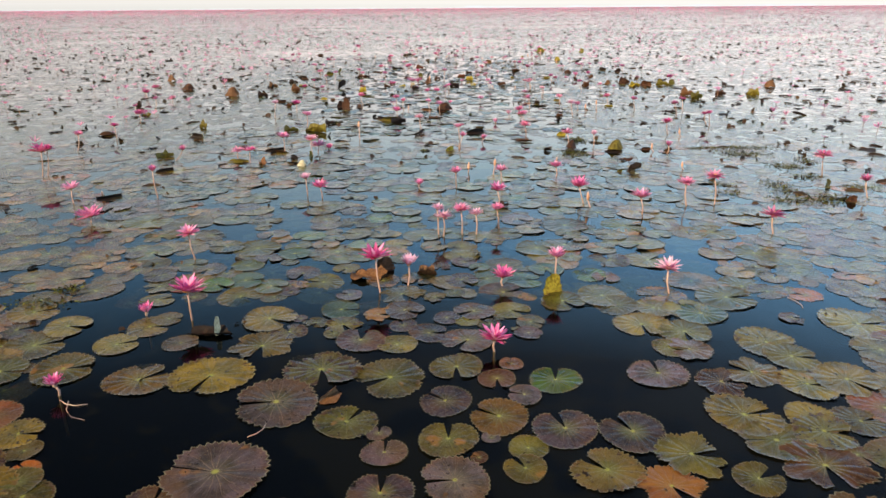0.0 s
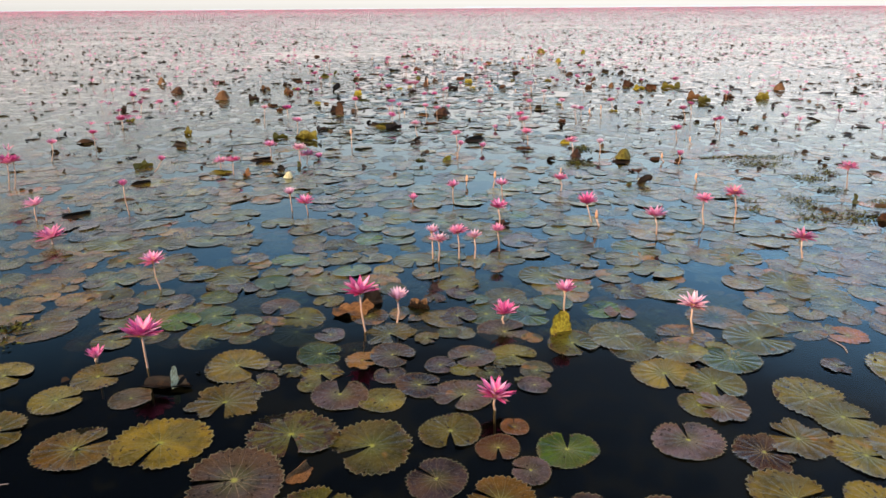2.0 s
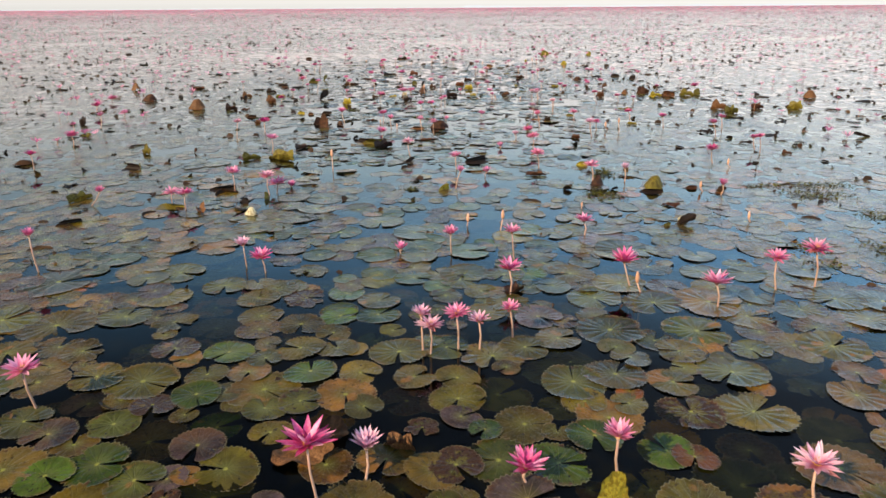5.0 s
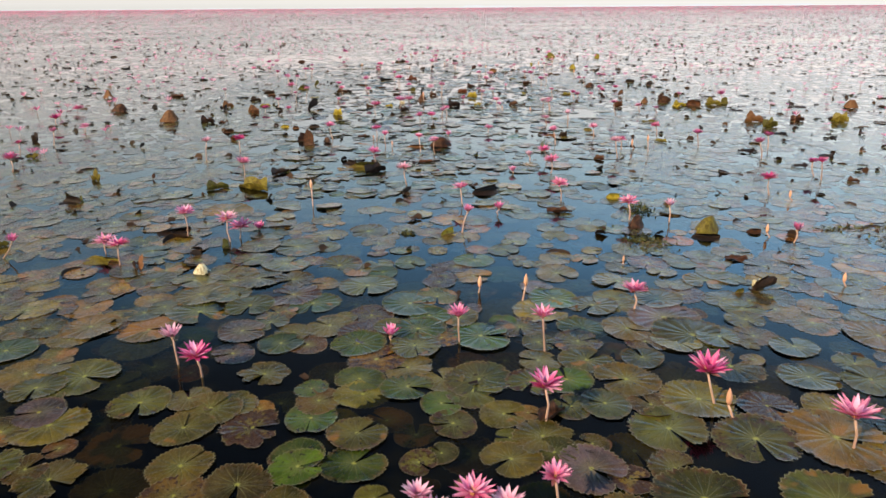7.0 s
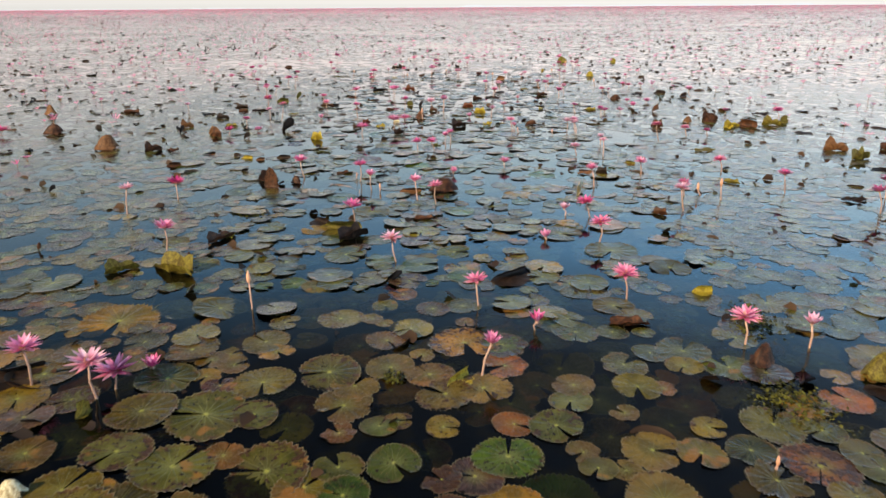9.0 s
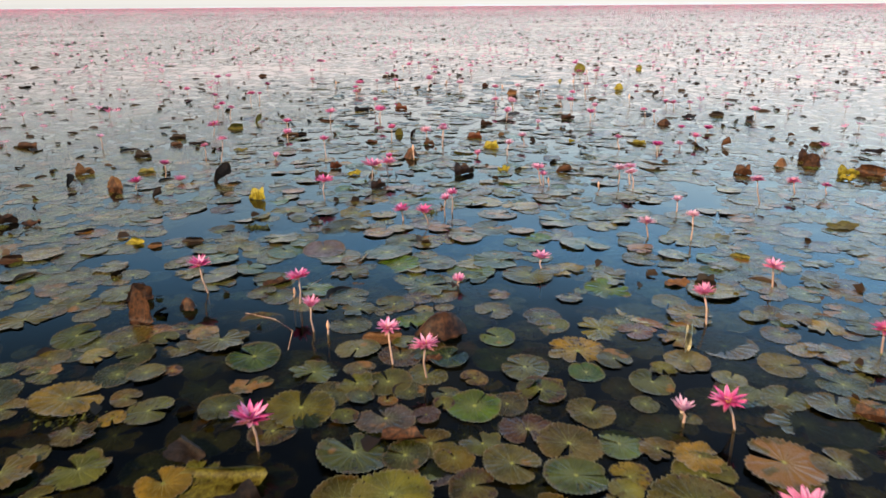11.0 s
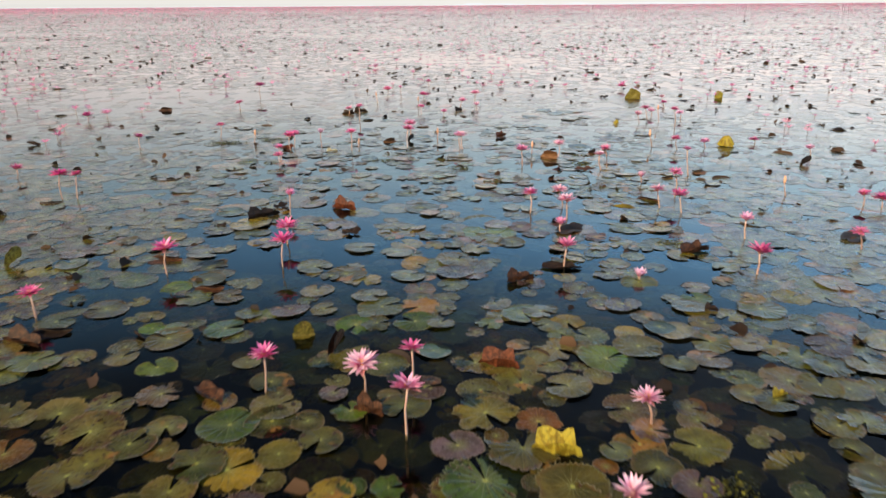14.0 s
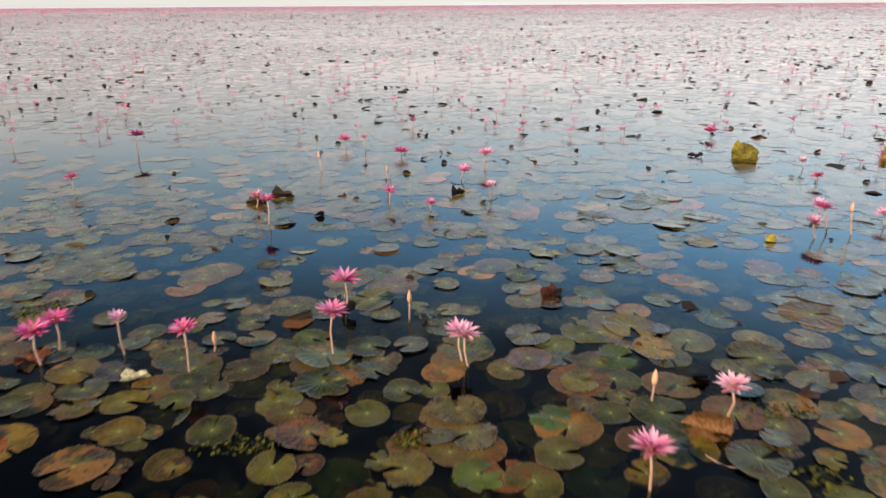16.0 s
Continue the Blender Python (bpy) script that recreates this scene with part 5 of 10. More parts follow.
raised_leaf(-0.318, 16.893, 0.185, 0.115, "n", 0, 0)
raised_leaf(0.683, 17.420, 0.190, 0.095, "y", 0, 5)
raised_leaf(1.499, 23.114, 0.191, 0.088, "t", 0, 4)
raised_leaf(-1.160, 23.594, 0.129, 0.048, "c", 0, 5)
raised_leaf(-1.766, 23.774, 0.154, 0.067, "m", 0, 4)
raised_leaf(-0.471, 24.236, 0.178, 0.050, "t", 0, 4)
raised_leaf(1.052, 24.568, 0.161, 0.070, "m", 0, 5)
raised_leaf(-1.356, 26.763, 0.211, 0.076, "k", 0, 5)
raised_leaf(-1.169, 26.997, 0.209, 0.093, "k", 0, 5)
raised_leaf(4.086, 28.958, 0.207, 0.129, "y", 0, 0)
raised_leaf(-1.342, 20.783, 0.264, 0.089, "k", 0, 5)
raised_leaf(-0.660, 21.018, 0.214, 0.106, "m", 0, 5)

# ---- leaves along the rest of the way ----
lily_pad(-0.97, 3.27, 0.181, 6, "y")
lily_pad(-0.25, 3.28, 0.113, 9, "g")
lily_pad(-1.42, 3.31, 0.099, 2.4, "p")
lily_pad(0.13, 3.32, 0.148, 7.1, "p")
lily_pad(-0.45, 3.33, 0.142, 12, "p")
lily_pad(0.47, 3.40, 0.081, 4.1, "p")
lily_pad(-0.61, 3.41, 0.059, 10.9, "y")
lily_pad(-0.08, 3.41, 0.118, 3, "p")
lily_pad(-0.86, 3.44, 0.107, 10.9, "y", 4)
lily_pad(0.41, 3.44, 0.040, 7.9, "y")
lily_pad(-0.23, 3.51, 0.083, 11.3, "p")
lily_pad(0.26, 3.52, 0.071, 10.8, "y")
lily_pad(-0.57, 3.52, 0.116, 5.1, "y", 5)
lily_pad(0.50, 3.54, 0.091, 4, "y")
lily_pad(-0.73, 3.55, 0.078, 6.7, "y", 5)
lily_pad(0.14, 3.56, 0.072, 1.3, "g")
lily_pad(0.02, 3.60, 0.086, 4, "p")
lily_pad(-1.62, 3.61, 0.066, 11.1, "g")
lily_pad(-0.83, 3.61, 0.046, 3.7, "p")
lily_pad(-1.01, 3.61, 0.172, 4, "g")
lily_pad(0.34, 3.61, 0.053, 4.8, "y")
lily_pad(-0.38, 3.66, 0.101, 3.2, "y", 5)
lily_pad(0.18, 3.69, 0.122, 8, "p")
lily_pad(0.40, 3.70, 0.123, 4, "g")
lily_pad(-0.23, 3.71, 0.130, 4, "p")
lily_pad(-0.61, 3.73, 0.131, 3, "b")
lily_pad(1.04, 3.77, 0.122, 10.2, "y")
lily_pad(-0.44, 3.80, 0.090, 6.5, "p")
lily_pad(0.73, 3.83, 0.124, 5, "h")
lily_pad(1.75, 3.87, 0.168, 3, "h")
lily_pad(-1.77, 3.89, 0.093, 2, "h")
lily_pad(-0.05, 3.90, 0.068, 4, "y")
lily_pad(0.52, 3.90, 0.051, 7.7, "y")
lily_pad(0.99, 3.91, 0.145, 4, "y")
lily_pad(-1.42, 3.93, 0.107, 5, "p")
lily_pad(-1.27, 3.94, 0.129, 4, "g")
lily_pad(-0.59, 3.95, 0.077, 10, "p")
lily_pad(-0.26, 3.96, 0.134, 5, "y")
lily_pad(0.13, 3.97, 0.078, 7, "y")
lily_pad(0.07, 3.97, 0.061, 11.9, "h")
lily_pad(0.38, 3.98, 0.130, 2.5, "p")
lily_pad(-0.97, 4.00, 0.052, 11.8, "r")
lily_pad(-0.79, 4.01, 0.145, 3, "h")
lily_pad(0.85, 4.04, 0.115, 11.4, "g")
lily_pad(1.92, 4.05, 0.142, 4.5, "h")
lily_pad(1.21, 4.06, 0.152, 3, "h")
lily_pad(-1.12, 4.10, 0.108, 3.5, "h")
lily_pad(-1.85, 4.11, 0.108, 8.1, "y")
lily_pad(-1.00, 4.11, 0.072, 8.8, "p")
lily_pad(-0.93, 4.13, 0.054, 2.4, "y")
lily_pad(-1.48, 4.13, 0.100, 4.2, "b")
lily_pad(0.03, 4.15, 0.101, 3, "y")
lily_pad(-1.67, 4.17, 0.138, 8.8, "y")
lily_pad(-0.79, 4.17, 0.120, 9, "h")
lily_pad(0.12, 4.18, 0.102, 5, "y")
lily_pad(0.53, 4.19, 0.120, 3, "b")
lily_pad(-1.31, 4.20, 0.121, 3, "b")
lily_pad(0.29, 4.21, 0.130, 9.1, "h")
lily_pad(-0.16, 4.22, 0.103, 6.5, "y")
lily_pad(1.08, 4.22, 0.084, 6.7, "r", 4)
lily_pad(0.98, 4.27, 0.104, 11.1, "b")
lily_pad(2.11, 4.29, 0.086, 3.5, "y")
lily_pad(1.98, 4.30, 0.105, 2.4, "g")
lily_pad(-1.92, 4.30, 0.105, 8.4, "y")
lily_pad(-0.95, 4.32, 0.106, 6.1, "p")
lily_pad(1.73, 4.34, 0.145, 3, "h")
lily_pad(-1.17, 4.36, 0.146, 3, "y")
lily_pad(0.71, 4.37, 0.107, 6.1, "b")
lily_pad(-1.62, 4.41, 0.108, 6.8, "p")
lily_pad(-0.67, 4.41, 0.079, 6.9, "g")
lily_pad(0.25, 4.42, 0.069, 7.2, "b")
lily_pad(-0.02, 4.44, 0.070, 6.1, "y")
lily_pad(2.26, 4.45, 0.060, 7.2, "h")
lily_pad(-0.92, 4.48, 0.110, 2.2, "b")
lily_pad(-1.37, 4.48, 0.100, 8, "h")
lily_pad(-1.78, 4.51, 0.111, 3, "h")
lily_pad(0.15, 4.52, 0.081, 1.9, "p")
lily_pad(-2.03, 4.53, 0.092, 6.8, "h")
lily_pad(1.46, 4.54, 0.153, 1.9, "g")
lily_pad(1.18, 4.55, 0.133, 11.8, "y")
lily_pad(-0.74, 4.60, 0.093, 11.6, "h")
lily_pad(0.59, 4.60, 0.083, 8.9, "g")
lily_pad(-0.29, 4.61, 0.083, 4.5, "h")
lily_pad(0.92, 4.62, 0.083, 8.9, "y")
lily_pad(-1.26, 4.63, 0.094, 5.7, "y")
lily_pad(0.72, 4.64, 0.094, 5.8, "g")
lily_pad(0.06, 4.65, 0.084, 3.2, "p")
lily_pad(-1.57, 4.66, 0.105, 6.6, "p")
lily_pad(2.26, 4.66, 0.137, 1.2, "h")
lily_pad(-0.59, 4.66, 0.095, 3.1, "h")
lily_pad(1.99, 4.67, 0.116, 11.7, "g")
lily_pad(0.14, 4.67, 0.116, 6.5, "g")
lily_pad(-0.10, 4.68, 0.116, 8, "y")
lily_pad(-2.26, 4.71, 0.064, 1.3, "p")
lily_pad(-1.09, 4.72, 0.107, 5.2, "b")
lily_pad(0.33, 4.72, 0.139, 1.8, "h")
lily_pad(-0.95, 4.74, 0.075, 3.1, "h")
lily_pad(-2.15, 4.76, 0.140, 4.6, "b")
lily_pad(1.82, 4.76, 0.097, 6.2, "y", 5)
lily_pad(1.18, 4.80, 0.109, 3.2, "y")
lily_pad(0.70, 4.81, 0.142, 0.1, "h")
lily_pad(-1.39, 4.84, 0.154, 3.8, "h")
lily_pad(0.14, 4.86, 0.100, 8, "y")
lily_pad(-0.07, 4.87, 0.100, 2, "y")
lily_pad(0.92, 4.88, 0.134, 1, "y")
lily_pad(1.50, 4.89, 0.145, 7.3, "h")
lily_pad(-1.64, 4.89, 0.123, 8.7, "g")
lily_pad(2.49, 4.90, 0.101, 4.7, "r")
lily_pad(-1.10, 4.91, 0.090, 11.4, "h")
lily_pad(-0.34, 4.92, 0.101, 3.9, "g")
lily_pad(-0.59, 4.93, 0.113, 11.7, "b")
lily_pad(-0.90, 4.93, 0.101, 5.7, "g")
lily_pad(0.39, 4.96, 0.068, 7.5, "y")
lily_pad(0.64, 4.98, 0.160, 1.7, "h")
lily_pad(1.51, 5.04, 0.059, 4.5, "h")
lily_pad(1.83, 5.04, 0.151, 8.4, "h")
lily_pad(1.04, 5.05, 0.096, 7.7, "y", 4)
lily_pad(0.73, 5.05, 0.111, 8.8, "h")
lily_pad(-2.36, 5.06, 0.128, 2.4, "y")
lily_pad(-0.85, 5.07, 0.082, 5.1, "h")
lily_pad(-1.26, 5.07, 0.082, 7.9, "y")
lily_pad(-1.54, 5.08, 0.082, 8.8, "y", 5)
lily_pad(0.33, 5.08, 0.150, 6, "y")
lily_pad(1.31, 5.11, 0.114, 9.2, "g")
lily_pad(-0.16, 5.13, 0.137, 6, "h")
lily_pad(1.70, 5.13, 0.099, 5.7, "h")
lily_pad(-1.06, 5.14, 0.115, 7.2, "b")
lily_pad(-2.23, 5.14, 0.130, 4.9, "y", 5)
lily_pad(0.68, 5.14, 0.061, 0.5, "h")
lily_pad(2.14, 5.15, 0.154, 2, "h")
lily_pad(0.99, 5.16, 0.085, 7.3, "y")
lily_pad(-1.84, 5.16, 0.119, 2.1, "y")
lily_pad(-0.41, 5.17, 0.071, 9.1, "g")
lily_pad(0.51, 5.17, 0.116, 3, "h")
lily_pad(0.09, 5.18, 0.116, 4.1, "b")
lily_pad(-0.49, 5.18, 0.101, 11.1, "y")
lily_pad(-0.69, 5.18, 0.117, 9.5, "y")
lily_pad(-1.36, 5.19, 0.117, 6, "y")
lily_pad(2.49, 5.23, 0.133, 9.6, "h")
lily_pad(1.22, 5.24, 0.103, 1.2, "h")
lily_pad(-0.88, 5.24, 0.071, 3.7, "y")
lily_pad(-0.01, 5.25, 0.073, 6, "h")
lily_pad(0.70, 5.27, 0.120, 2.6, "y")
lily_pad(-0.30, 5.31, 0.097, 12, "b")
lily_pad(1.49, 5.35, 0.161, 3, "h")
lily_pad(-0.54, 5.36, 0.091, 7, "y")
lily_pad(2.02, 5.37, 0.100, 3.4, "y")
lily_pad(1.01, 5.37, 0.166, 3, "h")
lily_pad(0.43, 5.38, 0.108, 9, "b")
lily_pad(-0.21, 5.39, 0.067, 2, "h")
lily_pad(0.71, 5.45, 0.102, 2.8, "h")
lily_pad(-0.74, 5.47, 0.120, 6, "y")
lily_pad(-1.23, 5.47, 0.128, 6.8, "y")
lily_pad(-2.15, 5.48, 0.191, 4.7, "y")
lily_pad(2.53, 5.49, 0.141, 5.3, "h")
lily_pad(0.77, 5.49, 0.078, 3.3, "y")
lily_pad(-1.48, 5.51, 0.121, 4.1, "y", 5)
lily_pad(-0.55, 5.51, 0.078, 5.3, "b")
lily_pad(1.85, 5.54, 0.149, 3, "g")
lily_pad(-2.50, 5.55, 0.181, 1.3, "h")
lily_pad(0.96, 5.55, 0.105, 2.7, "y")
lily_pad(0.63, 5.55, 0.132, 4.4, "p")
lily_pad(-0.53, 5.58, 0.104, 2.7, "b")
lily_pad(-1.80, 5.59, 0.133, 0.3, "h")
lily_pad(-1.00, 5.59, 0.116, 1.2, "g")
lily_pad(-0.05, 5.60, 0.071, 4.4, "y")
lily_pad(-0.31, 5.60, 0.116, 1.5, "b")
lily_pad(0.32, 5.62, 0.108, 7.8, "h")
lily_pad(2.21, 5.63, 0.132, 0.4, "h")
lily_pad(-0.55, 5.65, 0.100, 7.5, "b")
lily_pad(0.04, 5.66, 0.064, 10.6, "h")
lily_pad(0.50, 5.66, 0.093, 5, "h")
lily_pad(2.76, 5.73, 0.148, 3.9, "h")
lily_pad(-2.78, 5.73, 0.134, 0.7, "p")
lily_pad(1.70, 5.74, 0.186, 4, "g")
lily_pad(1.36, 5.74, 0.158, 6, "h")
lily_pad(-1.32, 5.75, 0.140, 3.2, "y", 4)
lily_pad(2.49, 5.77, 0.149, 8, "h")
lily_pad(0.47, 5.77, 0.122, 4.7, "y")
lily_pad(-0.32, 5.80, 0.114, 1.5, "h")
lily_pad(2.02, 5.81, 0.095, 1, "h")
lily_pad(-0.07, 5.82, 0.086, 12, "y")
lily_pad(1.02, 5.82, 0.152, 5.2, "h")
lily_pad(-0.78, 5.85, 0.134, 3, "y")
lily_pad(-1.08, 5.85, 0.115, 0.1, "y")
lily_pad(0.09, 5.87, 0.096, 8.6, "h")
lily_pad(-1.68, 5.88, 0.145, 0.1, "g")
lily_pad(-0.41, 5.91, 0.084, 8.2, "g")
lily_pad(3.03, 5.91, 0.140, 2.7, "h")
lily_pad(-0.54, 5.92, 0.108, 6, "b")
lily_pad(0.32, 5.94, 0.098, 3, "g")
lily_pad(2.20, 5.96, 0.079, 2.4, "h")
lily_pad(1.79, 5.96, 0.109, 3.4, "g")
lily_pad(-1.78, 5.98, 0.109, 8.5, "p")
lily_pad(1.52, 5.99, 0.120, 4.6, "y", 4)
lily_pad(0.13, 5.99, 0.090, 2.3, "y")
lily_pad(-1.01, 6.00, 0.128, 1.2, "y")
lily_pad(0.63, 6.00, 0.090, 10.7, "h")
lily_pad(-3.00, 6.00, 0.142, 5.8, "p")
lily_pad(-2.07, 6.00, 0.120, 10.9, "y", 5)
lily_pad(0.79, 6.02, 0.111, 9.6, "h")
lily_pad(0.04, 6.03, 0.091, 3.1, "b")
lily_pad(2.82, 6.04, 0.129, 6.5, "h")
lily_pad(-0.93, 6.04, 0.111, 5.8, "y")
lily_pad(-1.35, 6.05, 0.122, 5.7, "h")
lily_pad(1.23, 6.05, 0.152, 3.8, "g")
lily_pad(-0.71, 6.08, 0.092, 5.6, "h")
lily_pad(-1.14, 6.09, 0.092, 11.1, "y")
lily_pad(-2.72, 6.12, 0.116, 6.1, "p")
lily_pad(-0.33, 6.12, 0.114, 0.3, "g")
lily_pad(0.19, 6.14, 0.131, 3.8, "h")
lily_pad(-2.49, 6.15, 0.219, 2.4, "h")
lily_pad(-0.58, 6.17, 0.073, 4.7, "b")
lily_pad(1.56, 6.18, 0.126, 11.4, "g")
lily_pad(-0.12, 6.18, 0.115, 3.7, "b")
lily_pad(-1.91, 6.19, 0.115, 5.7, "h")
lily_pad(2.12, 6.21, 0.127, 10.7, "h")
lily_pad(0.49, 6.22, 0.118, 6.9, "h")
lily_pad(-1.53, 6.23, 0.127, 1.6, "h")
lily_pad(0.94, 6.23, 0.138, 8.6, "g")
lily_pad(0.65, 6.24, 0.117, 11.8, "b")
lily_pad(1.84, 6.24, 0.128, 3.8, "h")
lily_pad(0.22, 6.24, 0.149, 5, "h")
lily_pad(0.05, 6.25, 0.096, 11, "g")
lily_pad(-0.36, 6.25, 0.107, 7.2, "b")
lily_pad(-2.18, 6.26, 0.128, 8.1, "h")
lily_pad(2.55, 6.27, 0.149, 0.3, "h")
lily_pad(-1.73, 6.30, 0.151, 3.7, "h")
lily_pad(-0.84, 6.31, 0.119, 6.7, "y")
lily_pad(-2.36, 6.36, 0.099, 11.6, "h")
lily_pad(-0.13, 6.37, 0.121, 8.9, "y")
lily_pad(-1.94, 6.42, 0.089, 2.3, "y")
lily_pad(0.79, 6.43, 0.123, 1.7, "h")
lily_pad(0.54, 6.43, 0.101, 9.3, "y")
lily_pad(1.08, 6.45, 0.101, 11.6, "h")
lily_pad(2.47, 6.45, 0.101, 11.3, "h")
lily_pad(-2.14, 6.50, 0.102, 1.1, "g")
lily_pad(2.20, 6.53, 0.092, 2.9, "y", 5)
lily_pad(-1.06, 6.53, 0.103, 8.1, "p")
lily_pad(1.92, 6.56, 0.115, 0.2, "h")
lily_pad(-2.29, 6.58, 0.139, 7.5, "b")
lily_pad(1.70, 6.59, 0.058, 3, "y")
lily_pad(-0.10, 6.60, 0.128, 5.7, "h")
lily_pad(1.65, 6.61, 0.046, 6.2, "y")
lily_pad(1.32, 6.63, 0.117, 5.1, "g")
lily_pad(0.57, 6.63, 0.086, 3.7, "h")
lily_pad(-0.41, 6.63, 0.132, 7.6, "b")
lily_pad(-0.83, 6.64, 0.109, 1.8, "b")
lily_pad(2.44, 6.67, 0.154, 2.8, "g")
lily_pad(-2.55, 6.67, 0.083, 11.6, "h")
lily_pad(-1.61, 6.68, 0.178, 1, "g")
lily_pad(1.57, 6.68, 0.119, 5.3, "h")
lily_pad(1.43, 6.70, 0.188, 3, "h")
lily_pad(0.26, 6.71, 0.156, 3, "b")
lily_pad(-1.37, 6.76, 0.122, 7, "b")
lily_pad(-0.40, 6.76, 0.131, 7, "r", 4)
lily_pad(-0.79, 6.78, 0.090, 5.6, "g")
lily_pad(1.09, 6.79, 0.130, 4, "y")
lily_pad(-1.08, 6.79, 0.127, 2.8, "p")
lily_pad(-0.09, 6.80, 0.136, 6, "b")
lily_pad(0.84, 6.80, 0.126, 8, "b")
lily_pad(0.49, 6.82, 0.125, 6.1, "y")
lily_pad(-1.62, 6.82, 0.146, 3, "y")
lily_pad(-0.23, 6.83, 0.098, 4.3, "h")
lily_pad(-2.21, 6.84, 0.110, 8.9, "g")
lily_pad(2.66, 6.84, 0.111, 4, "h")
lily_pad(2.41, 6.84, 0.111, 10.8, "h")
lily_pad(-0.60, 6.86, 0.122, 10, "y")
lily_pad(-1.97, 6.86, 0.148, 6.4, "g")
lily_pad(1.80, 6.89, 0.102, 5.5, "h")
lily_pad(0.40, 6.89, 0.077, 12, "b")
lily_pad(-0.95, 6.91, 0.100, 5.1, "h")
lily_pad(0.78, 6.93, 0.069, 0.9, "g")
lily_pad(1.34, 6.93, 0.180, 6, "p")
lily_pad(-2.51, 6.93, 0.113, 9.2, "y")
lily_pad(0.15, 6.95, 0.101, 10.9, "h")
lily_pad(1.53, 6.98, 0.070, 11.5, "r", 4)
lily_pad(-0.03, 6.98, 0.114, 10.4, "b")
lily_pad(0.36, 7.04, 0.123, 4, "y")
lily_pad(2.31, 7.04, 0.115, 3.6, "g")
lily_pad(-0.94, 7.04, 0.116, 10, "y", 5)
lily_pad(1.85, 7.05, 0.116, 2.6, "h")
lily_pad(0.64, 7.05, 0.151, 3, "g")
lily_pad(-1.74, 7.05, 0.108, 2, "h")
lily_pad(-1.41, 7.06, 0.167, 5, "h")
lily_pad(0.17, 7.07, 0.099, 0.5, "p")
lily_pad(-2.47, 7.10, 0.143, 6.1, "g")
lily_pad(1.72, 7.10, 0.137, 6, "h")
lily_pad(-2.66, 7.10, 0.143, 7.6, "g")
lily_pad(1.12, 7.11, 0.101, 0.4, "g")
lily_pad(0.96, 7.11, 0.133, 7.2, "h")
lily_pad(-1.65, 7.13, 0.092, 9, "h")
lily_pad(-1.13, 7.14, 0.129, 6, "h")
lily_pad(-0.15, 7.16, 0.162, 3, "b")
lily_pad(1.94, 7.16, 0.102, 4.5, "y")
lily_pad(-0.75, 7.17, 0.144, 6, "b")
lily_pad(2.27, 7.18, 0.119, 9, "h")
lily_pad(-1.93, 7.18, 0.131, 6.5, "h")
lily_pad(1.80, 7.19, 0.119, 6.5, "h")
lily_pad(-0.49, 7.20, 0.120, 7, "y", 5)
lily_pad(1.11, 7.20, 0.119, 6.1, "h")
lily_pad(1.38, 7.20, 0.137, 7.7, "h")
lily_pad(0.74, 7.23, 0.142, 11.8, "b")
lily_pad(2.89, 7.24, 0.120, 0.8, "g")
lily_pad(-0.90, 7.31, 0.170, 9, "r", 5)
lily_pad(-1.49, 7.32, 0.156, 7.2, "h")
lily_pad(-1.31, 7.32, 0.122, 7, "h")
lily_pad(0.24, 7.35, 0.147, 4.9, "r", 5)
lily_pad(-0.13, 7.39, 0.134, 6.3, "h")
lily_pad(2.62, 7.39, 0.124, 3, "h")
lily_pad(0.66, 7.40, 0.100, 4, "p")
lily_pad(2.09, 7.41, 0.080, 8.6, "h")
lily_pad(-2.31, 7.42, 0.125, 2.2, "h")
lily_pad(-2.04, 7.44, 0.091, 5.3, "g")
lily_pad(1.56, 7.44, 0.101, 7.1, "y")
lily_pad(-0.44, 7.45, 0.162, 6, "h")
lily_pad(-1.81, 7.45, 0.121, 11.2, "y")
lily_pad(2.80, 7.47, 0.126, 9.8, "h")
lily_pad(0.93, 7.47, 0.102, 2.4, "g")
lily_pad(2.19, 7.48, 0.126, 11.2, "g")
lily_pad(1.21, 7.49, 0.143, 7.3, "h")
lily_pad(-0.73, 7.49, 0.087, 8.9, "g")
lily_pad(1.79, 7.49, 0.126, 6.7, "h")
lily_pad(1.46, 7.50, 0.127, 4.8, "g")
lily_pad(-2.60, 7.50, 0.113, 1.2, "g")
lily_pad(0.03, 7.50, 0.092, 1.1, "p")
lily_pad(-2.94, 7.51, 0.155, 2.1, "g")
lily_pad(0.67, 7.51, 0.127, 3.6, "h")
lily_pad(1.96, 7.52, 0.093, 5.2, "h")
lily_pad(0.15, 7.54, 0.062, 0.5, "h")
lily_pad(-1.34, 7.55, 0.166, 9, "y")
lily_pad(-0.95, 7.56, 0.135, 7.5, "y", 5)
lily_pad(-1.61, 7.56, 0.128, 7.3, "h")
lily_pad(-1.89, 7.57, 0.128, 6, "h")
lily_pad(0.05, 7.59, 0.084, 7.4, "y")
lily_pad(-1.19, 7.59, 0.158, 2.9, "y")
lily_pad(-0.67, 7.60, 0.095, 8.1, "y")
lily_pad(0.26, 7.61, 0.116, 3.5, "g")
lily_pad(1.89, 7.62, 0.106, 6.1, "h")
lily_pad(0.83, 7.64, 0.133, 4.9, "y")
lily_pad(0.45, 7.65, 0.137, 6, "b")
lily_pad(1.55, 7.65, 0.085, 7.4, "g")
lily_pad(-0.36, 7.68, 0.097, 9.6, "b")
lily_pad(-2.13, 7.73, 0.109, 1.6, "y")
lily_pad(1.30, 7.75, 0.110, 1.9, "y")
lily_pad(-1.88, 7.76, 0.148, 10.5, "y", 5)
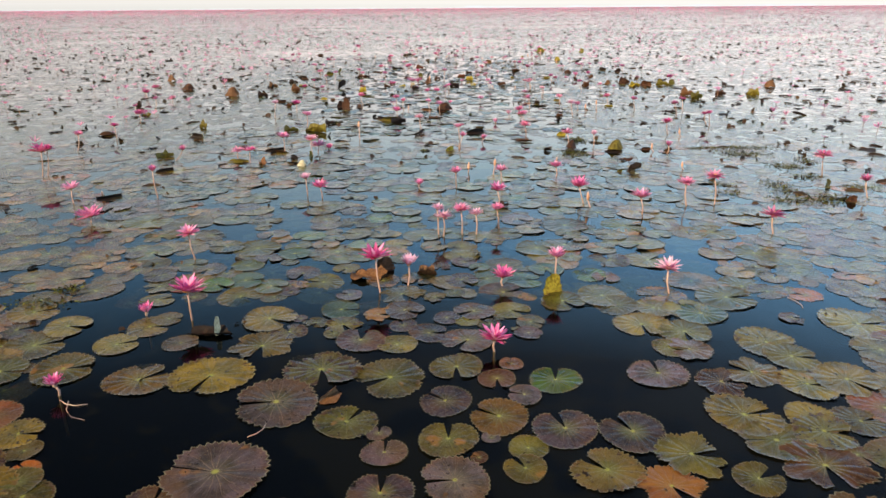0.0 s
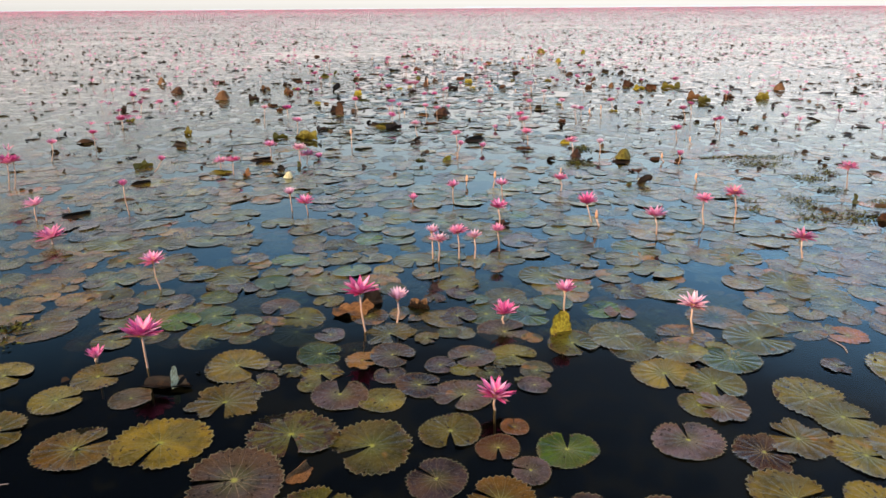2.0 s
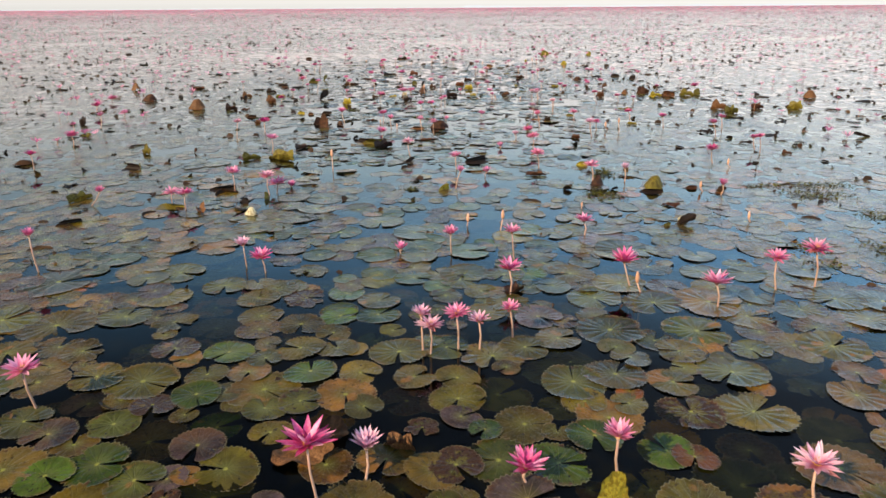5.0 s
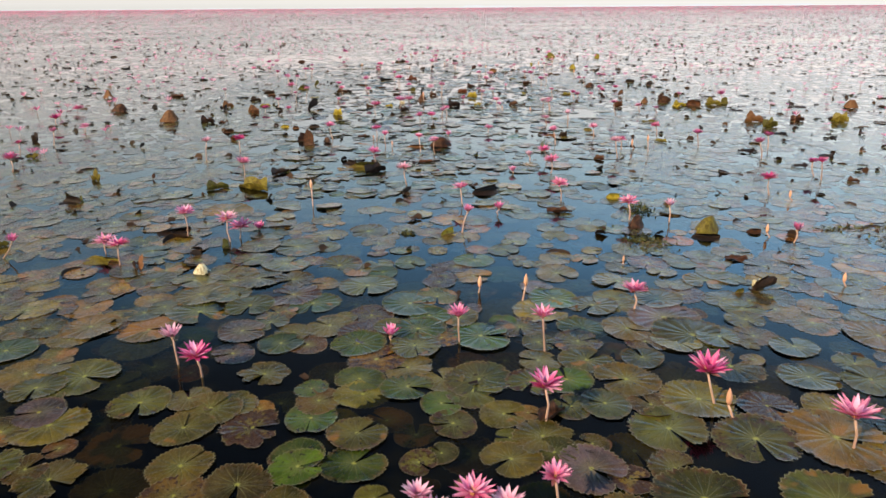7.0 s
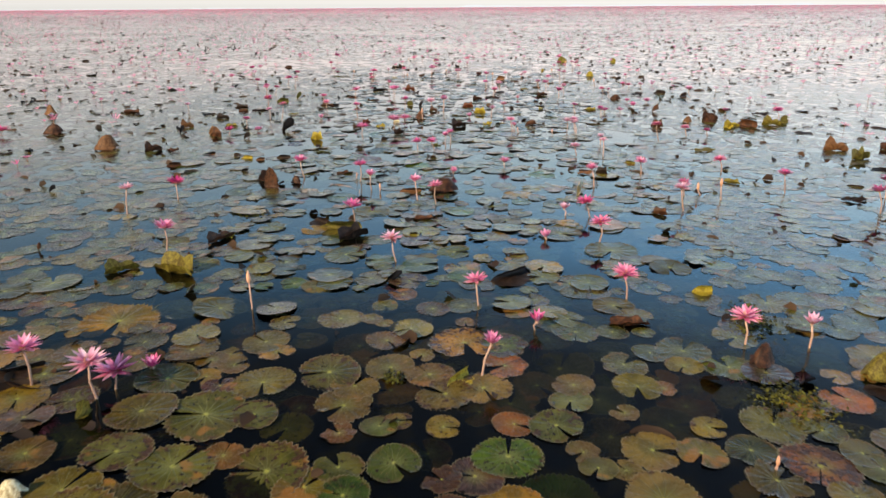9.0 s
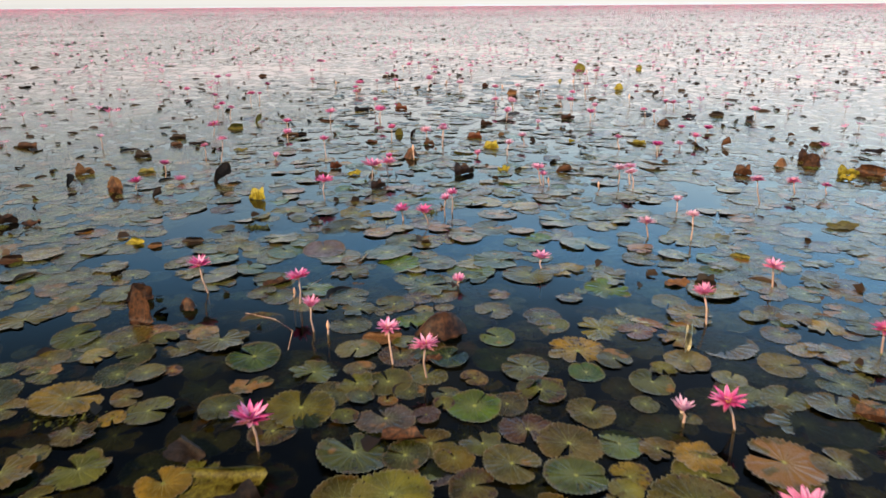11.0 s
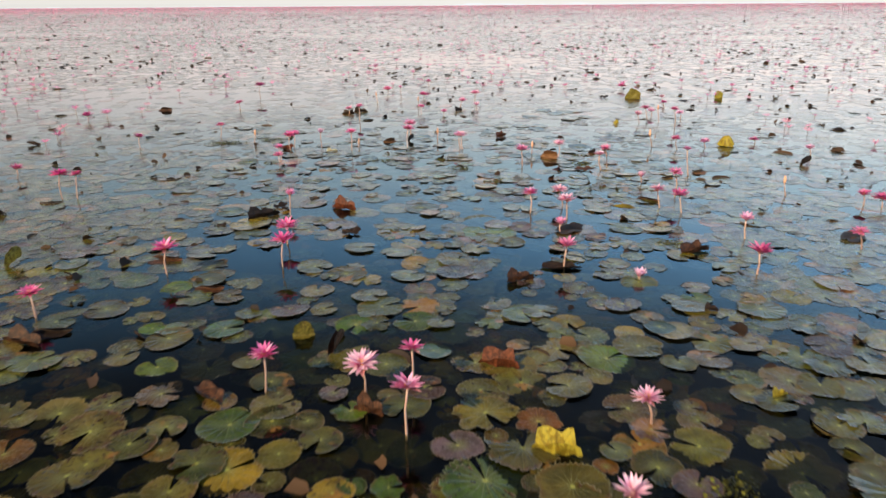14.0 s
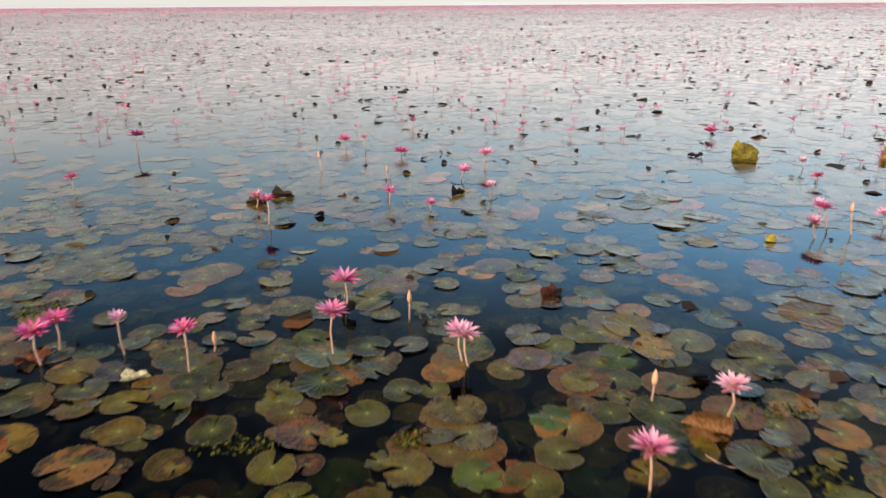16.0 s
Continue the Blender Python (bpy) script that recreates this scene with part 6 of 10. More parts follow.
lily_pad(0.01, 7.77, 0.077, 10.2, "r")
lily_pad(0.14, 7.79, 0.100, 9.2, "p")
lily_pad(1.74, 7.81, 0.089, 11.3, "h")
lily_pad(-0.68, 7.83, 0.156, 9.1, "h")
lily_pad(0.63, 7.83, 0.067, 7, "h")
lily_pad(-0.40, 7.85, 0.090, 11.1, "h")
lily_pad(-1.06, 7.86, 0.146, 1, "h")
lily_pad(-0.18, 7.87, 0.102, 4.7, "b")
lily_pad(0.28, 7.91, 0.126, 0.2, "b")
lily_pad(1.72, 7.91, 0.080, 4.2, "h")
lily_pad(1.07, 7.92, 0.092, 7.1, "y")
lily_pad(1.28, 7.94, 0.092, 7.6, "h")
lily_pad(-1.33, 7.96, 0.127, 7.1, "h")
lily_pad(1.64, 8.07, 0.083, 8.2, "h")
lily_pad(-1.58, 8.07, 0.130, 8, "h")
lily_pad(-0.43, 8.08, 0.071, 10.5, "r")
lily_pad(1.17, 8.10, 0.072, 3.6, "g")
lily_pad(0.51, 8.12, 0.108, 5, "h")
lily_pad(0.02, 8.12, 0.072, 3.4, "g")
lily_pad(-0.26, 8.13, 0.072, 0.8, "h")
lily_pad(1.02, 8.14, 0.121, 2.9, "g")
lily_pad(-0.67, 8.14, 0.108, 7, "g")
lily_pad(-2.13, 8.16, 0.121, 2.6, "b")
lily_pad(2.24, 8.17, 0.073, 8.9, "h")
lily_pad(2.02, 8.17, 0.085, 8.5, "y")
lily_pad(-1.86, 8.22, 0.110, 0.4, "p")
lily_pad(-0.83, 8.23, 0.098, 8.6, "h")
lily_pad(-1.05, 8.23, 0.170, 9, "h")
lily_pad(-1.35, 8.26, 0.139, 9, "g")
lily_pad(0.61, 8.32, 0.088, 6.6, "h")
lily_pad(0.33, 8.32, 0.126, 0.1, "y")
lily_pad(1.42, 8.34, 0.114, 7.4, "g")
lily_pad(0.74, 8.35, 0.114, 11.7, "h")
lily_pad(0.03, 8.39, 0.128, 10, "y")
lily_pad(-2.30, 8.40, 0.102, 11.6, "h")
lily_pad(2.52, 8.41, 0.103, 0.3, "h")
lily_pad(0.95, 8.44, 0.103, 6.3, "g")
lily_pad(-2.70, 8.48, 0.078, 7.5, "g")
lily_pad(-1.06, 8.48, 0.078, 11.6, "r")
lily_pad(-2.56, 8.51, 0.105, 5.2, "h")
lily_pad(-0.86, 8.51, 0.131, 5.7, "g")
lily_pad(-1.34, 8.55, 0.132, 3.6, "h")
lily_pad(1.62, 8.56, 0.106, 0.7, "p")
lily_pad(-0.55, 8.60, 0.147, 8.6, "h")
lily_pad(2.55, 8.61, 0.094, 5.5, "h")
lily_pad(1.24, 8.64, 0.081, 7.1, "g")
lily_pad(1.95, 8.66, 0.108, 5.6, "h")
lily_pad(-0.38, 8.78, 0.097, 2, "y")
lily_pad(1.11, 8.78, 0.083, 3.6, "h")
lily_pad(2.81, 8.83, 0.098, 8.1, "h")
lily_pad(-0.95, 8.94, 0.115, 10.3, "y")
lily_pad(-1.36, 9.03, 0.117, 4.6, "g")
lily_pad(-2.63, 9.06, 0.117, 10.9, "h")
lily_pad(-0.16, 9.09, 0.111, 8.1, "g")
lily_pad(2.60, 9.16, 0.135, 3, "g")
lily_pad(0.75, 9.20, 0.090, 3.8, "h")
lily_pad(-1.87, 9.21, 0.204, 6.1, "g")
lily_pad(0.66, 9.29, 0.092, 4.5, "g")
lily_pad(2.58, 9.29, 0.092, 11.6, "h")
lily_pad(-0.99, 9.37, 0.109, 10.3, "y")
lily_pad(1.06, 9.37, 0.109, 4.4, "h")
lily_pad(-1.33, 9.38, 0.140, 4.2, "h")
lily_pad(-1.58, 9.39, 0.140, 7, "g")
lily_pad(0.44, 9.43, 0.110, 9.3, "h")
lily_pad(-1.96, 9.49, 0.143, 7, "h")
lily_pad(-2.81, 9.66, 0.147, 8.2, "h")
lily_pad(-0.51, 9.69, 0.054, 4.2, "h", 5)
lily_pad(-0.79, 9.71, 0.094, 1.2, "y")
lily_pad(-1.29, 9.71, 0.070, 4, "y")
lily_pad(-1.15, 9.72, 0.055, 3.9, "b")
lily_pad(1.56, 9.73, 0.094, 11.3, "p")
lily_pad(0.37, 9.73, 0.063, 11.4, "b")
lily_pad(0.98, 9.73, 0.118, 6.2, "h")
lily_pad(0.86, 9.74, 0.126, 10, "h")
lily_pad(-0.05, 9.76, 0.048, 9.5, "b")
lily_pad(-0.70, 9.77, 0.117, 11.9, "h")
lily_pad(-0.96, 9.77, 0.088, 8.4, "b")
lily_pad(-0.20, 9.80, 0.117, 3.5, "y")
lily_pad(-2.38, 9.81, 0.134, 6.8, "h")
lily_pad(-2.58, 9.81, 0.151, 11.1, "h")
lily_pad(-1.64, 9.81, 0.115, 0.3, "y")
lily_pad(0.69, 9.85, 0.115, 8.9, "h")
lily_pad(-0.46, 9.85, 0.107, 9.7, "y")
lily_pad(1.30, 9.86, 0.107, 3.6, "y")
lily_pad(0.18, 9.87, 0.107, 2, "b")
lily_pad(0.41, 9.92, 0.113, 3, "h")
lily_pad(-0.75, 9.92, 0.134, 10, "h")
lily_pad(-0.35, 9.93, 0.076, 4.1, "h", 5)
lily_pad(1.22, 9.97, 0.120, 8.9, "h")
lily_pad(-1.07, 9.99, 0.077, 2.7, "h")
lily_pad(1.60, 10.00, 0.125, 6.3, "h")
lily_pad(0.16, 10.04, 0.118, 11, "h")
lily_pad(-1.25, 10.04, 0.091, 3.7, "g")
lily_pad(0.73, 10.04, 0.123, 7, "g")
lily_pad(-0.97, 10.07, 0.040, 2.9, "h")
lily_pad(-0.40, 10.07, 0.062, 2.2, "h")
lily_pad(-0.13, 10.10, 0.134, 3, "b")
lily_pad(-1.70, 10.12, 0.134, 6.8, "h")
lily_pad(0.49, 10.12, 0.135, 11.1, "h")
lily_pad(1.55, 10.13, 0.099, 8, "y")
lily_pad(1.26, 10.13, 0.099, 2.1, "g")
lily_pad(1.86, 10.14, 0.108, 5, "b")
lily_pad(-1.10, 10.18, 0.128, 10, "h")
lily_pad(-0.44, 10.20, 0.119, 9, "b")
lily_pad(-0.93, 10.21, 0.060, 10.3, "h")
lily_pad(0.32, 10.22, 0.074, 2.7, "g", 5)
lily_pad(0.58, 10.25, 0.065, 7.1, "h")
lily_pad(-0.09, 10.28, 0.066, 5, "y", 5)
lily_pad(0.44, 10.29, 0.057, 4.1, "b")
lily_pad(-1.48, 10.31, 0.105, 8.8, "h")
lily_pad(-0.69, 10.32, 0.143, 4, "h")
lily_pad(1.70, 10.34, 0.096, 4.1, "g")
lily_pad(0.11, 10.36, 0.116, 3, "b")
lily_pad(1.28, 10.36, 0.166, 6.9, "h")
lily_pad(0.75, 10.39, 0.146, 3, "b")
lily_pad(-1.12, 10.40, 0.107, 6.4, "h")
lily_pad(-0.93, 10.45, 0.111, 5.4, "y")
lily_pad(-0.61, 10.48, 0.085, 4, "p")
lily_pad(0.44, 10.49, 0.090, 9.7, "h")
lily_pad(-1.43, 10.56, 0.133, 1.5, "h")
lily_pad(0.61, 10.61, 0.072, 0.5, "y", 4)
lily_pad(-0.18, 10.62, 0.112, 3, "p")
lily_pad(-1.03, 10.63, 0.073, 6, "y")
lily_pad(1.70, 10.63, 0.083, 10.3, "y", 5)
lily_pad(0.08, 10.64, 0.117, 6, "g")
lily_pad(-2.06, 10.65, 0.094, 11.3, "g")
lily_pad(-0.86, 10.67, 0.105, 7.8, "h")
lily_pad(1.94, 10.67, 0.084, 3, "g")
lily_pad(-0.00, 10.68, 0.063, 7.7, "h")
lily_pad(0.31, 10.70, 0.074, 8.3, "b")
lily_pad(-1.35, 10.70, 0.085, 2.7, "h")
lily_pad(-1.22, 10.74, 0.064, 9.7, "h")
lily_pad(0.97, 10.77, 0.152, 4, "g")
lily_pad(-2.19, 10.80, 0.076, 10.6, "h")
lily_pad(0.70, 10.80, 0.065, 10.8, "y")
lily_pad(1.63, 10.83, 0.077, 9.4, "g")
lily_pad(-1.48, 10.84, 0.066, 2.3, "h")
lily_pad(-0.15, 10.84, 0.132, 6, "g")
lily_pad(0.73, 10.85, 0.062, 7.4, "g")
lily_pad(1.39, 10.88, 0.089, 2.4, "h")
lily_pad(0.16, 10.89, 0.094, 2.9, "y")
lily_pad(0.40, 10.91, 0.094, 2.2, "g")
lily_pad(-1.03, 10.91, 0.091, 10.4, "g")
lily_pad(-0.13, 10.93, 0.079, 7.9, "g")
lily_pad(1.06, 10.94, 0.119, 4.2, "h")
lily_pad(0.77, 10.94, 0.080, 9, "g")
lily_pad(0.56, 10.94, 0.112, 3, "b")
lily_pad(-1.62, 10.96, 0.068, 9.7, "b")
lily_pad(0.01, 10.98, 0.081, 10.6, "p")
lily_pad(-1.70, 10.98, 0.120, 11, "y")
lily_pad(-0.91, 10.99, 0.081, 0.6, "g")
lily_pad(-1.40, 11.00, 0.114, 9.9, "h")
lily_pad(-0.03, 11.01, 0.080, 11.8, "h")
lily_pad(1.62, 11.01, 0.098, 11, "y")
lily_pad(1.40, 11.01, 0.153, 10, "y")
lily_pad(0.32, 11.02, 0.111, 3.9, "y")
lily_pad(1.73, 11.03, 0.074, 6.2, "g")
lily_pad(1.08, 11.05, 0.099, 3, "g")
lily_pad(-2.04, 11.06, 0.111, 0.1, "y")
lily_pad(-0.11, 11.08, 0.092, 9.8, "h")
lily_pad(-0.32, 11.10, 0.136, 11, "h")
lily_pad(-1.64, 11.10, 0.067, 7.5, "g")
lily_pad(0.93, 11.11, 0.076, 4.4, "g")
lily_pad(0.78, 11.15, 0.094, 9.9, "b")
lily_pad(0.57, 11.15, 0.124, 6.8, "y")
lily_pad(0.21, 11.16, 0.086, 11.2, "h", 5)
lily_pad(-1.72, 11.18, 0.104, 9.5, "g")
lily_pad(-1.54, 11.24, 0.088, 11.1, "y")
lily_pad(0.41, 11.26, 0.115, 6.1, "r", 4)
lily_pad(1.02, 11.27, 0.133, 4, "g")
lily_pad(-1.38, 11.27, 0.124, 2, "h")
lily_pad(1.62, 11.29, 0.139, 7, "h")
lily_pad(-0.21, 11.35, 0.118, 10.8, "p")
lily_pad(-1.43, 11.36, 0.055, 5.1, "g")
lily_pad(0.87, 11.36, 0.082, 4.7, "g")
lily_pad(-0.39, 11.36, 0.055, 3.1, "h")
lily_pad(-0.03, 11.37, 0.064, 8, "r", 4)
lily_pad(0.71, 11.38, 0.101, 1.3, "y")
lily_pad(1.48, 11.39, 0.092, 1.8, "g")
lily_pad(1.83, 11.42, 0.102, 1, "g")
lily_pad(-1.29, 11.42, 0.103, 3.2, "h")
lily_pad(-0.60, 11.43, 0.142, 12, "h")
lily_pad(-0.97, 11.44, 0.094, 5.7, "h")
lily_pad(0.19, 11.44, 0.114, 1, "b")
lily_pad(0.05, 11.46, 0.047, 6.8, "h")
lily_pad(-1.44, 11.53, 0.067, 3.3, "g")
lily_pad(-0.34, 11.53, 0.058, 4.5, "h")
lily_pad(-1.71, 11.53, 0.149, 2.1, "g")
lily_pad(0.06, 11.54, 0.058, 10.1, "h")
lily_pad(0.51, 11.57, 0.107, 6.9, "h", 4)
lily_pad(0.63, 11.59, 0.088, 0.4, "y", 4)
lily_pad(-0.91, 11.63, 0.069, 0.7, "y")
lily_pad(-1.10, 11.64, 0.119, 0, "h")
lily_pad(1.48, 11.64, 0.060, 10.8, "g")
lily_pad(1.06, 11.64, 0.099, 1, "h")
lily_pad(-0.37, 11.64, 0.090, 10.6, "g")
lily_pad(-0.22, 11.66, 0.105, 11.2, "h")
lily_pad(-0.84, 11.67, 0.050, 1.5, "y")
lily_pad(1.45, 11.67, 0.070, 1.2, "g")
lily_pad(0.20, 11.69, 0.061, 8.1, "y")
lily_pad(-0.72, 11.71, 0.081, 9.3, "h")
lily_pad(2.17, 11.74, 0.061, 2.2, "g")
lily_pad(0.76, 11.74, 0.082, 11.7, "b")
lily_pad(-1.44, 11.76, 0.082, 7, "h")
lily_pad(1.15, 11.76, 0.062, 6.2, "g")
lily_pad(-0.60, 11.76, 0.111, 7, "h")
lily_pad(0.46, 11.79, 0.114, 10, "h")
lily_pad(1.76, 11.79, 0.104, 3.2, "g")
lily_pad(-1.19, 11.81, 0.083, 1, "h")
lily_pad(1.30, 11.84, 0.105, 5.8, "g")
lily_pad(0.93, 11.87, 0.085, 5, "h")
lily_pad(0.08, 11.90, 0.096, 1.5, "b")
lily_pad(2.06, 11.92, 0.107, 8.6, "g")
lily_pad(-0.94, 11.92, 0.129, 10, "b")
lily_pad(0.33, 11.92, 0.120, 11.4, "b")
lily_pad(-0.04, 11.95, 0.076, 5.1, "h")
lily_pad(-1.57, 11.95, 0.097, 7.8, "h")
lily_pad(-0.32, 11.95, 0.087, 8.3, "h")
lily_pad(-1.78, 11.95, 0.076, 3.9, "g")
lily_pad(0.76, 11.96, 0.146, 6, "g")
lily_pad(1.95, 11.96, 0.076, 2.4, "g")
lily_pad(-0.41, 12.00, 0.101, 6.4, "y")
lily_pad(-1.36, 12.02, 0.088, 10.3, "g")
lily_pad(1.56, 12.02, 0.145, 10, "g")
lily_pad(1.10, 12.02, 0.127, 8.1, "g")
lily_pad(-2.20, 12.03, 0.066, 1.2, "h")
lily_pad(-1.69, 12.04, 0.055, 4.3, "h")
lily_pad(-0.15, 12.07, 0.067, 5.1, "h")
lily_pad(1.32, 12.07, 0.089, 7.7, "g")
lily_pad(-1.17, 12.11, 0.135, 11.7, "h")
lily_pad(0.35, 12.13, 0.091, 10.2, "b")
lily_pad(-1.49, 12.14, 0.068, 4.2, "h")
lily_pad(-1.99, 12.17, 0.120, 1.5, "h")
lily_pad(1.13, 12.19, 0.092, 8.3, "r", 4)
lily_pad(2.40, 12.20, 0.081, 9.9, "h")
lily_pad(2.21, 12.20, 0.092, 6.7, "g")
lily_pad(-1.30, 12.21, 0.081, 3.8, "g")
lily_pad(0.93, 12.22, 0.133, 9, "g", 5)
lily_pad(0.53, 12.23, 0.105, 8.5, "y")
lily_pad(2.08, 12.31, 0.095, 5.6, "g")
lily_pad(1.70, 12.32, 0.130, 7, "g")
lily_pad(-0.14, 12.32, 0.083, 5.5, "b")
lily_pad(0.20, 12.34, 0.095, 5, "h")
lily_pad(-1.01, 12.36, 0.108, 7.3, "h")
lily_pad(1.87, 12.37, 0.072, 0.3, "g")
lily_pad(-0.05, 12.37, 0.072, 2.9, "b")
lily_pad(1.51, 12.38, 0.138, 3.8, "g")
lily_pad(-2.41, 12.39, 0.132, 4.6, "h")
lily_pad(2.57, 12.41, 0.097, 10, "h")
lily_pad(1.24, 12.44, 0.140, 2.8, "g")
lily_pad(-0.45, 12.50, 0.099, 5, "h")
lily_pad(-0.68, 12.56, 0.075, 4.5, "h")
lily_pad(1.96, 12.57, 0.076, 2.6, "h")
lily_pad(-0.25, 12.58, 0.101, 8.3, "h")
lily_pad(-2.21, 12.62, 0.114, 1, "h")
lily_pad(0.47, 12.63, 0.102, 3.6, "y")
lily_pad(-2.50, 12.65, 0.166, 8.6, "b")
lily_pad(0.84, 12.66, 0.077, 11.4, "y")
lily_pad(2.56, 12.66, 0.103, 7.2, "g")
lily_pad(0.40, 12.72, 0.073, 9.1, "r", 5)
lily_pad(-0.99, 12.72, 0.104, 9.4, "h")
lily_pad(1.77, 12.74, 0.137, 3.2, "g")
lily_pad(-1.23, 12.75, 0.067, 5.8, "b")
lily_pad(-1.36, 12.76, 0.067, 5.2, "y")
lily_pad(-1.11, 12.77, 0.082, 4, "y")
lily_pad(-2.00, 12.77, 0.118, 2.1, "h")
lily_pad(1.43, 12.79, 0.142, 3, "b")
lily_pad(1.11, 12.80, 0.144, 2.1, "b")
lily_pad(-0.77, 12.82, 0.114, 8.8, "b")
lily_pad(0.09, 12.83, 0.046, 8.6, "b")
lily_pad(1.74, 12.84, 0.092, 0.8, "y")
lily_pad(2.51, 12.86, 0.107, 5.8, "g")
lily_pad(-0.55, 12.87, 0.085, 11.5, "r", 5)
lily_pad(-0.04, 12.88, 0.157, 3, "b")
lily_pad(-1.46, 12.93, 0.119, 4.3, "h")
lily_pad(-1.08, 12.97, 0.124, 8.1, "h")
lily_pad(1.17, 12.98, 0.121, 3.7, "h")
lily_pad(2.75, 13.00, 0.110, 4.8, "g")
lily_pad(0.24, 13.01, 0.098, 6.7, "b")
lily_pad(0.63, 13.04, 0.140, 1, "h")
lily_pad(1.01, 13.08, 0.125, 1, "g")
lily_pad(-1.49, 13.08, 0.125, 10, "h")
lily_pad(1.23, 13.09, 0.067, 0.5, "y")
lily_pad(1.90, 13.10, 0.075, 4.3, "b")
lily_pad(1.39, 13.10, 0.092, 3.2, "r", 5)
lily_pad(-2.88, 13.11, 0.113, 0.1, "h")
lily_pad(-0.58, 13.11, 0.122, 6, "h")
lily_pad(0.24, 13.12, 0.139, 7.2, "b")
lily_pad(-1.70, 13.12, 0.099, 7.5, "g")
lily_pad(-0.41, 13.13, 0.118, 8, "h", 5)
lily_pad(1.47, 13.13, 0.085, 4, "r", 4)
lily_pad(0.90, 13.14, 0.119, 5, "g")
lily_pad(0.81, 13.15, 0.085, 9.3, "y")
lily_pad(-0.13, 13.15, 0.060, 1.7, "g")
lily_pad(2.44, 13.16, 0.085, 10.3, "h")
lily_pad(1.70, 13.16, 0.149, 8.9, "g")
lily_pad(1.99, 13.16, 0.086, 5.8, "g")
lily_pad(-1.43, 13.17, 0.086, 2, "h")
lily_pad(-1.29, 13.20, 0.099, 3, "b")
lily_pad(0.07, 13.21, 0.052, 4, "h")
lily_pad(-1.18, 13.22, 0.061, 3.5, "h")
lily_pad(2.68, 13.23, 0.101, 5.8, "h")
lily_pad(-2.30, 13.25, 0.116, 9.3, "g")
lily_pad(-0.26, 13.26, 0.137, 2.8, "b")
lily_pad(-0.85, 13.27, 0.108, 9, "b")
lily_pad(-1.85, 13.30, 0.080, 2.5, "y")
lily_pad(0.00, 13.30, 0.134, 8.6, "h")
lily_pad(0.31, 13.32, 0.162, 4.3, "g")
lily_pad(0.43, 13.33, 0.160, 3, "b", 4)
lily_pad(1.96, 13.34, 0.081, 2.3, "b")
lily_pad(-0.60, 13.34, 0.072, 2.9, "g")
lily_pad(1.49, 13.35, 0.122, 4.2, "g")
lily_pad(1.26, 13.35, 0.109, 3, "y", 4)
lily_pad(-1.78, 13.36, 0.091, 7, "p")
lily_pad(-1.58, 13.41, 0.120, 1.1, "b")
lily_pad(1.75, 13.43, 0.107, 4.8, "b")
lily_pad(-0.71, 13.44, 0.140, 8.1, "h")
lily_pad(3.08, 13.48, 0.106, 8.6, "h")
lily_pad(-0.36, 13.51, 0.163, 7, "b")
lily_pad(1.96, 13.51, 0.143, 1.8, "g")
lily_pad(-2.93, 13.52, 0.137, 1.7, "g")
lily_pad(1.54, 13.56, 0.106, 4, "r", 5)
lily_pad(-1.12, 13.56, 0.130, 10.8, "b")
lily_pad(-0.84, 13.59, 0.146, 11.5, "p")
lily_pad(-2.58, 13.60, 0.093, 0.5, "h")
lily_pad(-1.72, 13.62, 0.108, 8.7, "h")
lily_pad(-1.98, 13.63, 0.152, 1, "h")
lily_pad(1.67, 13.63, 0.108, 9, "h")
lily_pad(-1.51, 13.66, 0.143, 5.1, "y")
lily_pad(-0.07, 13.70, 0.090, 11.2, "y")
lily_pad(1.14, 13.70, 0.172, 6, "b")
lily_pad(1.50, 13.70, 0.095, 3.9, "h")
lily_pad(0.62, 13.73, 0.091, 6, "b")
lily_pad(1.87, 13.75, 0.117, 7.1, "g")
lily_pad(-1.03, 13.75, 0.096, 1.2, "b")
lily_pad(-0.24, 13.78, 0.133, 3.1, "h")
lily_pad(2.17, 13.79, 0.113, 0.4, "h")
lily_pad(1.31, 13.80, 0.082, 4.2, "g")
lily_pad(0.80, 13.81, 0.093, 10.2, "b")
lily_pad(1.54, 13.84, 0.109, 9, "h")
lily_pad(-1.55, 13.84, 0.062, 3.8, "y")
lily_pad(-1.68, 13.85, 0.062, 10.4, "g")
lily_pad(0.23, 13.86, 0.125, 1.2, "y")
lily_pad(-1.02, 13.88, 0.084, 10.3, "y")
lily_pad(-1.23, 13.88, 0.152, 8.5, "h")
lily_pad(1.12, 13.93, 0.075, 6.5, "r")
lily_pad(2.44, 13.96, 0.064, 9.4, "g")
lily_pad(-0.47, 13.98, 0.108, 9.3, "g")
lily_pad(0.21, 14.00, 0.097, 3.2, "y")
lily_pad(0.69, 14.03, 0.098, 1.4, "g")
lily_pad(-1.76, 14.05, 0.132, 3.1, "y")
lily_pad(0.46, 14.09, 0.160, 1.3, "h")
lily_pad(0.03, 14.09, 0.089, 3.5, "r")
lily_pad(-0.30, 14.10, 0.100, 4.5, "y")
lily_pad(-0.77, 14.11, 0.158, 5, "h")
lily_pad(1.38, 14.12, 0.112, 5, "g")
lily_pad(-0.63, 14.16, 0.085, 10.1, "h")
lily_pad(1.96, 14.19, 0.091, 2.4, "h")
lily_pad(-2.59, 14.21, 0.120, 1.1, "g")
lily_pad(2.25, 14.21, 0.137, 6.3, "h")
lily_pad(-0.09, 14.22, 0.114, 1.2, "p")
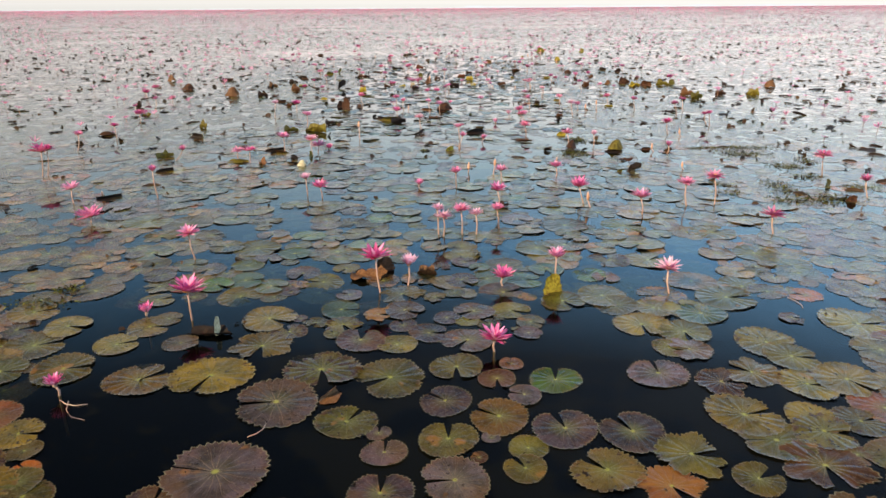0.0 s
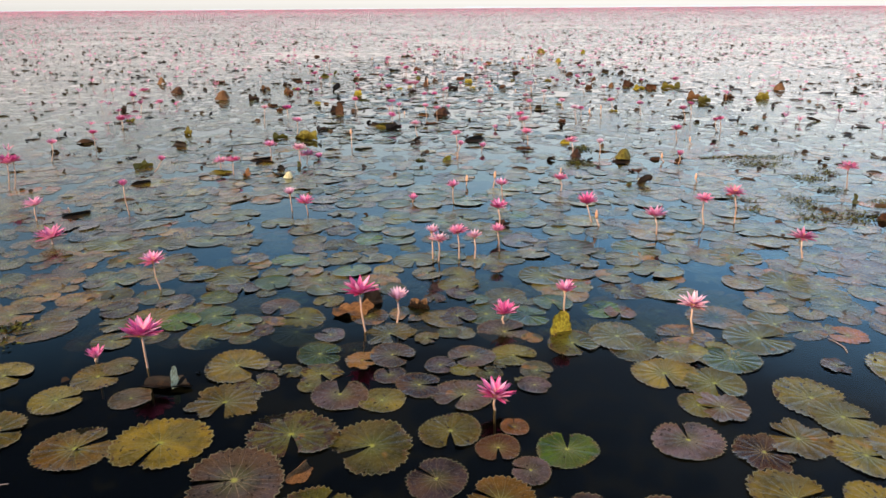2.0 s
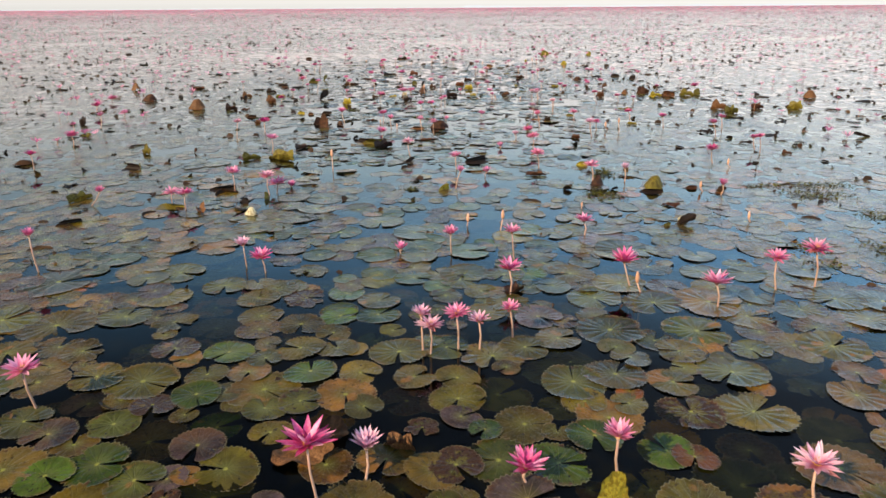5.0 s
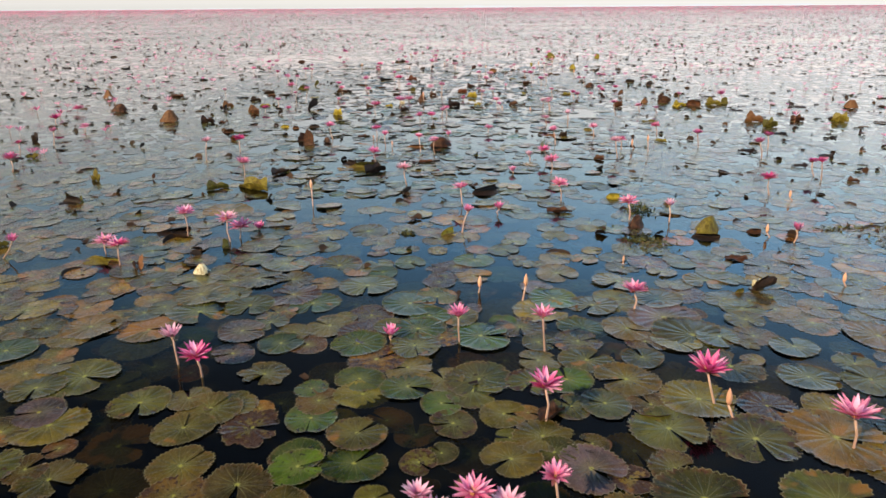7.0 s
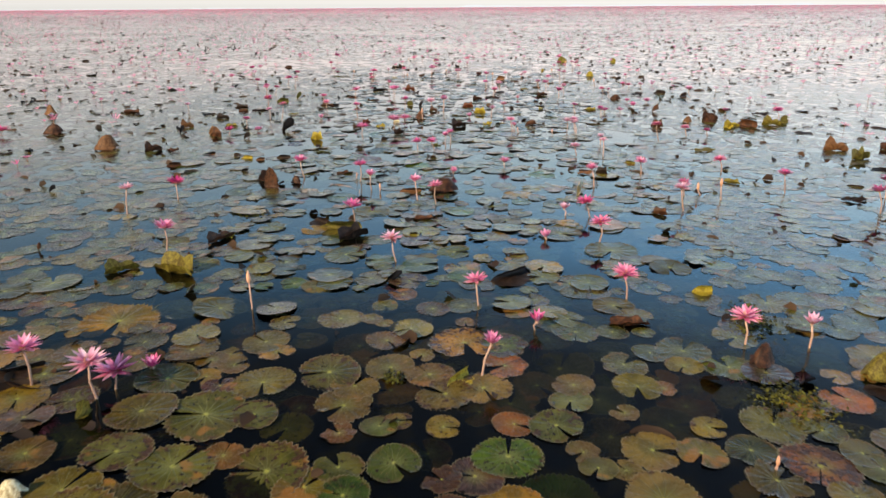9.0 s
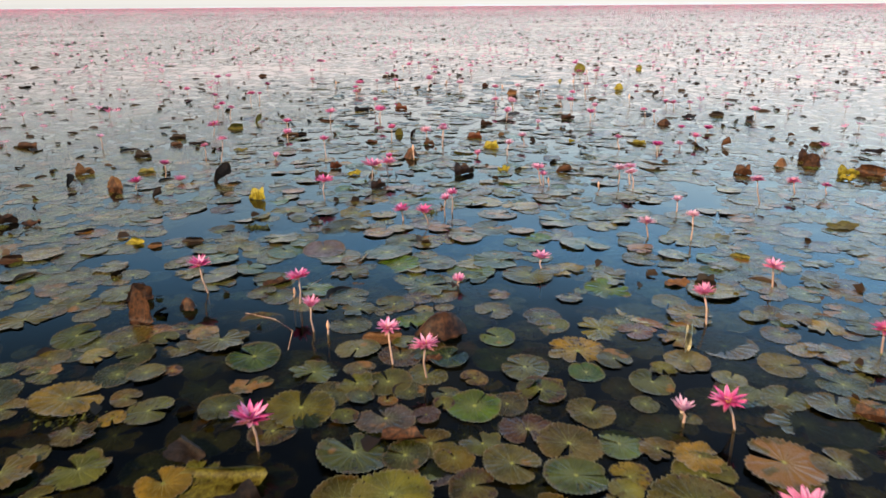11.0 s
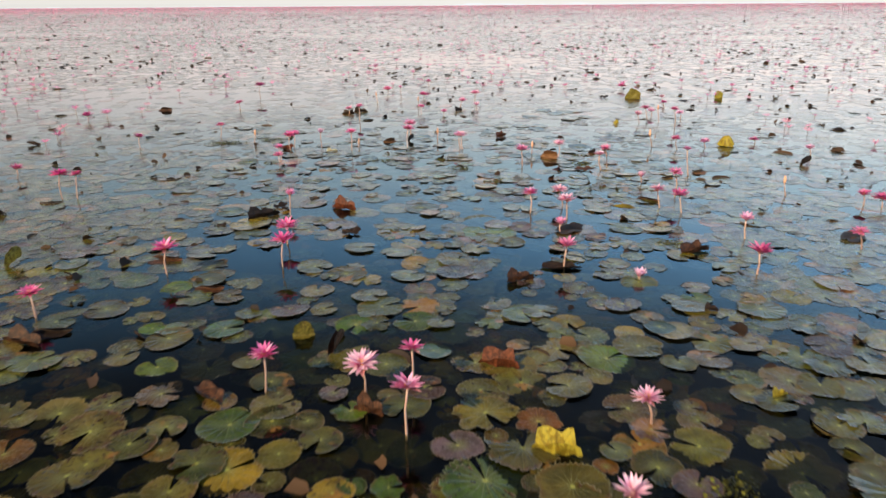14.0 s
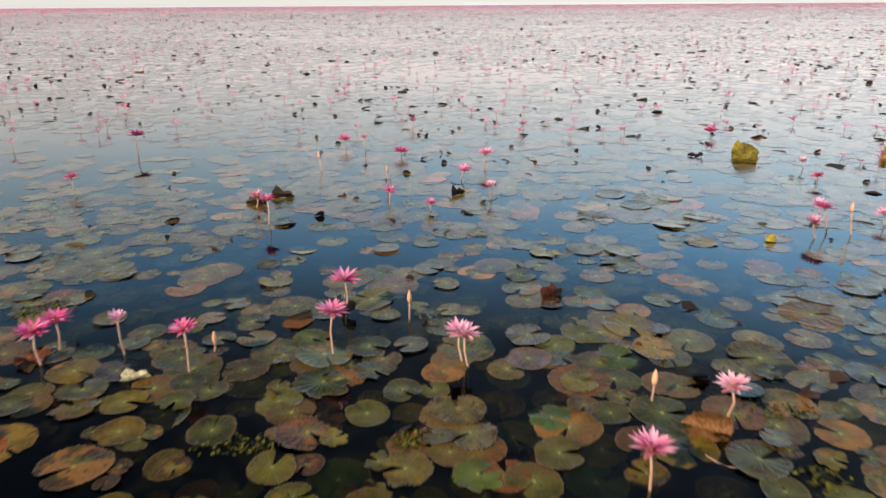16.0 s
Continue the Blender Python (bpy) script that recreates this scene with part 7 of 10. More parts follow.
lily_pad(-1.03, 14.27, 0.069, 9.1, "h")
lily_pad(1.54, 14.28, 0.104, 8.9, "h")
lily_pad(1.01, 14.28, 0.174, 9.3, "h")
lily_pad(2.60, 14.31, 0.105, 3, "y")
lily_pad(-0.70, 14.31, 0.105, 10.6, "h")
lily_pad(-1.18, 14.38, 0.071, 1.4, "h")
lily_pad(1.33, 14.45, 0.163, 2.3, "h")
lily_pad(-0.46, 14.48, 0.097, 10.9, "g")
lily_pad(1.00, 14.48, 0.121, 8.7, "h")
lily_pad(-2.55, 14.49, 0.128, 4.2, "h")
lily_pad(0.54, 14.49, 0.146, 2.2, "y")
lily_pad(1.74, 14.50, 0.140, 9.8, "h")
lily_pad(-1.66, 14.50, 0.183, 4.7, "h")
lily_pad(-0.71, 14.54, 0.141, 1.4, "g")
lily_pad(2.50, 14.55, 0.160, 6.8, "y")
lily_pad(-1.00, 14.61, 0.112, 8, "h")
lily_pad(-1.33, 14.62, 0.137, 6.5, "h")
lily_pad(-1.93, 14.69, 0.102, 2.2, "p")
lily_pad(-2.26, 14.73, 0.147, 5.9, "g")
lily_pad(0.75, 14.77, 0.155, 7.6, "g")
lily_pad(2.17, 14.81, 0.117, 9.6, "g")
lily_pad(1.34, 14.82, 0.082, 1.4, "r", 5)
lily_pad(1.23, 14.83, 0.097, 10.2, "g")
lily_pad(1.54, 14.84, 0.075, 0.4, "h")
lily_pad(0.34, 14.85, 0.105, 8.2, "h")
lily_pad(-1.11, 14.85, 0.090, 2.3, "h")
lily_pad(1.79, 14.86, 0.060, 11.4, "y")
lily_pad(2.88, 14.87, 0.145, 8.7, "h")
lily_pad(-0.75, 14.87, 0.091, 6.4, "y")
lily_pad(0.92, 14.87, 0.083, 8.2, "g")
lily_pad(1.68, 14.88, 0.061, 3.7, "h")
lily_pad(0.47, 14.88, 0.129, 8.9, "g")
lily_pad(0.25, 14.88, 0.099, 8.8, "b")
lily_pad(1.99, 14.89, 0.106, 10.7, "g")
lily_pad(0.77, 14.90, 0.088, 11.1, "b")
lily_pad(-0.06, 14.91, 0.127, 6, "b")
lily_pad(-1.23, 14.92, 0.077, 5.2, "p")
lily_pad(-0.63, 14.94, 0.062, 0.4, "y")
lily_pad(-1.49, 14.95, 0.090, 10.3, "b")
lily_pad(-0.31, 14.96, 0.141, 1, "b")
lily_pad(1.59, 14.96, 0.090, 11.3, "h")
lily_pad(-0.55, 14.96, 0.086, 5, "g")
lily_pad(1.35, 14.97, 0.102, 1.1, "h")
lily_pad(1.06, 14.97, 0.122, 4, "y")
lily_pad(0.37, 14.98, 0.110, 3, "b")
lily_pad(-1.98, 15.00, 0.108, 8.1, "h")
lily_pad(0.72, 15.02, 0.080, 2.1, "h")
lily_pad(1.80, 15.03, 0.123, 11.4, "h")
lily_pad(-0.90, 15.04, 0.125, 10, "h")
lily_pad(0.13, 15.06, 0.057, 3.2, "y")
lily_pad(1.00, 15.06, 0.081, 10, "g")
lily_pad(0.07, 15.07, 0.089, 1.6, "y")
lily_pad(-1.43, 15.10, 0.098, 9.7, "h", 4)
lily_pad(0.54, 15.10, 0.098, 11.2, "b")
lily_pad(0.36, 15.11, 0.127, 3.6, "g")
lily_pad(1.83, 15.12, 0.095, 3.3, "h", 4)
lily_pad(1.47, 15.13, 0.112, 1.5, "b")
lily_pad(2.31, 15.14, 0.098, 7.2, "h")
lily_pad(-0.85, 15.17, 0.098, 8.1, "h")
lily_pad(-1.13, 15.18, 0.114, 2, "p")
lily_pad(0.68, 15.19, 0.135, 1, "h")
lily_pad(-0.73, 15.19, 0.072, 6.3, "h")
lily_pad(1.18, 15.19, 0.123, 12, "h")
lily_pad(-0.19, 15.20, 0.068, 9.5, "h")
lily_pad(-2.43, 15.20, 0.211, 1.4, "b")
lily_pad(-0.59, 15.23, 0.094, 7.5, "h")
lily_pad(2.87, 15.25, 0.100, 0, "g")
lily_pad(-1.09, 15.25, 0.085, 6.4, "h")
lily_pad(1.37, 15.26, 0.091, 4.2, "h")
lily_pad(2.02, 15.27, 0.128, 5.8, "g")
lily_pad(1.56, 15.28, 0.139, 11, "g")
lily_pad(1.75, 15.31, 0.101, 0.6, "r")
lily_pad(0.98, 15.33, 0.132, 2, "p")
lily_pad(0.54, 15.34, 0.137, 5.6, "g")
lily_pad(-1.43, 15.34, 0.101, 10.7, "r")
lily_pad(-0.19, 15.35, 0.133, 2, "p")
lily_pad(1.65, 15.36, 0.116, 10.3, "h")
lily_pad(-1.53, 15.37, 0.138, 5.8, "h")
lily_pad(0.13, 15.37, 0.054, 9.8, "b")
lily_pad(-0.93, 15.39, 0.094, 4.3, "b")
lily_pad(-1.82, 15.40, 0.072, 8.9, "h")
lily_pad(2.09, 15.41, 0.091, 5.7, "h")
lily_pad(1.94, 15.41, 0.072, 9.6, "h")
lily_pad(-0.42, 15.41, 0.118, 5.3, "r", 5)
lily_pad(2.76, 15.42, 0.103, 9.2, "h")
lily_pad(-0.83, 15.42, 0.063, 2.8, "b")
lily_pad(1.24, 15.42, 0.091, 3, "b")
lily_pad(-1.31, 15.43, 0.082, 0.5, "b")
lily_pad(0.28, 15.44, 0.109, 7.5, "h")
lily_pad(0.80, 15.50, 0.111, 7.1, "b")
lily_pad(-0.62, 15.52, 0.056, 6.5, "y")
lily_pad(-0.71, 15.52, 0.056, 0.9, "h")
lily_pad(-2.75, 15.54, 0.105, 2.1, "g")
lily_pad(1.47, 15.54, 0.075, 0.6, "h")
lily_pad(-2.96, 15.55, 0.120, 7.6, "h")
lily_pad(0.01, 15.57, 0.091, 1.5, "g")
lily_pad(1.27, 15.57, 0.057, 7.9, "p")
lily_pad(0.21, 15.58, 0.095, 1.1, "g")
lily_pad(0.11, 15.58, 0.085, 11.5, "b")
lily_pad(-1.64, 15.59, 0.086, 10.3, "h")
lily_pad(1.73, 15.59, 0.133, 0.4, "h")
lily_pad(0.56, 15.65, 0.106, 4.1, "g")
lily_pad(0.75, 15.66, 0.126, 2, "g")
lily_pad(-0.67, 15.66, 0.068, 11.2, "y")
lily_pad(-0.81, 15.67, 0.078, 10.4, "b")
lily_pad(0.97, 15.70, 0.113, 0.4, "g")
lily_pad(-0.34, 15.70, 0.049, 4.8, "y")
lily_pad(-1.45, 15.71, 0.059, 8.3, "h")
lily_pad(1.58, 15.73, 0.149, 10, "g")
lily_pad(-1.62, 15.74, 0.079, 1.6, "h")
lily_pad(2.26, 15.74, 0.099, 11.7, "h")
lily_pad(-0.47, 15.74, 0.069, 2, "b")
lily_pad(-1.35, 15.75, 0.110, 11.1, "h")
lily_pad(-1.81, 15.76, 0.095, 7.2, "g")
lily_pad(0.39, 15.78, 0.136, 8.2, "h", 4)
lily_pad(-2.01, 15.84, 0.092, 8.6, "b")
lily_pad(0.00, 15.85, 0.123, 2, "y")
lily_pad(1.32, 15.85, 0.133, 2, "h")
lily_pad(2.09, 15.90, 0.114, 2.4, "h")
lily_pad(0.99, 15.92, 0.094, 1.1, "g")
lily_pad(1.83, 15.93, 0.126, 6.6, "g")
lily_pad(0.09, 15.94, 0.084, 2.5, "h")
lily_pad(-1.26, 15.96, 0.095, 6, "h")
lily_pad(1.68, 16.00, 0.105, 8.8, "g")
lily_pad(-1.06, 16.00, 0.085, 8.4, "h")
lily_pad(0.22, 16.02, 0.078, 2.6, "h")
lily_pad(1.48, 16.02, 0.078, 0.9, "p")
lily_pad(-0.31, 16.02, 0.057, 7.9, "y")
lily_pad(-0.56, 16.03, 0.064, 10.1, "b")
lily_pad(-0.95, 16.03, 0.085, 6.5, "g")
lily_pad(0.67, 16.03, 0.128, 9.2, "b")
lily_pad(1.28, 16.05, 0.121, 3.6, "h")
lily_pad(1.60, 16.05, 0.119, 11.1, "h")
lily_pad(0.99, 16.05, 0.114, 9.3, "h")
lily_pad(-1.10, 16.05, 0.079, 0.9, "g")
lily_pad(0.01, 16.06, 0.079, 10, "h")
lily_pad(-1.96, 16.08, 0.119, 0.9, "y")
lily_pad(1.84, 16.12, 0.110, 4.4, "g")
lily_pad(-0.36, 16.13, 0.096, 4.4, "y")
lily_pad(-0.03, 16.15, 0.088, 5.5, "h")
lily_pad(-1.75, 16.15, 0.088, 2.4, "y")
lily_pad(-1.29, 16.17, 0.112, 4.9, "h")
lily_pad(0.40, 16.17, 0.097, 11.5, "g", 5)
lily_pad(-1.56, 16.18, 0.082, 3.8, "g")
lily_pad(0.97, 16.19, 0.060, 1.2, "h")
lily_pad(-0.19, 16.20, 0.105, 0.1, "h")
lily_pad(1.64, 16.20, 0.128, 3.8, "h")
lily_pad(-0.94, 16.21, 0.083, 3.5, "g")
lily_pad(1.48, 16.22, 0.112, 5, "h")
lily_pad(1.88, 16.23, 0.114, 4, "h")
lily_pad(0.27, 16.25, 0.115, 7.1, "r", 5)
lily_pad(2.43, 16.26, 0.130, 2.8, "g")
lily_pad(-1.47, 16.26, 0.054, 6.5, "b")
lily_pad(1.27, 16.26, 0.115, 6.2, "g")
lily_pad(-0.59, 16.28, 0.085, 1.4, "r")
lily_pad(-2.31, 16.29, 0.068, 2.2, "h")
lily_pad(-0.85, 16.29, 0.077, 1.4, "b")
lily_pad(-1.98, 16.31, 0.126, 9.1, "h")
lily_pad(1.49, 16.31, 0.117, 8.4, "g")
lily_pad(1.01, 16.31, 0.063, 10.8, "y")
lily_pad(-0.17, 16.33, 0.149, 4.5, "b", 5)
lily_pad(2.22, 16.34, 0.133, 1.2, "h")
lily_pad(-1.84, 16.36, 0.070, 10.8, "h")
lily_pad(-0.46, 16.36, 0.087, 4.6, "h")
lily_pad(0.86, 16.37, 0.119, 3.4, "b")
lily_pad(0.62, 16.37, 0.088, 2, "y")
lily_pad(-2.26, 16.39, 0.117, 4.8, "g")
lily_pad(1.13, 16.42, 0.121, 4.7, "h")
lily_pad(1.74, 16.43, 0.130, 9.4, "y")
lily_pad(0.49, 16.43, 0.097, 2.8, "h")
lily_pad(-0.95, 16.44, 0.106, 4, "b")
lily_pad(-1.56, 16.44, 0.073, 5.8, "r", 4)
lily_pad(0.11, 16.45, 0.122, 5.9, "h")
lily_pad(0.34, 16.46, 0.106, 10.3, "b")
lily_pad(-1.48, 16.49, 0.058, 5.3, "r")
lily_pad(1.87, 16.53, 0.100, 1.6, "y")
lily_pad(-1.42, 16.53, 0.067, 5.8, "h")
lily_pad(1.55, 16.53, 0.117, 6.4, "h")
lily_pad(2.02, 16.56, 0.067, 8.7, "r")
lily_pad(-0.52, 16.56, 0.101, 10.2, "g")
lily_pad(1.42, 16.58, 0.093, 0.2, "h", 5)
lily_pad(2.63, 16.59, 0.171, 10.1, "h")
lily_pad(-1.07, 16.60, 0.068, 2, "g")
lily_pad(-0.81, 16.63, 0.112, 10.2, "r", 5)
lily_pad(-0.31, 16.64, 0.105, 5, "y")
lily_pad(0.28, 16.66, 0.100, 4, "h")
lily_pad(-0.50, 16.68, 0.087, 2.7, "h")
lily_pad(2.16, 16.69, 0.138, 9.1, "h")
lily_pad(-1.27, 16.69, 0.075, 5.6, "g")
lily_pad(1.74, 16.70, 0.100, 0.9, "h")
lily_pad(-1.93, 16.70, 0.075, 0.7, "g")
lily_pad(-1.65, 16.70, 0.106, 3, "g")
lily_pad(-2.08, 16.71, 0.075, 0.3, "h")
lily_pad(-1.49, 16.73, 0.088, 3.7, "h")
lily_pad(0.94, 16.75, 0.098, 8.5, "h", 4)
lily_pad(1.36, 16.76, 0.107, 9.2, "r", 4)
lily_pad(-1.01, 16.76, 0.080, 10.5, "h")
lily_pad(0.11, 16.76, 0.098, 6.5, "y")
lily_pad(1.06, 16.77, 0.054, 7.4, "h")
lily_pad(-1.54, 16.77, 0.085, 1.5, "g")
lily_pad(-2.47, 16.78, 0.089, 5.4, "h")
lily_pad(2.24, 16.78, 0.108, 8, "h")
lily_pad(-1.33, 16.78, 0.108, 6.9, "g")
lily_pad(1.63, 16.79, 0.081, 11.6, "h")
lily_pad(0.33, 16.81, 0.145, 4, "b")
lily_pad(-1.86, 16.83, 0.055, 2.1, "p")
lily_pad(-0.86, 16.83, 0.091, 4.1, "h")
lily_pad(1.38, 16.84, 0.103, 3.2, "h")
lily_pad(-2.72, 16.85, 0.065, 8.4, "h")
lily_pad(-0.98, 16.85, 0.103, 7.2, "g")
lily_pad(-0.11, 16.86, 0.104, 0, "h")
lily_pad(-0.70, 16.90, 0.093, 2, "g")
lily_pad(-0.18, 16.91, 0.121, 8.6, "b")
lily_pad(2.73, 16.95, 0.106, 10.5, "g")
lily_pad(1.41, 16.96, 0.104, 2.6, "h")
lily_pad(2.40, 16.97, 0.076, 6.3, "h")
lily_pad(-2.40, 16.98, 0.106, 4.9, "g")
lily_pad(-1.09, 17.00, 0.124, 0.3, "y")
lily_pad(0.66, 17.07, 0.156, 3, "h")
lily_pad(-1.65, 17.11, 0.059, 3.1, "h")
lily_pad(-0.51, 17.11, 0.079, 2.2, "p")
lily_pad(1.95, 17.13, 0.188, 4, "h")
lily_pad(0.33, 17.14, 0.165, 1.8, "h")
lily_pad(-0.02, 17.15, 0.079, 5.7, "h")
lily_pad(-0.20, 17.17, 0.080, 1.3, "g")
lily_pad(-1.87, 17.19, 0.097, 0.6, "g")
lily_pad(-0.82, 17.19, 0.097, 0.1, "y")
lily_pad(0.71, 17.20, 0.127, 8.9, "h")
lily_pad(0.01, 17.20, 0.068, 2.6, "b")
lily_pad(-0.13, 17.21, 0.053, 11.6, "b")
lily_pad(1.19, 17.21, 0.083, 1.2, "p")
lily_pad(3.14, 17.24, 0.112, 5.4, "h")
lily_pad(0.38, 17.24, 0.156, 11.4, "b")
lily_pad(2.77, 17.25, 0.126, 7.7, "g")
lily_pad(1.88, 17.25, 0.069, 8.9, "h")
lily_pad(2.45, 17.26, 0.082, 5.3, "h")
lily_pad(-2.41, 17.27, 0.113, 4.8, "h")
lily_pad(-0.28, 17.28, 0.108, 2.8, "y")
lily_pad(1.63, 17.28, 0.135, 5.2, "y", 5)
lily_pad(-1.26, 17.29, 0.116, 5, "h")
lily_pad(1.07, 17.31, 0.101, 7.7, "h")
lily_pad(-0.54, 17.32, 0.105, 7, "h")
lily_pad(-0.64, 17.32, 0.128, 2, "g")
lily_pad(-1.47, 17.33, 0.086, 5.9, "h")
lily_pad(-1.78, 17.35, 0.073, 10.7, "h")
lily_pad(-0.77, 17.35, 0.115, 7.7, "h")
lily_pad(-1.22, 17.36, 0.094, 10.5, "h")
lily_pad(0.93, 17.42, 0.061, 11, "h")
lily_pad(1.90, 17.42, 0.073, 9, "h")
lily_pad(2.58, 17.44, 0.139, 10.2, "h")
lily_pad(1.28, 17.45, 0.119, 10, "h")
lily_pad(0.55, 17.45, 0.149, 12, "h")
lily_pad(1.04, 17.47, 0.097, 11.2, "y")
lily_pad(0.28, 17.47, 0.099, 10.8, "p")
lily_pad(-1.90, 17.47, 0.086, 1.1, "h")
lily_pad(-1.10, 17.49, 0.099, 1.3, "h")
lily_pad(-0.30, 17.51, 0.087, 6.7, "h")
lily_pad(2.32, 17.51, 0.118, 10.5, "h")
lily_pad(2.25, 17.55, 0.121, 1.5, "h")
lily_pad(1.12, 17.57, 0.089, 3.5, "r")
lily_pad(-1.31, 17.58, 0.132, 6.8, "g")
lily_pad(-0.22, 17.59, 0.051, 9.4, "h")
lily_pad(2.07, 17.61, 0.100, 7.4, "h")
lily_pad(-0.99, 17.61, 0.078, 5.4, "h")
lily_pad(1.72, 17.62, 0.099, 1.2, "h")
lily_pad(-0.72, 17.63, 0.121, 1, "b")
lily_pad(-2.43, 17.63, 0.089, 6.6, "h")
lily_pad(0.64, 17.64, 0.096, 5.8, "r")
lily_pad(-0.38, 17.65, 0.070, 9.5, "h")
lily_pad(-0.54, 17.66, 0.106, 1.1, "h")
lily_pad(0.93, 17.67, 0.096, 4.9, "p")
lily_pad(0.41, 17.70, 0.137, 5, "y")
lily_pad(1.46, 17.70, 0.102, 3.5, "r", 5)
lily_pad(-1.21, 17.72, 0.080, 8.9, "g", 4)
lily_pad(-0.20, 17.73, 0.082, 11, "b")
lily_pad(-1.52, 17.73, 0.116, 6, "h")
lily_pad(-2.35, 17.74, 0.080, 12, "y")
lily_pad(-1.76, 17.76, 0.072, 11.5, "h")
lily_pad(-2.16, 17.77, 0.115, 8.1, "h")
lily_pad(0.05, 17.77, 0.100, 6.5, "h")
lily_pad(2.01, 17.78, 0.136, 4.9, "h")
lily_pad(-0.55, 17.78, 0.104, 1.8, "y")
lily_pad(1.76, 17.78, 0.091, 3.6, "h")
lily_pad(-0.95, 17.79, 0.127, 3, "b")
lily_pad(-1.32, 17.79, 0.100, 1, "h", 4)
lily_pad(2.89, 17.81, 0.093, 5.9, "g")
lily_pad(-0.82, 17.82, 0.073, 11.2, "g")
lily_pad(2.63, 17.82, 0.105, 6.3, "g")
lily_pad(0.73, 17.83, 0.064, 8.4, "h")
lily_pad(0.23, 17.84, 0.055, 5.6, "h")
lily_pad(1.52, 17.84, 0.094, 5.5, "g")
lily_pad(1.66, 17.85, 0.074, 1.8, "h")
lily_pad(-0.30, 17.88, 0.065, 0.9, "p")
lily_pad(2.31, 17.88, 0.106, 5.9, "g")
lily_pad(-1.12, 17.89, 0.112, 2.9, "r", 5)
lily_pad(2.03, 17.92, 0.094, 0.9, "h")
lily_pad(-2.62, 17.92, 0.095, 1, "h")
lily_pad(0.13, 17.92, 0.095, 2.5, "y")
lily_pad(0.82, 17.93, 0.104, 9.2, "g")
lily_pad(0.60, 17.97, 0.125, 11.7, "h")
lily_pad(-0.62, 17.99, 0.087, 6.4, "h")
lily_pad(0.25, 18.05, 0.069, 7.5, "y")
lily_pad(2.01, 18.07, 0.089, 9.4, "h")
lily_pad(-0.44, 18.08, 0.089, 2.1, "g")
lily_pad(2.38, 18.10, 0.099, 11.8, "g")
lily_pad(2.17, 18.10, 0.109, 11.8, "h")
lily_pad(0.56, 18.13, 0.130, 11.8, "h")
lily_pad(0.19, 18.13, 0.080, 7.1, "h")
lily_pad(-0.98, 18.15, 0.131, 11.6, "h", 5)
lily_pad(1.43, 18.15, 0.081, 0.2, "h")
lily_pad(-1.24, 18.15, 0.091, 10.7, "b")
lily_pad(-0.79, 18.19, 0.061, 0.3, "h")
lily_pad(1.60, 18.19, 0.092, 2.2, "g")
lily_pad(1.07, 18.20, 0.128, 1.9, "b")
lily_pad(-1.90, 18.21, 0.117, 1.3, "b")
lily_pad(0.30, 18.26, 0.062, 10.5, "h")
lily_pad(-1.47, 18.26, 0.083, 1, "h")
lily_pad(-0.52, 18.27, 0.119, 2.3, "b")
lily_pad(0.17, 18.30, 0.084, 9.8, "b")
lily_pad(2.28, 18.31, 0.105, 9.2, "y")
lily_pad(0.83, 18.31, 0.131, 4.5, "g")
lily_pad(1.98, 18.32, 0.084, 0.4, "g")
lily_pad(1.27, 18.33, 0.116, 3.7, "g")
lily_pad(1.85, 18.34, 0.085, 2.9, "y")
lily_pad(1.67, 18.37, 0.117, 9.7, "h")
lily_pad(-0.05, 18.42, 0.065, 10, "h")
lily_pad(-1.30, 18.46, 0.115, 10, "h")
lily_pad(1.80, 18.46, 0.055, 5.8, "y")
lily_pad(1.62, 18.49, 0.070, 0, "r")
lily_pad(1.26, 18.49, 0.077, 6.8, "g")
lily_pad(0.88, 18.49, 0.077, 5.7, "b")
lily_pad(1.52, 18.51, 0.100, 10.6, "g")
lily_pad(0.28, 18.52, 0.106, 1.8, "b")
lily_pad(2.29, 18.55, 0.100, 2.4, "h")
lily_pad(1.45, 18.55, 0.079, 10.6, "b")
lily_pad(-0.10, 18.57, 0.058, 7.9, "b")
lily_pad(-1.02, 18.58, 0.108, 2.4, "b")
lily_pad(-1.33, 18.59, 0.079, 3.1, "b")
lily_pad(-1.44, 18.59, 0.065, 1.6, "b")
lily_pad(1.72, 18.59, 0.080, 2.7, "g")
lily_pad(1.21, 18.60, 0.058, 3.2, "h", 5)
lily_pad(0.82, 18.60, 0.073, 8.4, "b")
lily_pad(-0.76, 18.61, 0.135, 6, "b")
lily_pad(-0.28, 18.62, 0.110, 6.8, "b")
lily_pad(0.49, 18.62, 0.073, 7, "b")
lily_pad(-0.51, 18.62, 0.059, 6.7, "b")
lily_pad(0.94, 18.62, 0.091, 5.6, "g")
lily_pad(0.21, 18.63, 0.068, 1, "h")
lily_pad(-0.16, 18.64, 0.091, 2.6, "h")
lily_pad(1.06, 18.65, 0.096, 9.1, "y")
lily_pad(0.06, 18.66, 0.111, 9.8, "b")
lily_pad(1.42, 18.69, 0.083, 5.2, "y")
lily_pad(1.91, 18.71, 0.091, 7.4, "g")
lily_pad(0.57, 18.73, 0.093, 4.1, "h")
lily_pad(0.70, 18.75, 0.115, 5.1, "b")
lily_pad(-1.51, 18.75, 0.069, 5.3, "y", 4)
lily_pad(0.35, 18.75, 0.092, 3, "b")
lily_pad(1.74, 18.76, 0.069, 4.3, "g")
lily_pad(-0.23, 18.76, 0.054, 11.5, "h")
lily_pad(-0.94, 18.77, 0.069, 10.2, "h")
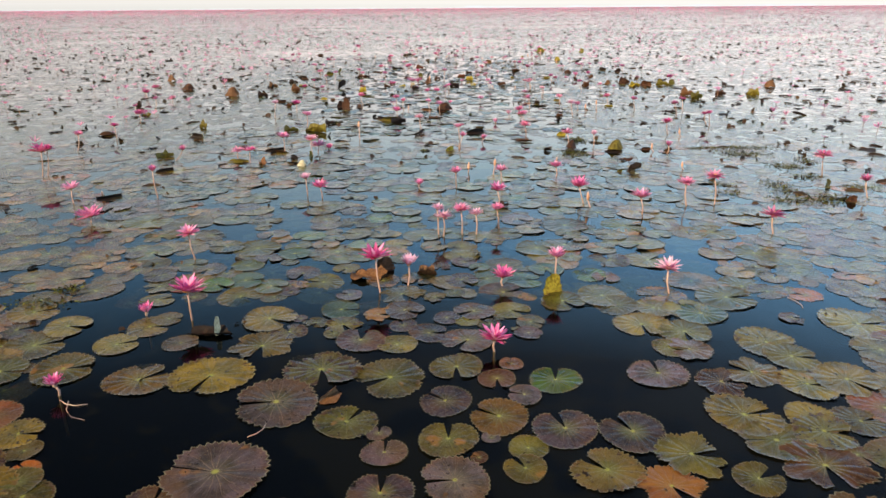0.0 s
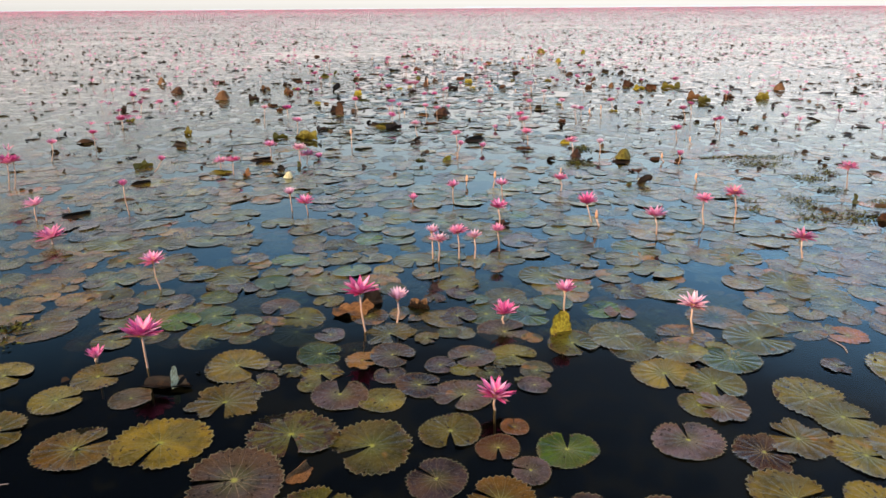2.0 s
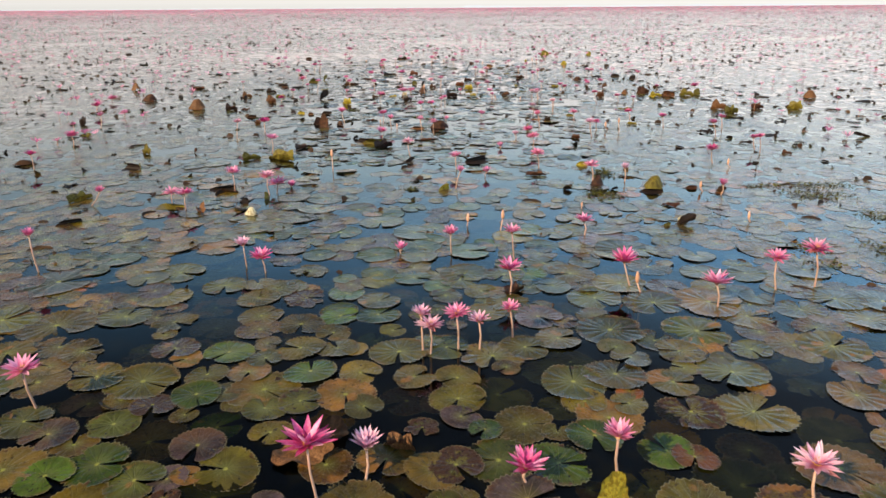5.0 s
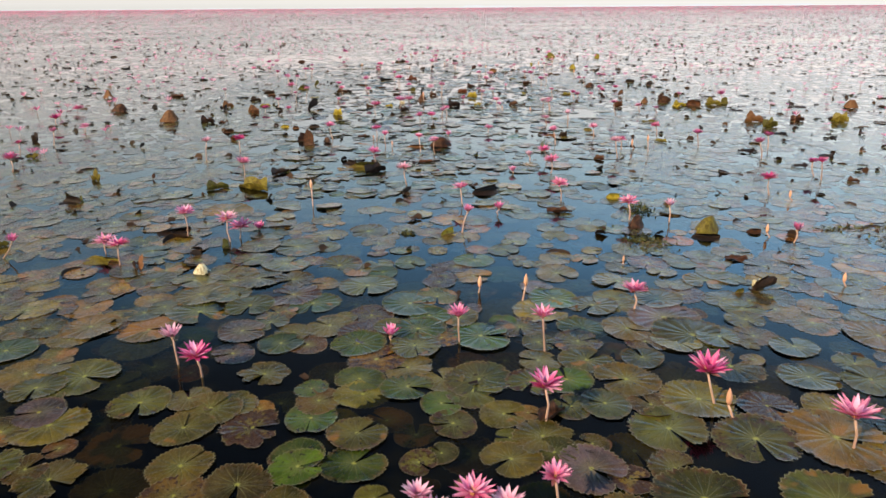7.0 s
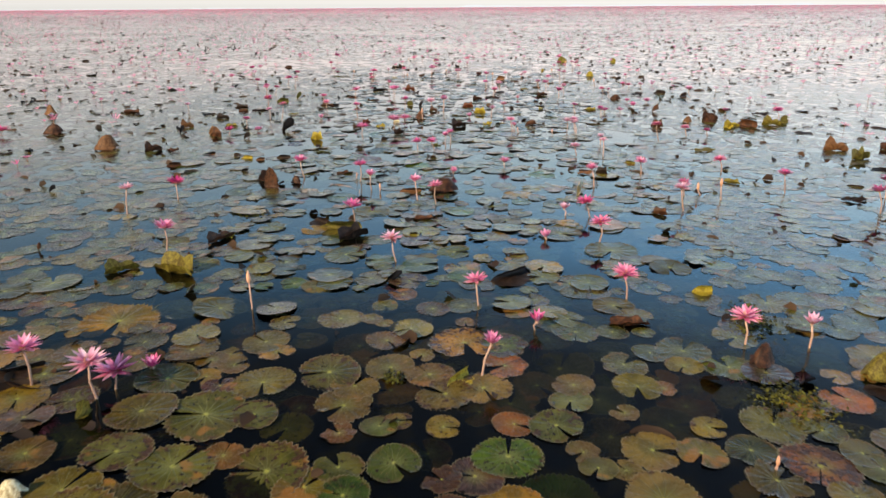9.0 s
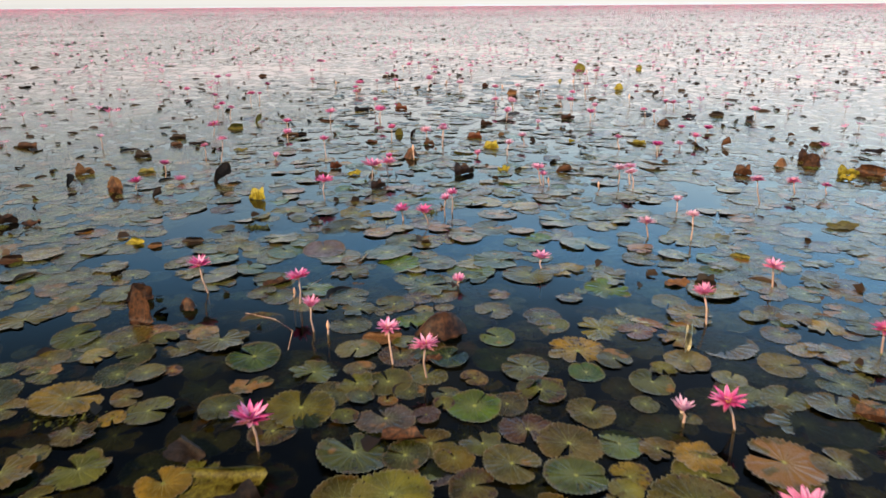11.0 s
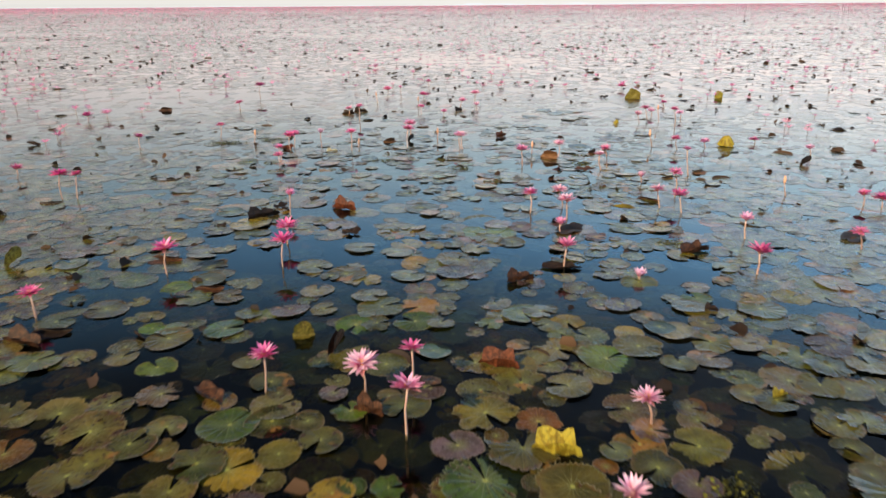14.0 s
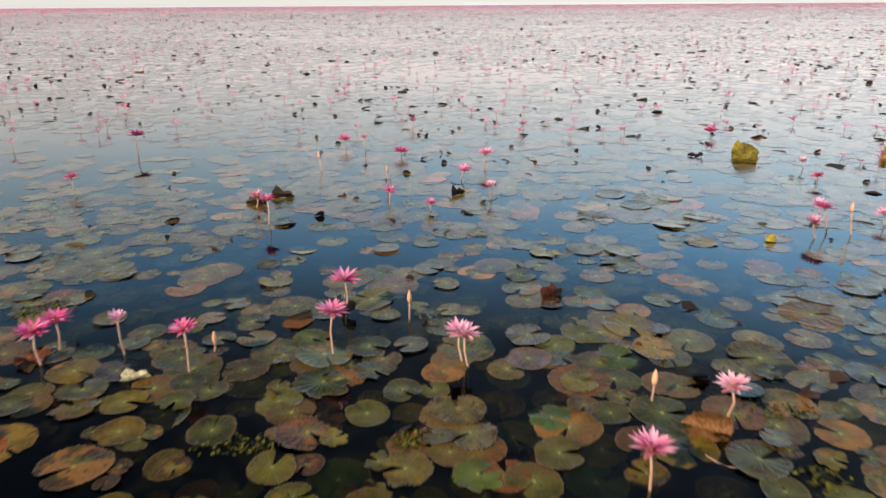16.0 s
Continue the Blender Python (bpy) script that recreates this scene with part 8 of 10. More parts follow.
lily_pad(0.90, 18.79, 0.054, 4.8, "r")
lily_pad(0.81, 18.79, 0.106, 4.3, "h")
lily_pad(2.13, 18.79, 0.124, 9.7, "h")
lily_pad(0.20, 18.81, 0.070, 5.9, "h")
lily_pad(1.61, 18.81, 0.086, 4.4, "h")
lily_pad(-1.18, 18.83, 0.102, 0.9, "r", 5)
lily_pad(1.72, 18.83, 0.095, 3.6, "g")
lily_pad(-0.50, 18.84, 0.079, 2.1, "g")
lily_pad(-0.71, 18.85, 0.110, 10, "y")
lily_pad(0.24, 18.85, 0.060, 5.2, "h")
lily_pad(-1.83, 18.86, 0.120, 8.7, "h")
lily_pad(0.08, 18.86, 0.119, 8.1, "y", 5)
lily_pad(-0.39, 18.86, 0.072, 5.2, "g")
lily_pad(1.32, 18.87, 0.096, 0.5, "y")
lily_pad(0.54, 18.91, 0.097, 0.7, "y")
lily_pad(-1.28, 18.94, 0.073, 2, "h")
lily_pad(2.14, 18.94, 0.081, 9.8, "g")
lily_pad(1.80, 18.95, 0.082, 11.1, "b")
lily_pad(-1.97, 18.95, 0.073, 0.9, "h")
lily_pad(1.66, 18.95, 0.065, 8.4, "g")
lily_pad(2.40, 18.96, 0.098, 1.6, "g")
lily_pad(-1.68, 18.97, 0.066, 9.5, "g")
lily_pad(-0.51, 18.98, 0.086, 5.3, "g")
lily_pad(1.18, 18.99, 0.074, 8.2, "h", 4)
lily_pad(1.51, 19.00, 0.083, 8, "h")
lily_pad(0.08, 19.00, 0.075, 5.3, "h")
lily_pad(-1.35, 19.02, 0.108, 9.4, "h")
lily_pad(-1.03, 19.02, 0.100, 4.2, "h")
lily_pad(0.59, 19.02, 0.100, 11.2, "h", 4)
lily_pad(-1.13, 19.03, 0.092, 2.3, "y")
lily_pad(0.03, 19.03, 0.087, 11.9, "h")
lily_pad(-0.24, 19.04, 0.100, 4, "y")
lily_pad(-0.14, 19.06, 0.084, 3.5, "y")
lily_pad(-0.34, 19.07, 0.101, 2.4, "b")
lily_pad(1.64, 19.07, 0.068, 10.6, "h")
lily_pad(-2.21, 19.08, 0.101, 4.2, "h")
lily_pad(2.06, 19.13, 0.129, 6.1, "g", 4)
lily_pad(1.86, 19.13, 0.086, 8.9, "g")
lily_pad(-0.59, 19.13, 0.095, 0, "y")
lily_pad(2.95, 19.14, 0.102, 2, "h")
lily_pad(0.46, 19.15, 0.087, 11.1, "y", 4)
lily_pad(-1.76, 19.15, 0.095, 0.5, "h")
lily_pad(2.79, 19.18, 0.116, 6.4, "g")
lily_pad(-1.52, 19.19, 0.090, 6.6, "b")
lily_pad(2.08, 19.23, 0.071, 4.3, "y")
lily_pad(1.52, 19.23, 0.107, 11.5, "h")
lily_pad(-0.83, 19.23, 0.142, 11, "h")
lily_pad(0.97, 19.24, 0.089, 3.2, "h")
lily_pad(0.81, 19.24, 0.089, 7.4, "p")
lily_pad(-1.36, 19.31, 0.109, 7.5, "h")
lily_pad(-0.31, 19.31, 0.118, 6, "g")
lily_pad(-0.54, 19.37, 0.064, 6.2, "h")
lily_pad(1.35, 19.38, 0.102, 10.6, "y")
lily_pad(-0.01, 19.38, 0.102, 1.9, "h")
lily_pad(1.18, 19.38, 0.083, 7, "g")
lily_pad(0.44, 19.39, 0.083, 1.1, "p")
lily_pad(-0.44, 19.41, 0.122, 7.3, "h")
lily_pad(2.76, 19.42, 0.135, 6.4, "g")
lily_pad(0.31, 19.43, 0.112, 2.2, "p")
lily_pad(2.19, 19.48, 0.085, 7.8, "h")
lily_pad(-2.56, 19.49, 0.096, 0.9, "g")
lily_pad(-0.42, 19.54, 0.087, 10.3, "h")
lily_pad(-1.91, 19.54, 0.125, 3.8, "h")
lily_pad(-1.41, 19.55, 0.135, 3, "h")
lily_pad(-0.68, 19.56, 0.116, 4.1, "h")
lily_pad(1.44, 19.57, 0.097, 10.5, "y")
lily_pad(2.03, 19.58, 0.098, 2.5, "y")
lily_pad(0.04, 19.61, 0.108, 4.4, "g")
lily_pad(-2.44, 19.64, 0.099, 10.5, "h")
lily_pad(1.75, 19.65, 0.109, 9.1, "h")
lily_pad(1.13, 19.66, 0.109, 10.6, "h")
lily_pad(-0.18, 19.66, 0.080, 6.6, "g")
lily_pad(0.33, 19.67, 0.142, 1.1, "g")
lily_pad(2.26, 19.68, 0.100, 9.1, "g")
lily_pad(1.22, 19.73, 0.101, 5, "g")
lily_pad(1.96, 19.73, 0.091, 4.7, "g")
lily_pad(0.51, 19.80, 0.124, 1.5, "y")
lily_pad(-0.29, 19.85, 0.068, 11.1, "h", 4)
lily_pad(-0.12, 19.85, 0.106, 8, "h")
lily_pad(-1.54, 19.86, 0.120, 3.5, "h")
lily_pad(2.17, 19.86, 0.094, 9.9, "h")
lily_pad(0.15, 19.89, 0.076, 9.6, "h")
lily_pad(-2.51, 19.89, 0.133, 11.2, "p")
lily_pad(1.10, 19.90, 0.069, 1.7, "g")
lily_pad(0.47, 19.90, 0.104, 1.5, "y", 5)
lily_pad(1.72, 19.91, 0.085, 6.5, "h")
lily_pad(2.02, 19.91, 0.095, 6.9, "h")
lily_pad(1.40, 19.94, 0.086, 9.4, "g")
lily_pad(2.74, 19.95, 0.064, 8.8, "h")
lily_pad(-0.40, 19.95, 0.109, 3, "h")
lily_pad(-1.43, 19.95, 0.082, 11, "y")
lily_pad(1.89, 19.98, 0.119, 5.6, "h")
lily_pad(1.60, 19.99, 0.119, 6.8, "h")
lily_pad(-3.07, 19.99, 0.121, 11.8, "p")
lily_pad(1.15, 19.99, 0.063, 3.4, "r", 5)
lily_pad(0.16, 19.99, 0.087, 6.6, "y", 5)
lily_pad(0.31, 20.00, 0.080, 11, "y")
lily_pad(0.96, 20.02, 0.116, 4.7, "h")
lily_pad(0.76, 20.04, 0.098, 7.7, "h")
lily_pad(-1.14, 20.06, 0.126, 7.7, "p")
lily_pad(1.87, 20.07, 0.099, 4.3, "h")
lily_pad(-2.10, 20.09, 0.121, 9, "g")
lily_pad(-0.06, 20.09, 0.098, 4.2, "h")
lily_pad(1.58, 20.12, 0.050, 4.1, "y", 4)
lily_pad(0.93, 20.14, 0.101, 4.5, "h")
lily_pad(-2.24, 20.14, 0.089, 2.7, "y")
lily_pad(0.57, 20.14, 0.123, 6.7, "h")
lily_pad(1.44, 20.15, 0.100, 3.8, "r", 5)
lily_pad(0.79, 20.16, 0.092, 1.3, "b")
lily_pad(2.30, 20.19, 0.091, 10.9, "g")
lily_pad(0.24, 20.22, 0.060, 8.2, "y", 4)
lily_pad(0.12, 20.22, 0.090, 2, "h", 5)
lily_pad(-0.35, 20.23, 0.103, 10.9, "h")
lily_pad(-1.91, 20.24, 0.091, 12, "g")
lily_pad(-2.44, 20.25, 0.080, 3, "h")
lily_pad(0.33, 20.26, 0.080, 6.2, "y")
lily_pad(-0.91, 20.27, 0.091, 2, "h")
lily_pad(0.97, 20.27, 0.113, 0.6, "p")
lily_pad(0.68, 20.28, 0.135, 6.4, "b")
lily_pad(-1.33, 20.29, 0.135, 5, "h")
lily_pad(1.67, 20.29, 0.092, 3.3, "g")
lily_pad(0.47, 20.31, 0.114, 4.6, "b")
lily_pad(-0.29, 20.32, 0.053, 7.2, "y")
lily_pad(2.85, 20.33, 0.070, 2.3, "h")
lily_pad(2.11, 20.34, 0.105, 3.6, "g")
lily_pad(-1.26, 20.35, 0.093, 7, "h")
lily_pad(1.31, 20.36, 0.143, 2.3, "g")
lily_pad(1.97, 20.37, 0.116, 11, "g")
lily_pad(1.73, 20.37, 0.125, 2, "h")
lily_pad(-0.21, 20.38, 0.090, 5, "h", 5)
lily_pad(-1.62, 20.39, 0.121, 8.1, "y")
lily_pad(1.48, 20.39, 0.099, 11.3, "h")
lily_pad(0.86, 20.43, 0.100, 9.9, "p")
lily_pad(-0.02, 20.45, 0.101, 6.9, "y")
lily_pad(2.05, 20.48, 0.074, 8.4, "g")
lily_pad(-2.46, 20.49, 0.120, 0.7, "h")
lily_pad(0.55, 20.49, 0.109, 3.4, "p")
lily_pad(-0.95, 20.49, 0.083, 6.6, "h")
lily_pad(0.69, 20.50, 0.112, 0.7, "p")
lily_pad(-0.62, 20.50, 0.130, 6.1, "p")
lily_pad(0.33, 20.51, 0.098, 11.9, "g")
lily_pad(0.20, 20.51, 0.103, 0.4, "y")
lily_pad(-1.40, 20.57, 0.175, 9.7, "g")
lily_pad(1.65, 20.60, 0.110, 11.8, "h")
lily_pad(0.93, 20.62, 0.077, 2.1, "y")
lily_pad(-0.80, 20.63, 0.106, 9, "g")
lily_pad(0.55, 20.65, 0.141, 7.8, "h")
lily_pad(1.96, 20.67, 0.068, 11.4, "y")
lily_pad(1.87, 20.69, 0.108, 4.3, "g")
lily_pad(-1.18, 20.70, 0.128, 3, "h")
lily_pad(1.52, 20.71, 0.114, 12, "h")
lily_pad(-1.86, 20.74, 0.114, 1.6, "h")
lily_pad(0.25, 20.77, 0.080, 7.3, "h")
lily_pad(1.15, 20.80, 0.137, 5.3, "g")
lily_pad(-0.28, 20.82, 0.112, 3.8, "h")
lily_pad(1.71, 20.85, 0.118, 3, "h")
lily_pad(0.29, 20.85, 0.103, 8.1, "y")
lily_pad(0.11, 20.86, 0.092, 9.9, "r")
lily_pad(-0.14, 20.90, 0.083, 10.2, "h")
lily_pad(-0.96, 20.92, 0.146, 3, "h")
lily_pad(1.43, 20.92, 0.115, 11.7, "g")
lily_pad(-1.67, 20.93, 0.125, 9.1, "b")
lily_pad(2.51, 20.95, 0.126, 10, "g")
lily_pad(1.63, 20.96, 0.127, 0.6, "h")
lily_pad(-1.29, 20.96, 0.084, 9.5, "h")
lily_pad(-0.45, 20.97, 0.116, 11.5, "h")
lily_pad(0.04, 21.01, 0.155, 4.9, "h")
lily_pad(0.94, 21.02, 0.155, 6.4, "b")
lily_pad(1.90, 21.05, 0.108, 4.9, "h")
lily_pad(1.20, 21.11, 0.088, 2.4, "h")
lily_pad(0.48, 21.12, 0.143, 10.2, "h")
lily_pad(0.83, 21.14, 0.110, 10, "b")
lily_pad(1.67, 21.15, 0.144, 2.4, "g")
lily_pad(2.13, 21.19, 0.101, 10.5, "y")
lily_pad(-0.98, 21.19, 0.123, 11.4, "p")
lily_pad(1.42, 21.20, 0.112, 2, "h")
lily_pad(-2.11, 21.21, 0.123, 7.6, "p")
lily_pad(-1.52, 21.23, 0.118, 11.5, "g")
lily_pad(2.70, 21.23, 0.090, 3.4, "h")
lily_pad(-1.92, 21.23, 0.090, 0.1, "h")
lily_pad(1.92, 21.27, 0.091, 0.2, "g")
lily_pad(0.90, 21.29, 0.105, 6.6, "p")
lily_pad(-0.94, 21.29, 0.077, 1.8, "b")
lily_pad(1.52, 21.30, 0.063, 5, "y")
lily_pad(1.71, 21.31, 0.113, 8.9, "h")
lily_pad(0.50, 21.33, 0.107, 7, "b")
lily_pad(1.19, 21.36, 0.086, 6.7, "h")
lily_pad(0.24, 21.36, 0.079, 9.1, "y")
lily_pad(1.05, 21.37, 0.079, 10.5, "g")
lily_pad(0.09, 21.38, 0.109, 10.3, "h")
lily_pad(-0.58, 21.39, 0.102, 7, "h")
lily_pad(-1.35, 21.40, 0.080, 11.8, "b")
lily_pad(2.02, 21.40, 0.118, 1.4, "h")
lily_pad(-1.09, 21.40, 0.094, 3.3, "y")
lily_pad(1.91, 21.41, 0.088, 1, "g")
lily_pad(-0.83, 21.42, 0.073, 2.8, "r")
lily_pad(0.91, 21.42, 0.088, 8.4, "y")
lily_pad(1.61, 21.43, 0.111, 2.8, "h")
lily_pad(0.68, 21.44, 0.141, 6, "y")
lily_pad(-1.23, 21.45, 0.089, 11.3, "p")
lily_pad(0.36, 21.45, 0.082, 3.8, "g")
lily_pad(-1.61, 21.47, 0.137, 10.7, "b")
lily_pad(-0.45, 21.48, 0.072, 3.4, "g")
lily_pad(-2.11, 21.51, 0.084, 2.3, "r")
lily_pad(1.40, 21.51, 0.098, 1.1, "g")
lily_pad(-1.12, 21.52, 0.099, 1.3, "r", 5)
lily_pad(2.11, 21.52, 0.061, 1.1, "p")
lily_pad(-0.12, 21.53, 0.097, 1.2, "h")
lily_pad(-0.48, 21.53, 0.084, 7.4, "h")
lily_pad(-0.68, 21.53, 0.145, 12, "g")
lily_pad(0.98, 21.54, 0.097, 11.6, "y")
lily_pad(1.57, 21.55, 0.062, 10.6, "y")
lily_pad(1.30, 21.56, 0.085, 5.1, "h")
lily_pad(0.84, 21.57, 0.098, 10.1, "h")
lily_pad(2.06, 21.59, 0.117, 1.4, "h")
lily_pad(-1.91, 21.59, 0.098, 7.7, "y")
lily_pad(0.12, 21.61, 0.086, 4.5, "g")
lily_pad(-1.37, 21.62, 0.149, 9, "h")
lily_pad(0.97, 21.63, 0.110, 4, "g")
lily_pad(2.38, 21.63, 0.099, 11.8, "h")
lily_pad(0.47, 21.65, 0.103, 6.7, "y")
lily_pad(0.78, 21.67, 0.088, 10.3, "g")
lily_pad(0.31, 21.68, 0.056, 1, "r")
lily_pad(0.05, 21.68, 0.104, 4.6, "h")
lily_pad(-0.07, 21.68, 0.080, 9.7, "y")
lily_pad(-0.40, 21.69, 0.072, 3.1, "g")
lily_pad(2.66, 21.69, 0.138, 10.3, "g")
lily_pad(1.41, 21.69, 0.088, 0.3, "h")
lily_pad(2.29, 21.69, 0.113, 7.2, "h")
lily_pad(1.86, 21.70, 0.145, 4, "g")
lily_pad(1.68, 21.70, 0.089, 2.7, "y")
lily_pad(-2.35, 21.72, 0.151, 2.2, "y")
lily_pad(0.39, 21.73, 0.081, 10, "h")
lily_pad(0.33, 21.73, 0.057, 2.4, "r")
lily_pad(1.57, 21.74, 0.074, 11.5, "b")
lily_pad(-1.51, 21.74, 0.090, 4.5, "h")
lily_pad(-0.52, 21.74, 0.065, 6.3, "y")
lily_pad(-1.02, 21.75, 0.123, 7, "b")
lily_pad(0.16, 21.76, 0.066, 1.9, "h")
lily_pad(-0.06, 21.77, 0.077, 8, "h")
lily_pad(-2.05, 21.78, 0.128, 4.6, "y")
lily_pad(0.67, 21.80, 0.108, 10.5, "g")
lily_pad(2.98, 21.81, 0.077, 11.7, "g")
lily_pad(-0.12, 21.81, 0.067, 5.7, "p")
lily_pad(1.22, 21.82, 0.126, 5, "g")
lily_pad(2.26, 21.82, 0.109, 7.2, "h")
lily_pad(-1.27, 21.84, 0.093, 7, "p")
lily_pad(-1.66, 21.85, 0.067, 5.4, "p")
lily_pad(0.36, 21.86, 0.078, 3.2, "g")
lily_pad(-1.81, 21.87, 0.104, 9.9, "h")
lily_pad(0.86, 21.87, 0.076, 7.5, "y")
lily_pad(1.73, 21.89, 0.068, 10.7, "y")
lily_pad(-0.53, 21.89, 0.124, 1.5, "y")
lily_pad(-0.87, 21.90, 0.068, 9.5, "p")
lily_pad(1.08, 21.90, 0.094, 2.1, "y")
lily_pad(-0.74, 21.91, 0.077, 9, "h")
lily_pad(1.63, 21.93, 0.112, 8.9, "h")
lily_pad(2.02, 21.93, 0.119, 4.3, "g")
lily_pad(1.01, 21.95, 0.052, 1.3, "h")
lily_pad(-2.45, 21.95, 0.079, 11.5, "h")
lily_pad(0.19, 21.98, 0.070, 5.9, "h")
lily_pad(0.04, 22.00, 0.053, 0.7, "b")
lily_pad(-1.54, 22.00, 0.115, 6.3, "h")
lily_pad(2.11, 22.02, 0.115, 1.5, "g")
lily_pad(-2.14, 22.02, 0.107, 2.4, "h")
lily_pad(0.29, 22.04, 0.080, 0.1, "y", 5)
lily_pad(2.30, 22.05, 0.098, 4.9, "h")
lily_pad(1.43, 22.06, 0.099, 5.5, "r", 5)
lily_pad(-1.14, 22.07, 0.108, 0.4, "h")
lily_pad(0.91, 22.10, 0.150, 8.2, "h")
lily_pad(1.09, 22.10, 0.118, 0.8, "g")
lily_pad(0.55, 22.11, 0.171, 6.3, "h")
lily_pad(-1.36, 22.12, 0.082, 2.6, "r")
lily_pad(-0.27, 22.14, 0.064, 10.6, "g")
lily_pad(-0.52, 22.14, 0.083, 3.8, "y")
lily_pad(0.44, 22.15, 0.138, 1, "g")
lily_pad(-0.15, 22.16, 0.111, 6, "y")
lily_pad(-1.02, 22.17, 0.083, 0.9, "y", 5)
lily_pad(-0.39, 22.18, 0.093, 7.5, "h")
lily_pad(2.01, 22.20, 0.084, 9.6, "h")
lily_pad(-1.72, 22.20, 0.140, 9.9, "g")
lily_pad(1.70, 22.20, 0.121, 3, "h")
lily_pad(0.20, 22.21, 0.075, 2.5, "b")
lily_pad(0.01, 22.21, 0.084, 5.1, "h")
lily_pad(0.73, 22.22, 0.084, 9.2, "y")
lily_pad(-0.66, 22.22, 0.056, 4.3, "r")
lily_pad(-2.73, 22.25, 0.140, 8.9, "p")
lily_pad(2.70, 22.26, 0.113, 11.2, "g")
lily_pad(0.93, 22.27, 0.154, 7.5, "g")
lily_pad(0.69, 22.27, 0.095, 0.7, "r", 4)
lily_pad(0.31, 22.31, 0.085, 1.5, "h")
lily_pad(2.22, 22.31, 0.135, 3.2, "h")
lily_pad(1.47, 22.32, 0.087, 11.6, "h")
lily_pad(-0.98, 22.32, 0.087, 9.3, "h")
lily_pad(-2.43, 22.33, 0.071, 6.3, "y")
lily_pad(-0.66, 22.34, 0.116, 9.8, "h")
lily_pad(2.58, 22.34, 0.107, 0.4, "y")
lily_pad(-1.51, 22.35, 0.107, 7.8, "h")
lily_pad(-2.19, 22.36, 0.100, 10.9, "h")
lily_pad(0.17, 22.36, 0.088, 9.8, "g")
lily_pad(-0.78, 22.38, 0.068, 0.9, "h")
lily_pad(1.43, 22.38, 0.088, 10, "h")
lily_pad(-0.28, 22.41, 0.148, 9.5, "g", 5)
lily_pad(-0.48, 22.41, 0.089, 2.4, "h")
lily_pad(-1.29, 22.43, 0.079, 6.5, "p")
lily_pad(2.09, 22.43, 0.117, 4.5, "g")
lily_pad(2.28, 22.47, 0.080, 10.7, "h")
lily_pad(-2.01, 22.48, 0.080, 6.7, "h")
lily_pad(-0.89, 22.48, 0.060, 4.8, "b")
lily_pad(1.14, 22.49, 0.091, 1.3, "h")
lily_pad(-1.11, 22.51, 0.103, 0.8, "g")
lily_pad(1.31, 22.51, 0.111, 3.5, "g")
lily_pad(-1.62, 22.52, 0.103, 2.8, "h")
lily_pad(1.88, 22.53, 0.119, 3.8, "h")
lily_pad(0.91, 22.54, 0.071, 11.3, "h")
lily_pad(2.07, 22.54, 0.082, 9.8, "g")
lily_pad(-2.96, 22.55, 0.089, 2.1, "g")
lily_pad(2.65, 22.56, 0.092, 11.6, "g")
lily_pad(-1.82, 22.56, 0.164, 6, "y")
lily_pad(1.65, 22.57, 0.113, 11.5, "h")
lily_pad(-1.06, 22.57, 0.103, 11.7, "y")
lily_pad(0.99, 22.58, 0.113, 9.9, "h")
lily_pad(0.77, 22.61, 0.112, 10.6, "h")
lily_pad(-1.26, 22.65, 0.073, 7.1, "h")
lily_pad(2.35, 22.65, 0.094, 2.8, "h")
lily_pad(-0.57, 22.66, 0.073, 11.7, "g")
lily_pad(1.87, 22.66, 0.095, 9.8, "h")
lily_pad(-0.86, 22.66, 0.084, 4.2, "g")
lily_pad(-1.52, 22.67, 0.084, 9.1, "h")
lily_pad(-2.13, 22.68, 0.105, 0.6, "h")
lily_pad(-0.20, 22.70, 0.095, 2, "h")
lily_pad(1.65, 22.72, 0.089, 6.3, "h")
lily_pad(1.44, 22.73, 0.104, 3, "y")
lily_pad(0.05, 22.74, 0.096, 11.7, "g")
lily_pad(-0.57, 22.75, 0.090, 7.5, "r")
lily_pad(-0.42, 22.77, 0.086, 11.9, "h")
lily_pad(-0.94, 22.80, 0.046, 6.4, "r")
lily_pad(0.96, 22.81, 0.116, 2, "b")
lily_pad(0.70, 22.83, 0.092, 2.8, "h")
lily_pad(1.60, 22.83, 0.046, 6.4, "h")
lily_pad(2.17, 22.83, 0.098, 9.9, "r")
lily_pad(-0.05, 22.84, 0.127, 6.4, "b")
lily_pad(0.50, 22.84, 0.108, 2, "b")
lily_pad(1.16, 22.84, 0.085, 10.3, "g")
lily_pad(0.21, 22.88, 0.118, 8.8, "g")
lily_pad(-0.32, 22.89, 0.098, 0.4, "g")
lily_pad(-0.71, 22.89, 0.067, 5.4, "y", 5)
lily_pad(-0.93, 22.90, 0.047, 3.4, "r")
lily_pad(-1.12, 22.90, 0.142, 7.7, "y")
lily_pad(1.93, 22.91, 0.071, 4.3, "h")
lily_pad(-0.19, 22.91, 0.071, 6.5, "r")
lily_pad(1.64, 22.92, 0.127, 2.4, "h")
lily_pad(2.10, 22.93, 0.064, 9.2, "g")
lily_pad(0.10, 22.93, 0.064, 9.9, "h")
lily_pad(-1.78, 22.95, 0.090, 5, "h")
lily_pad(2.54, 22.95, 0.090, 4.6, "h")
lily_pad(0.84, 22.97, 0.109, 3, "h")
lily_pad(-2.06, 22.99, 0.124, 9.4, "h")
lily_pad(2.95, 23.00, 0.091, 1.9, "g")
lily_pad(2.77, 23.01, 0.091, 3, "h")
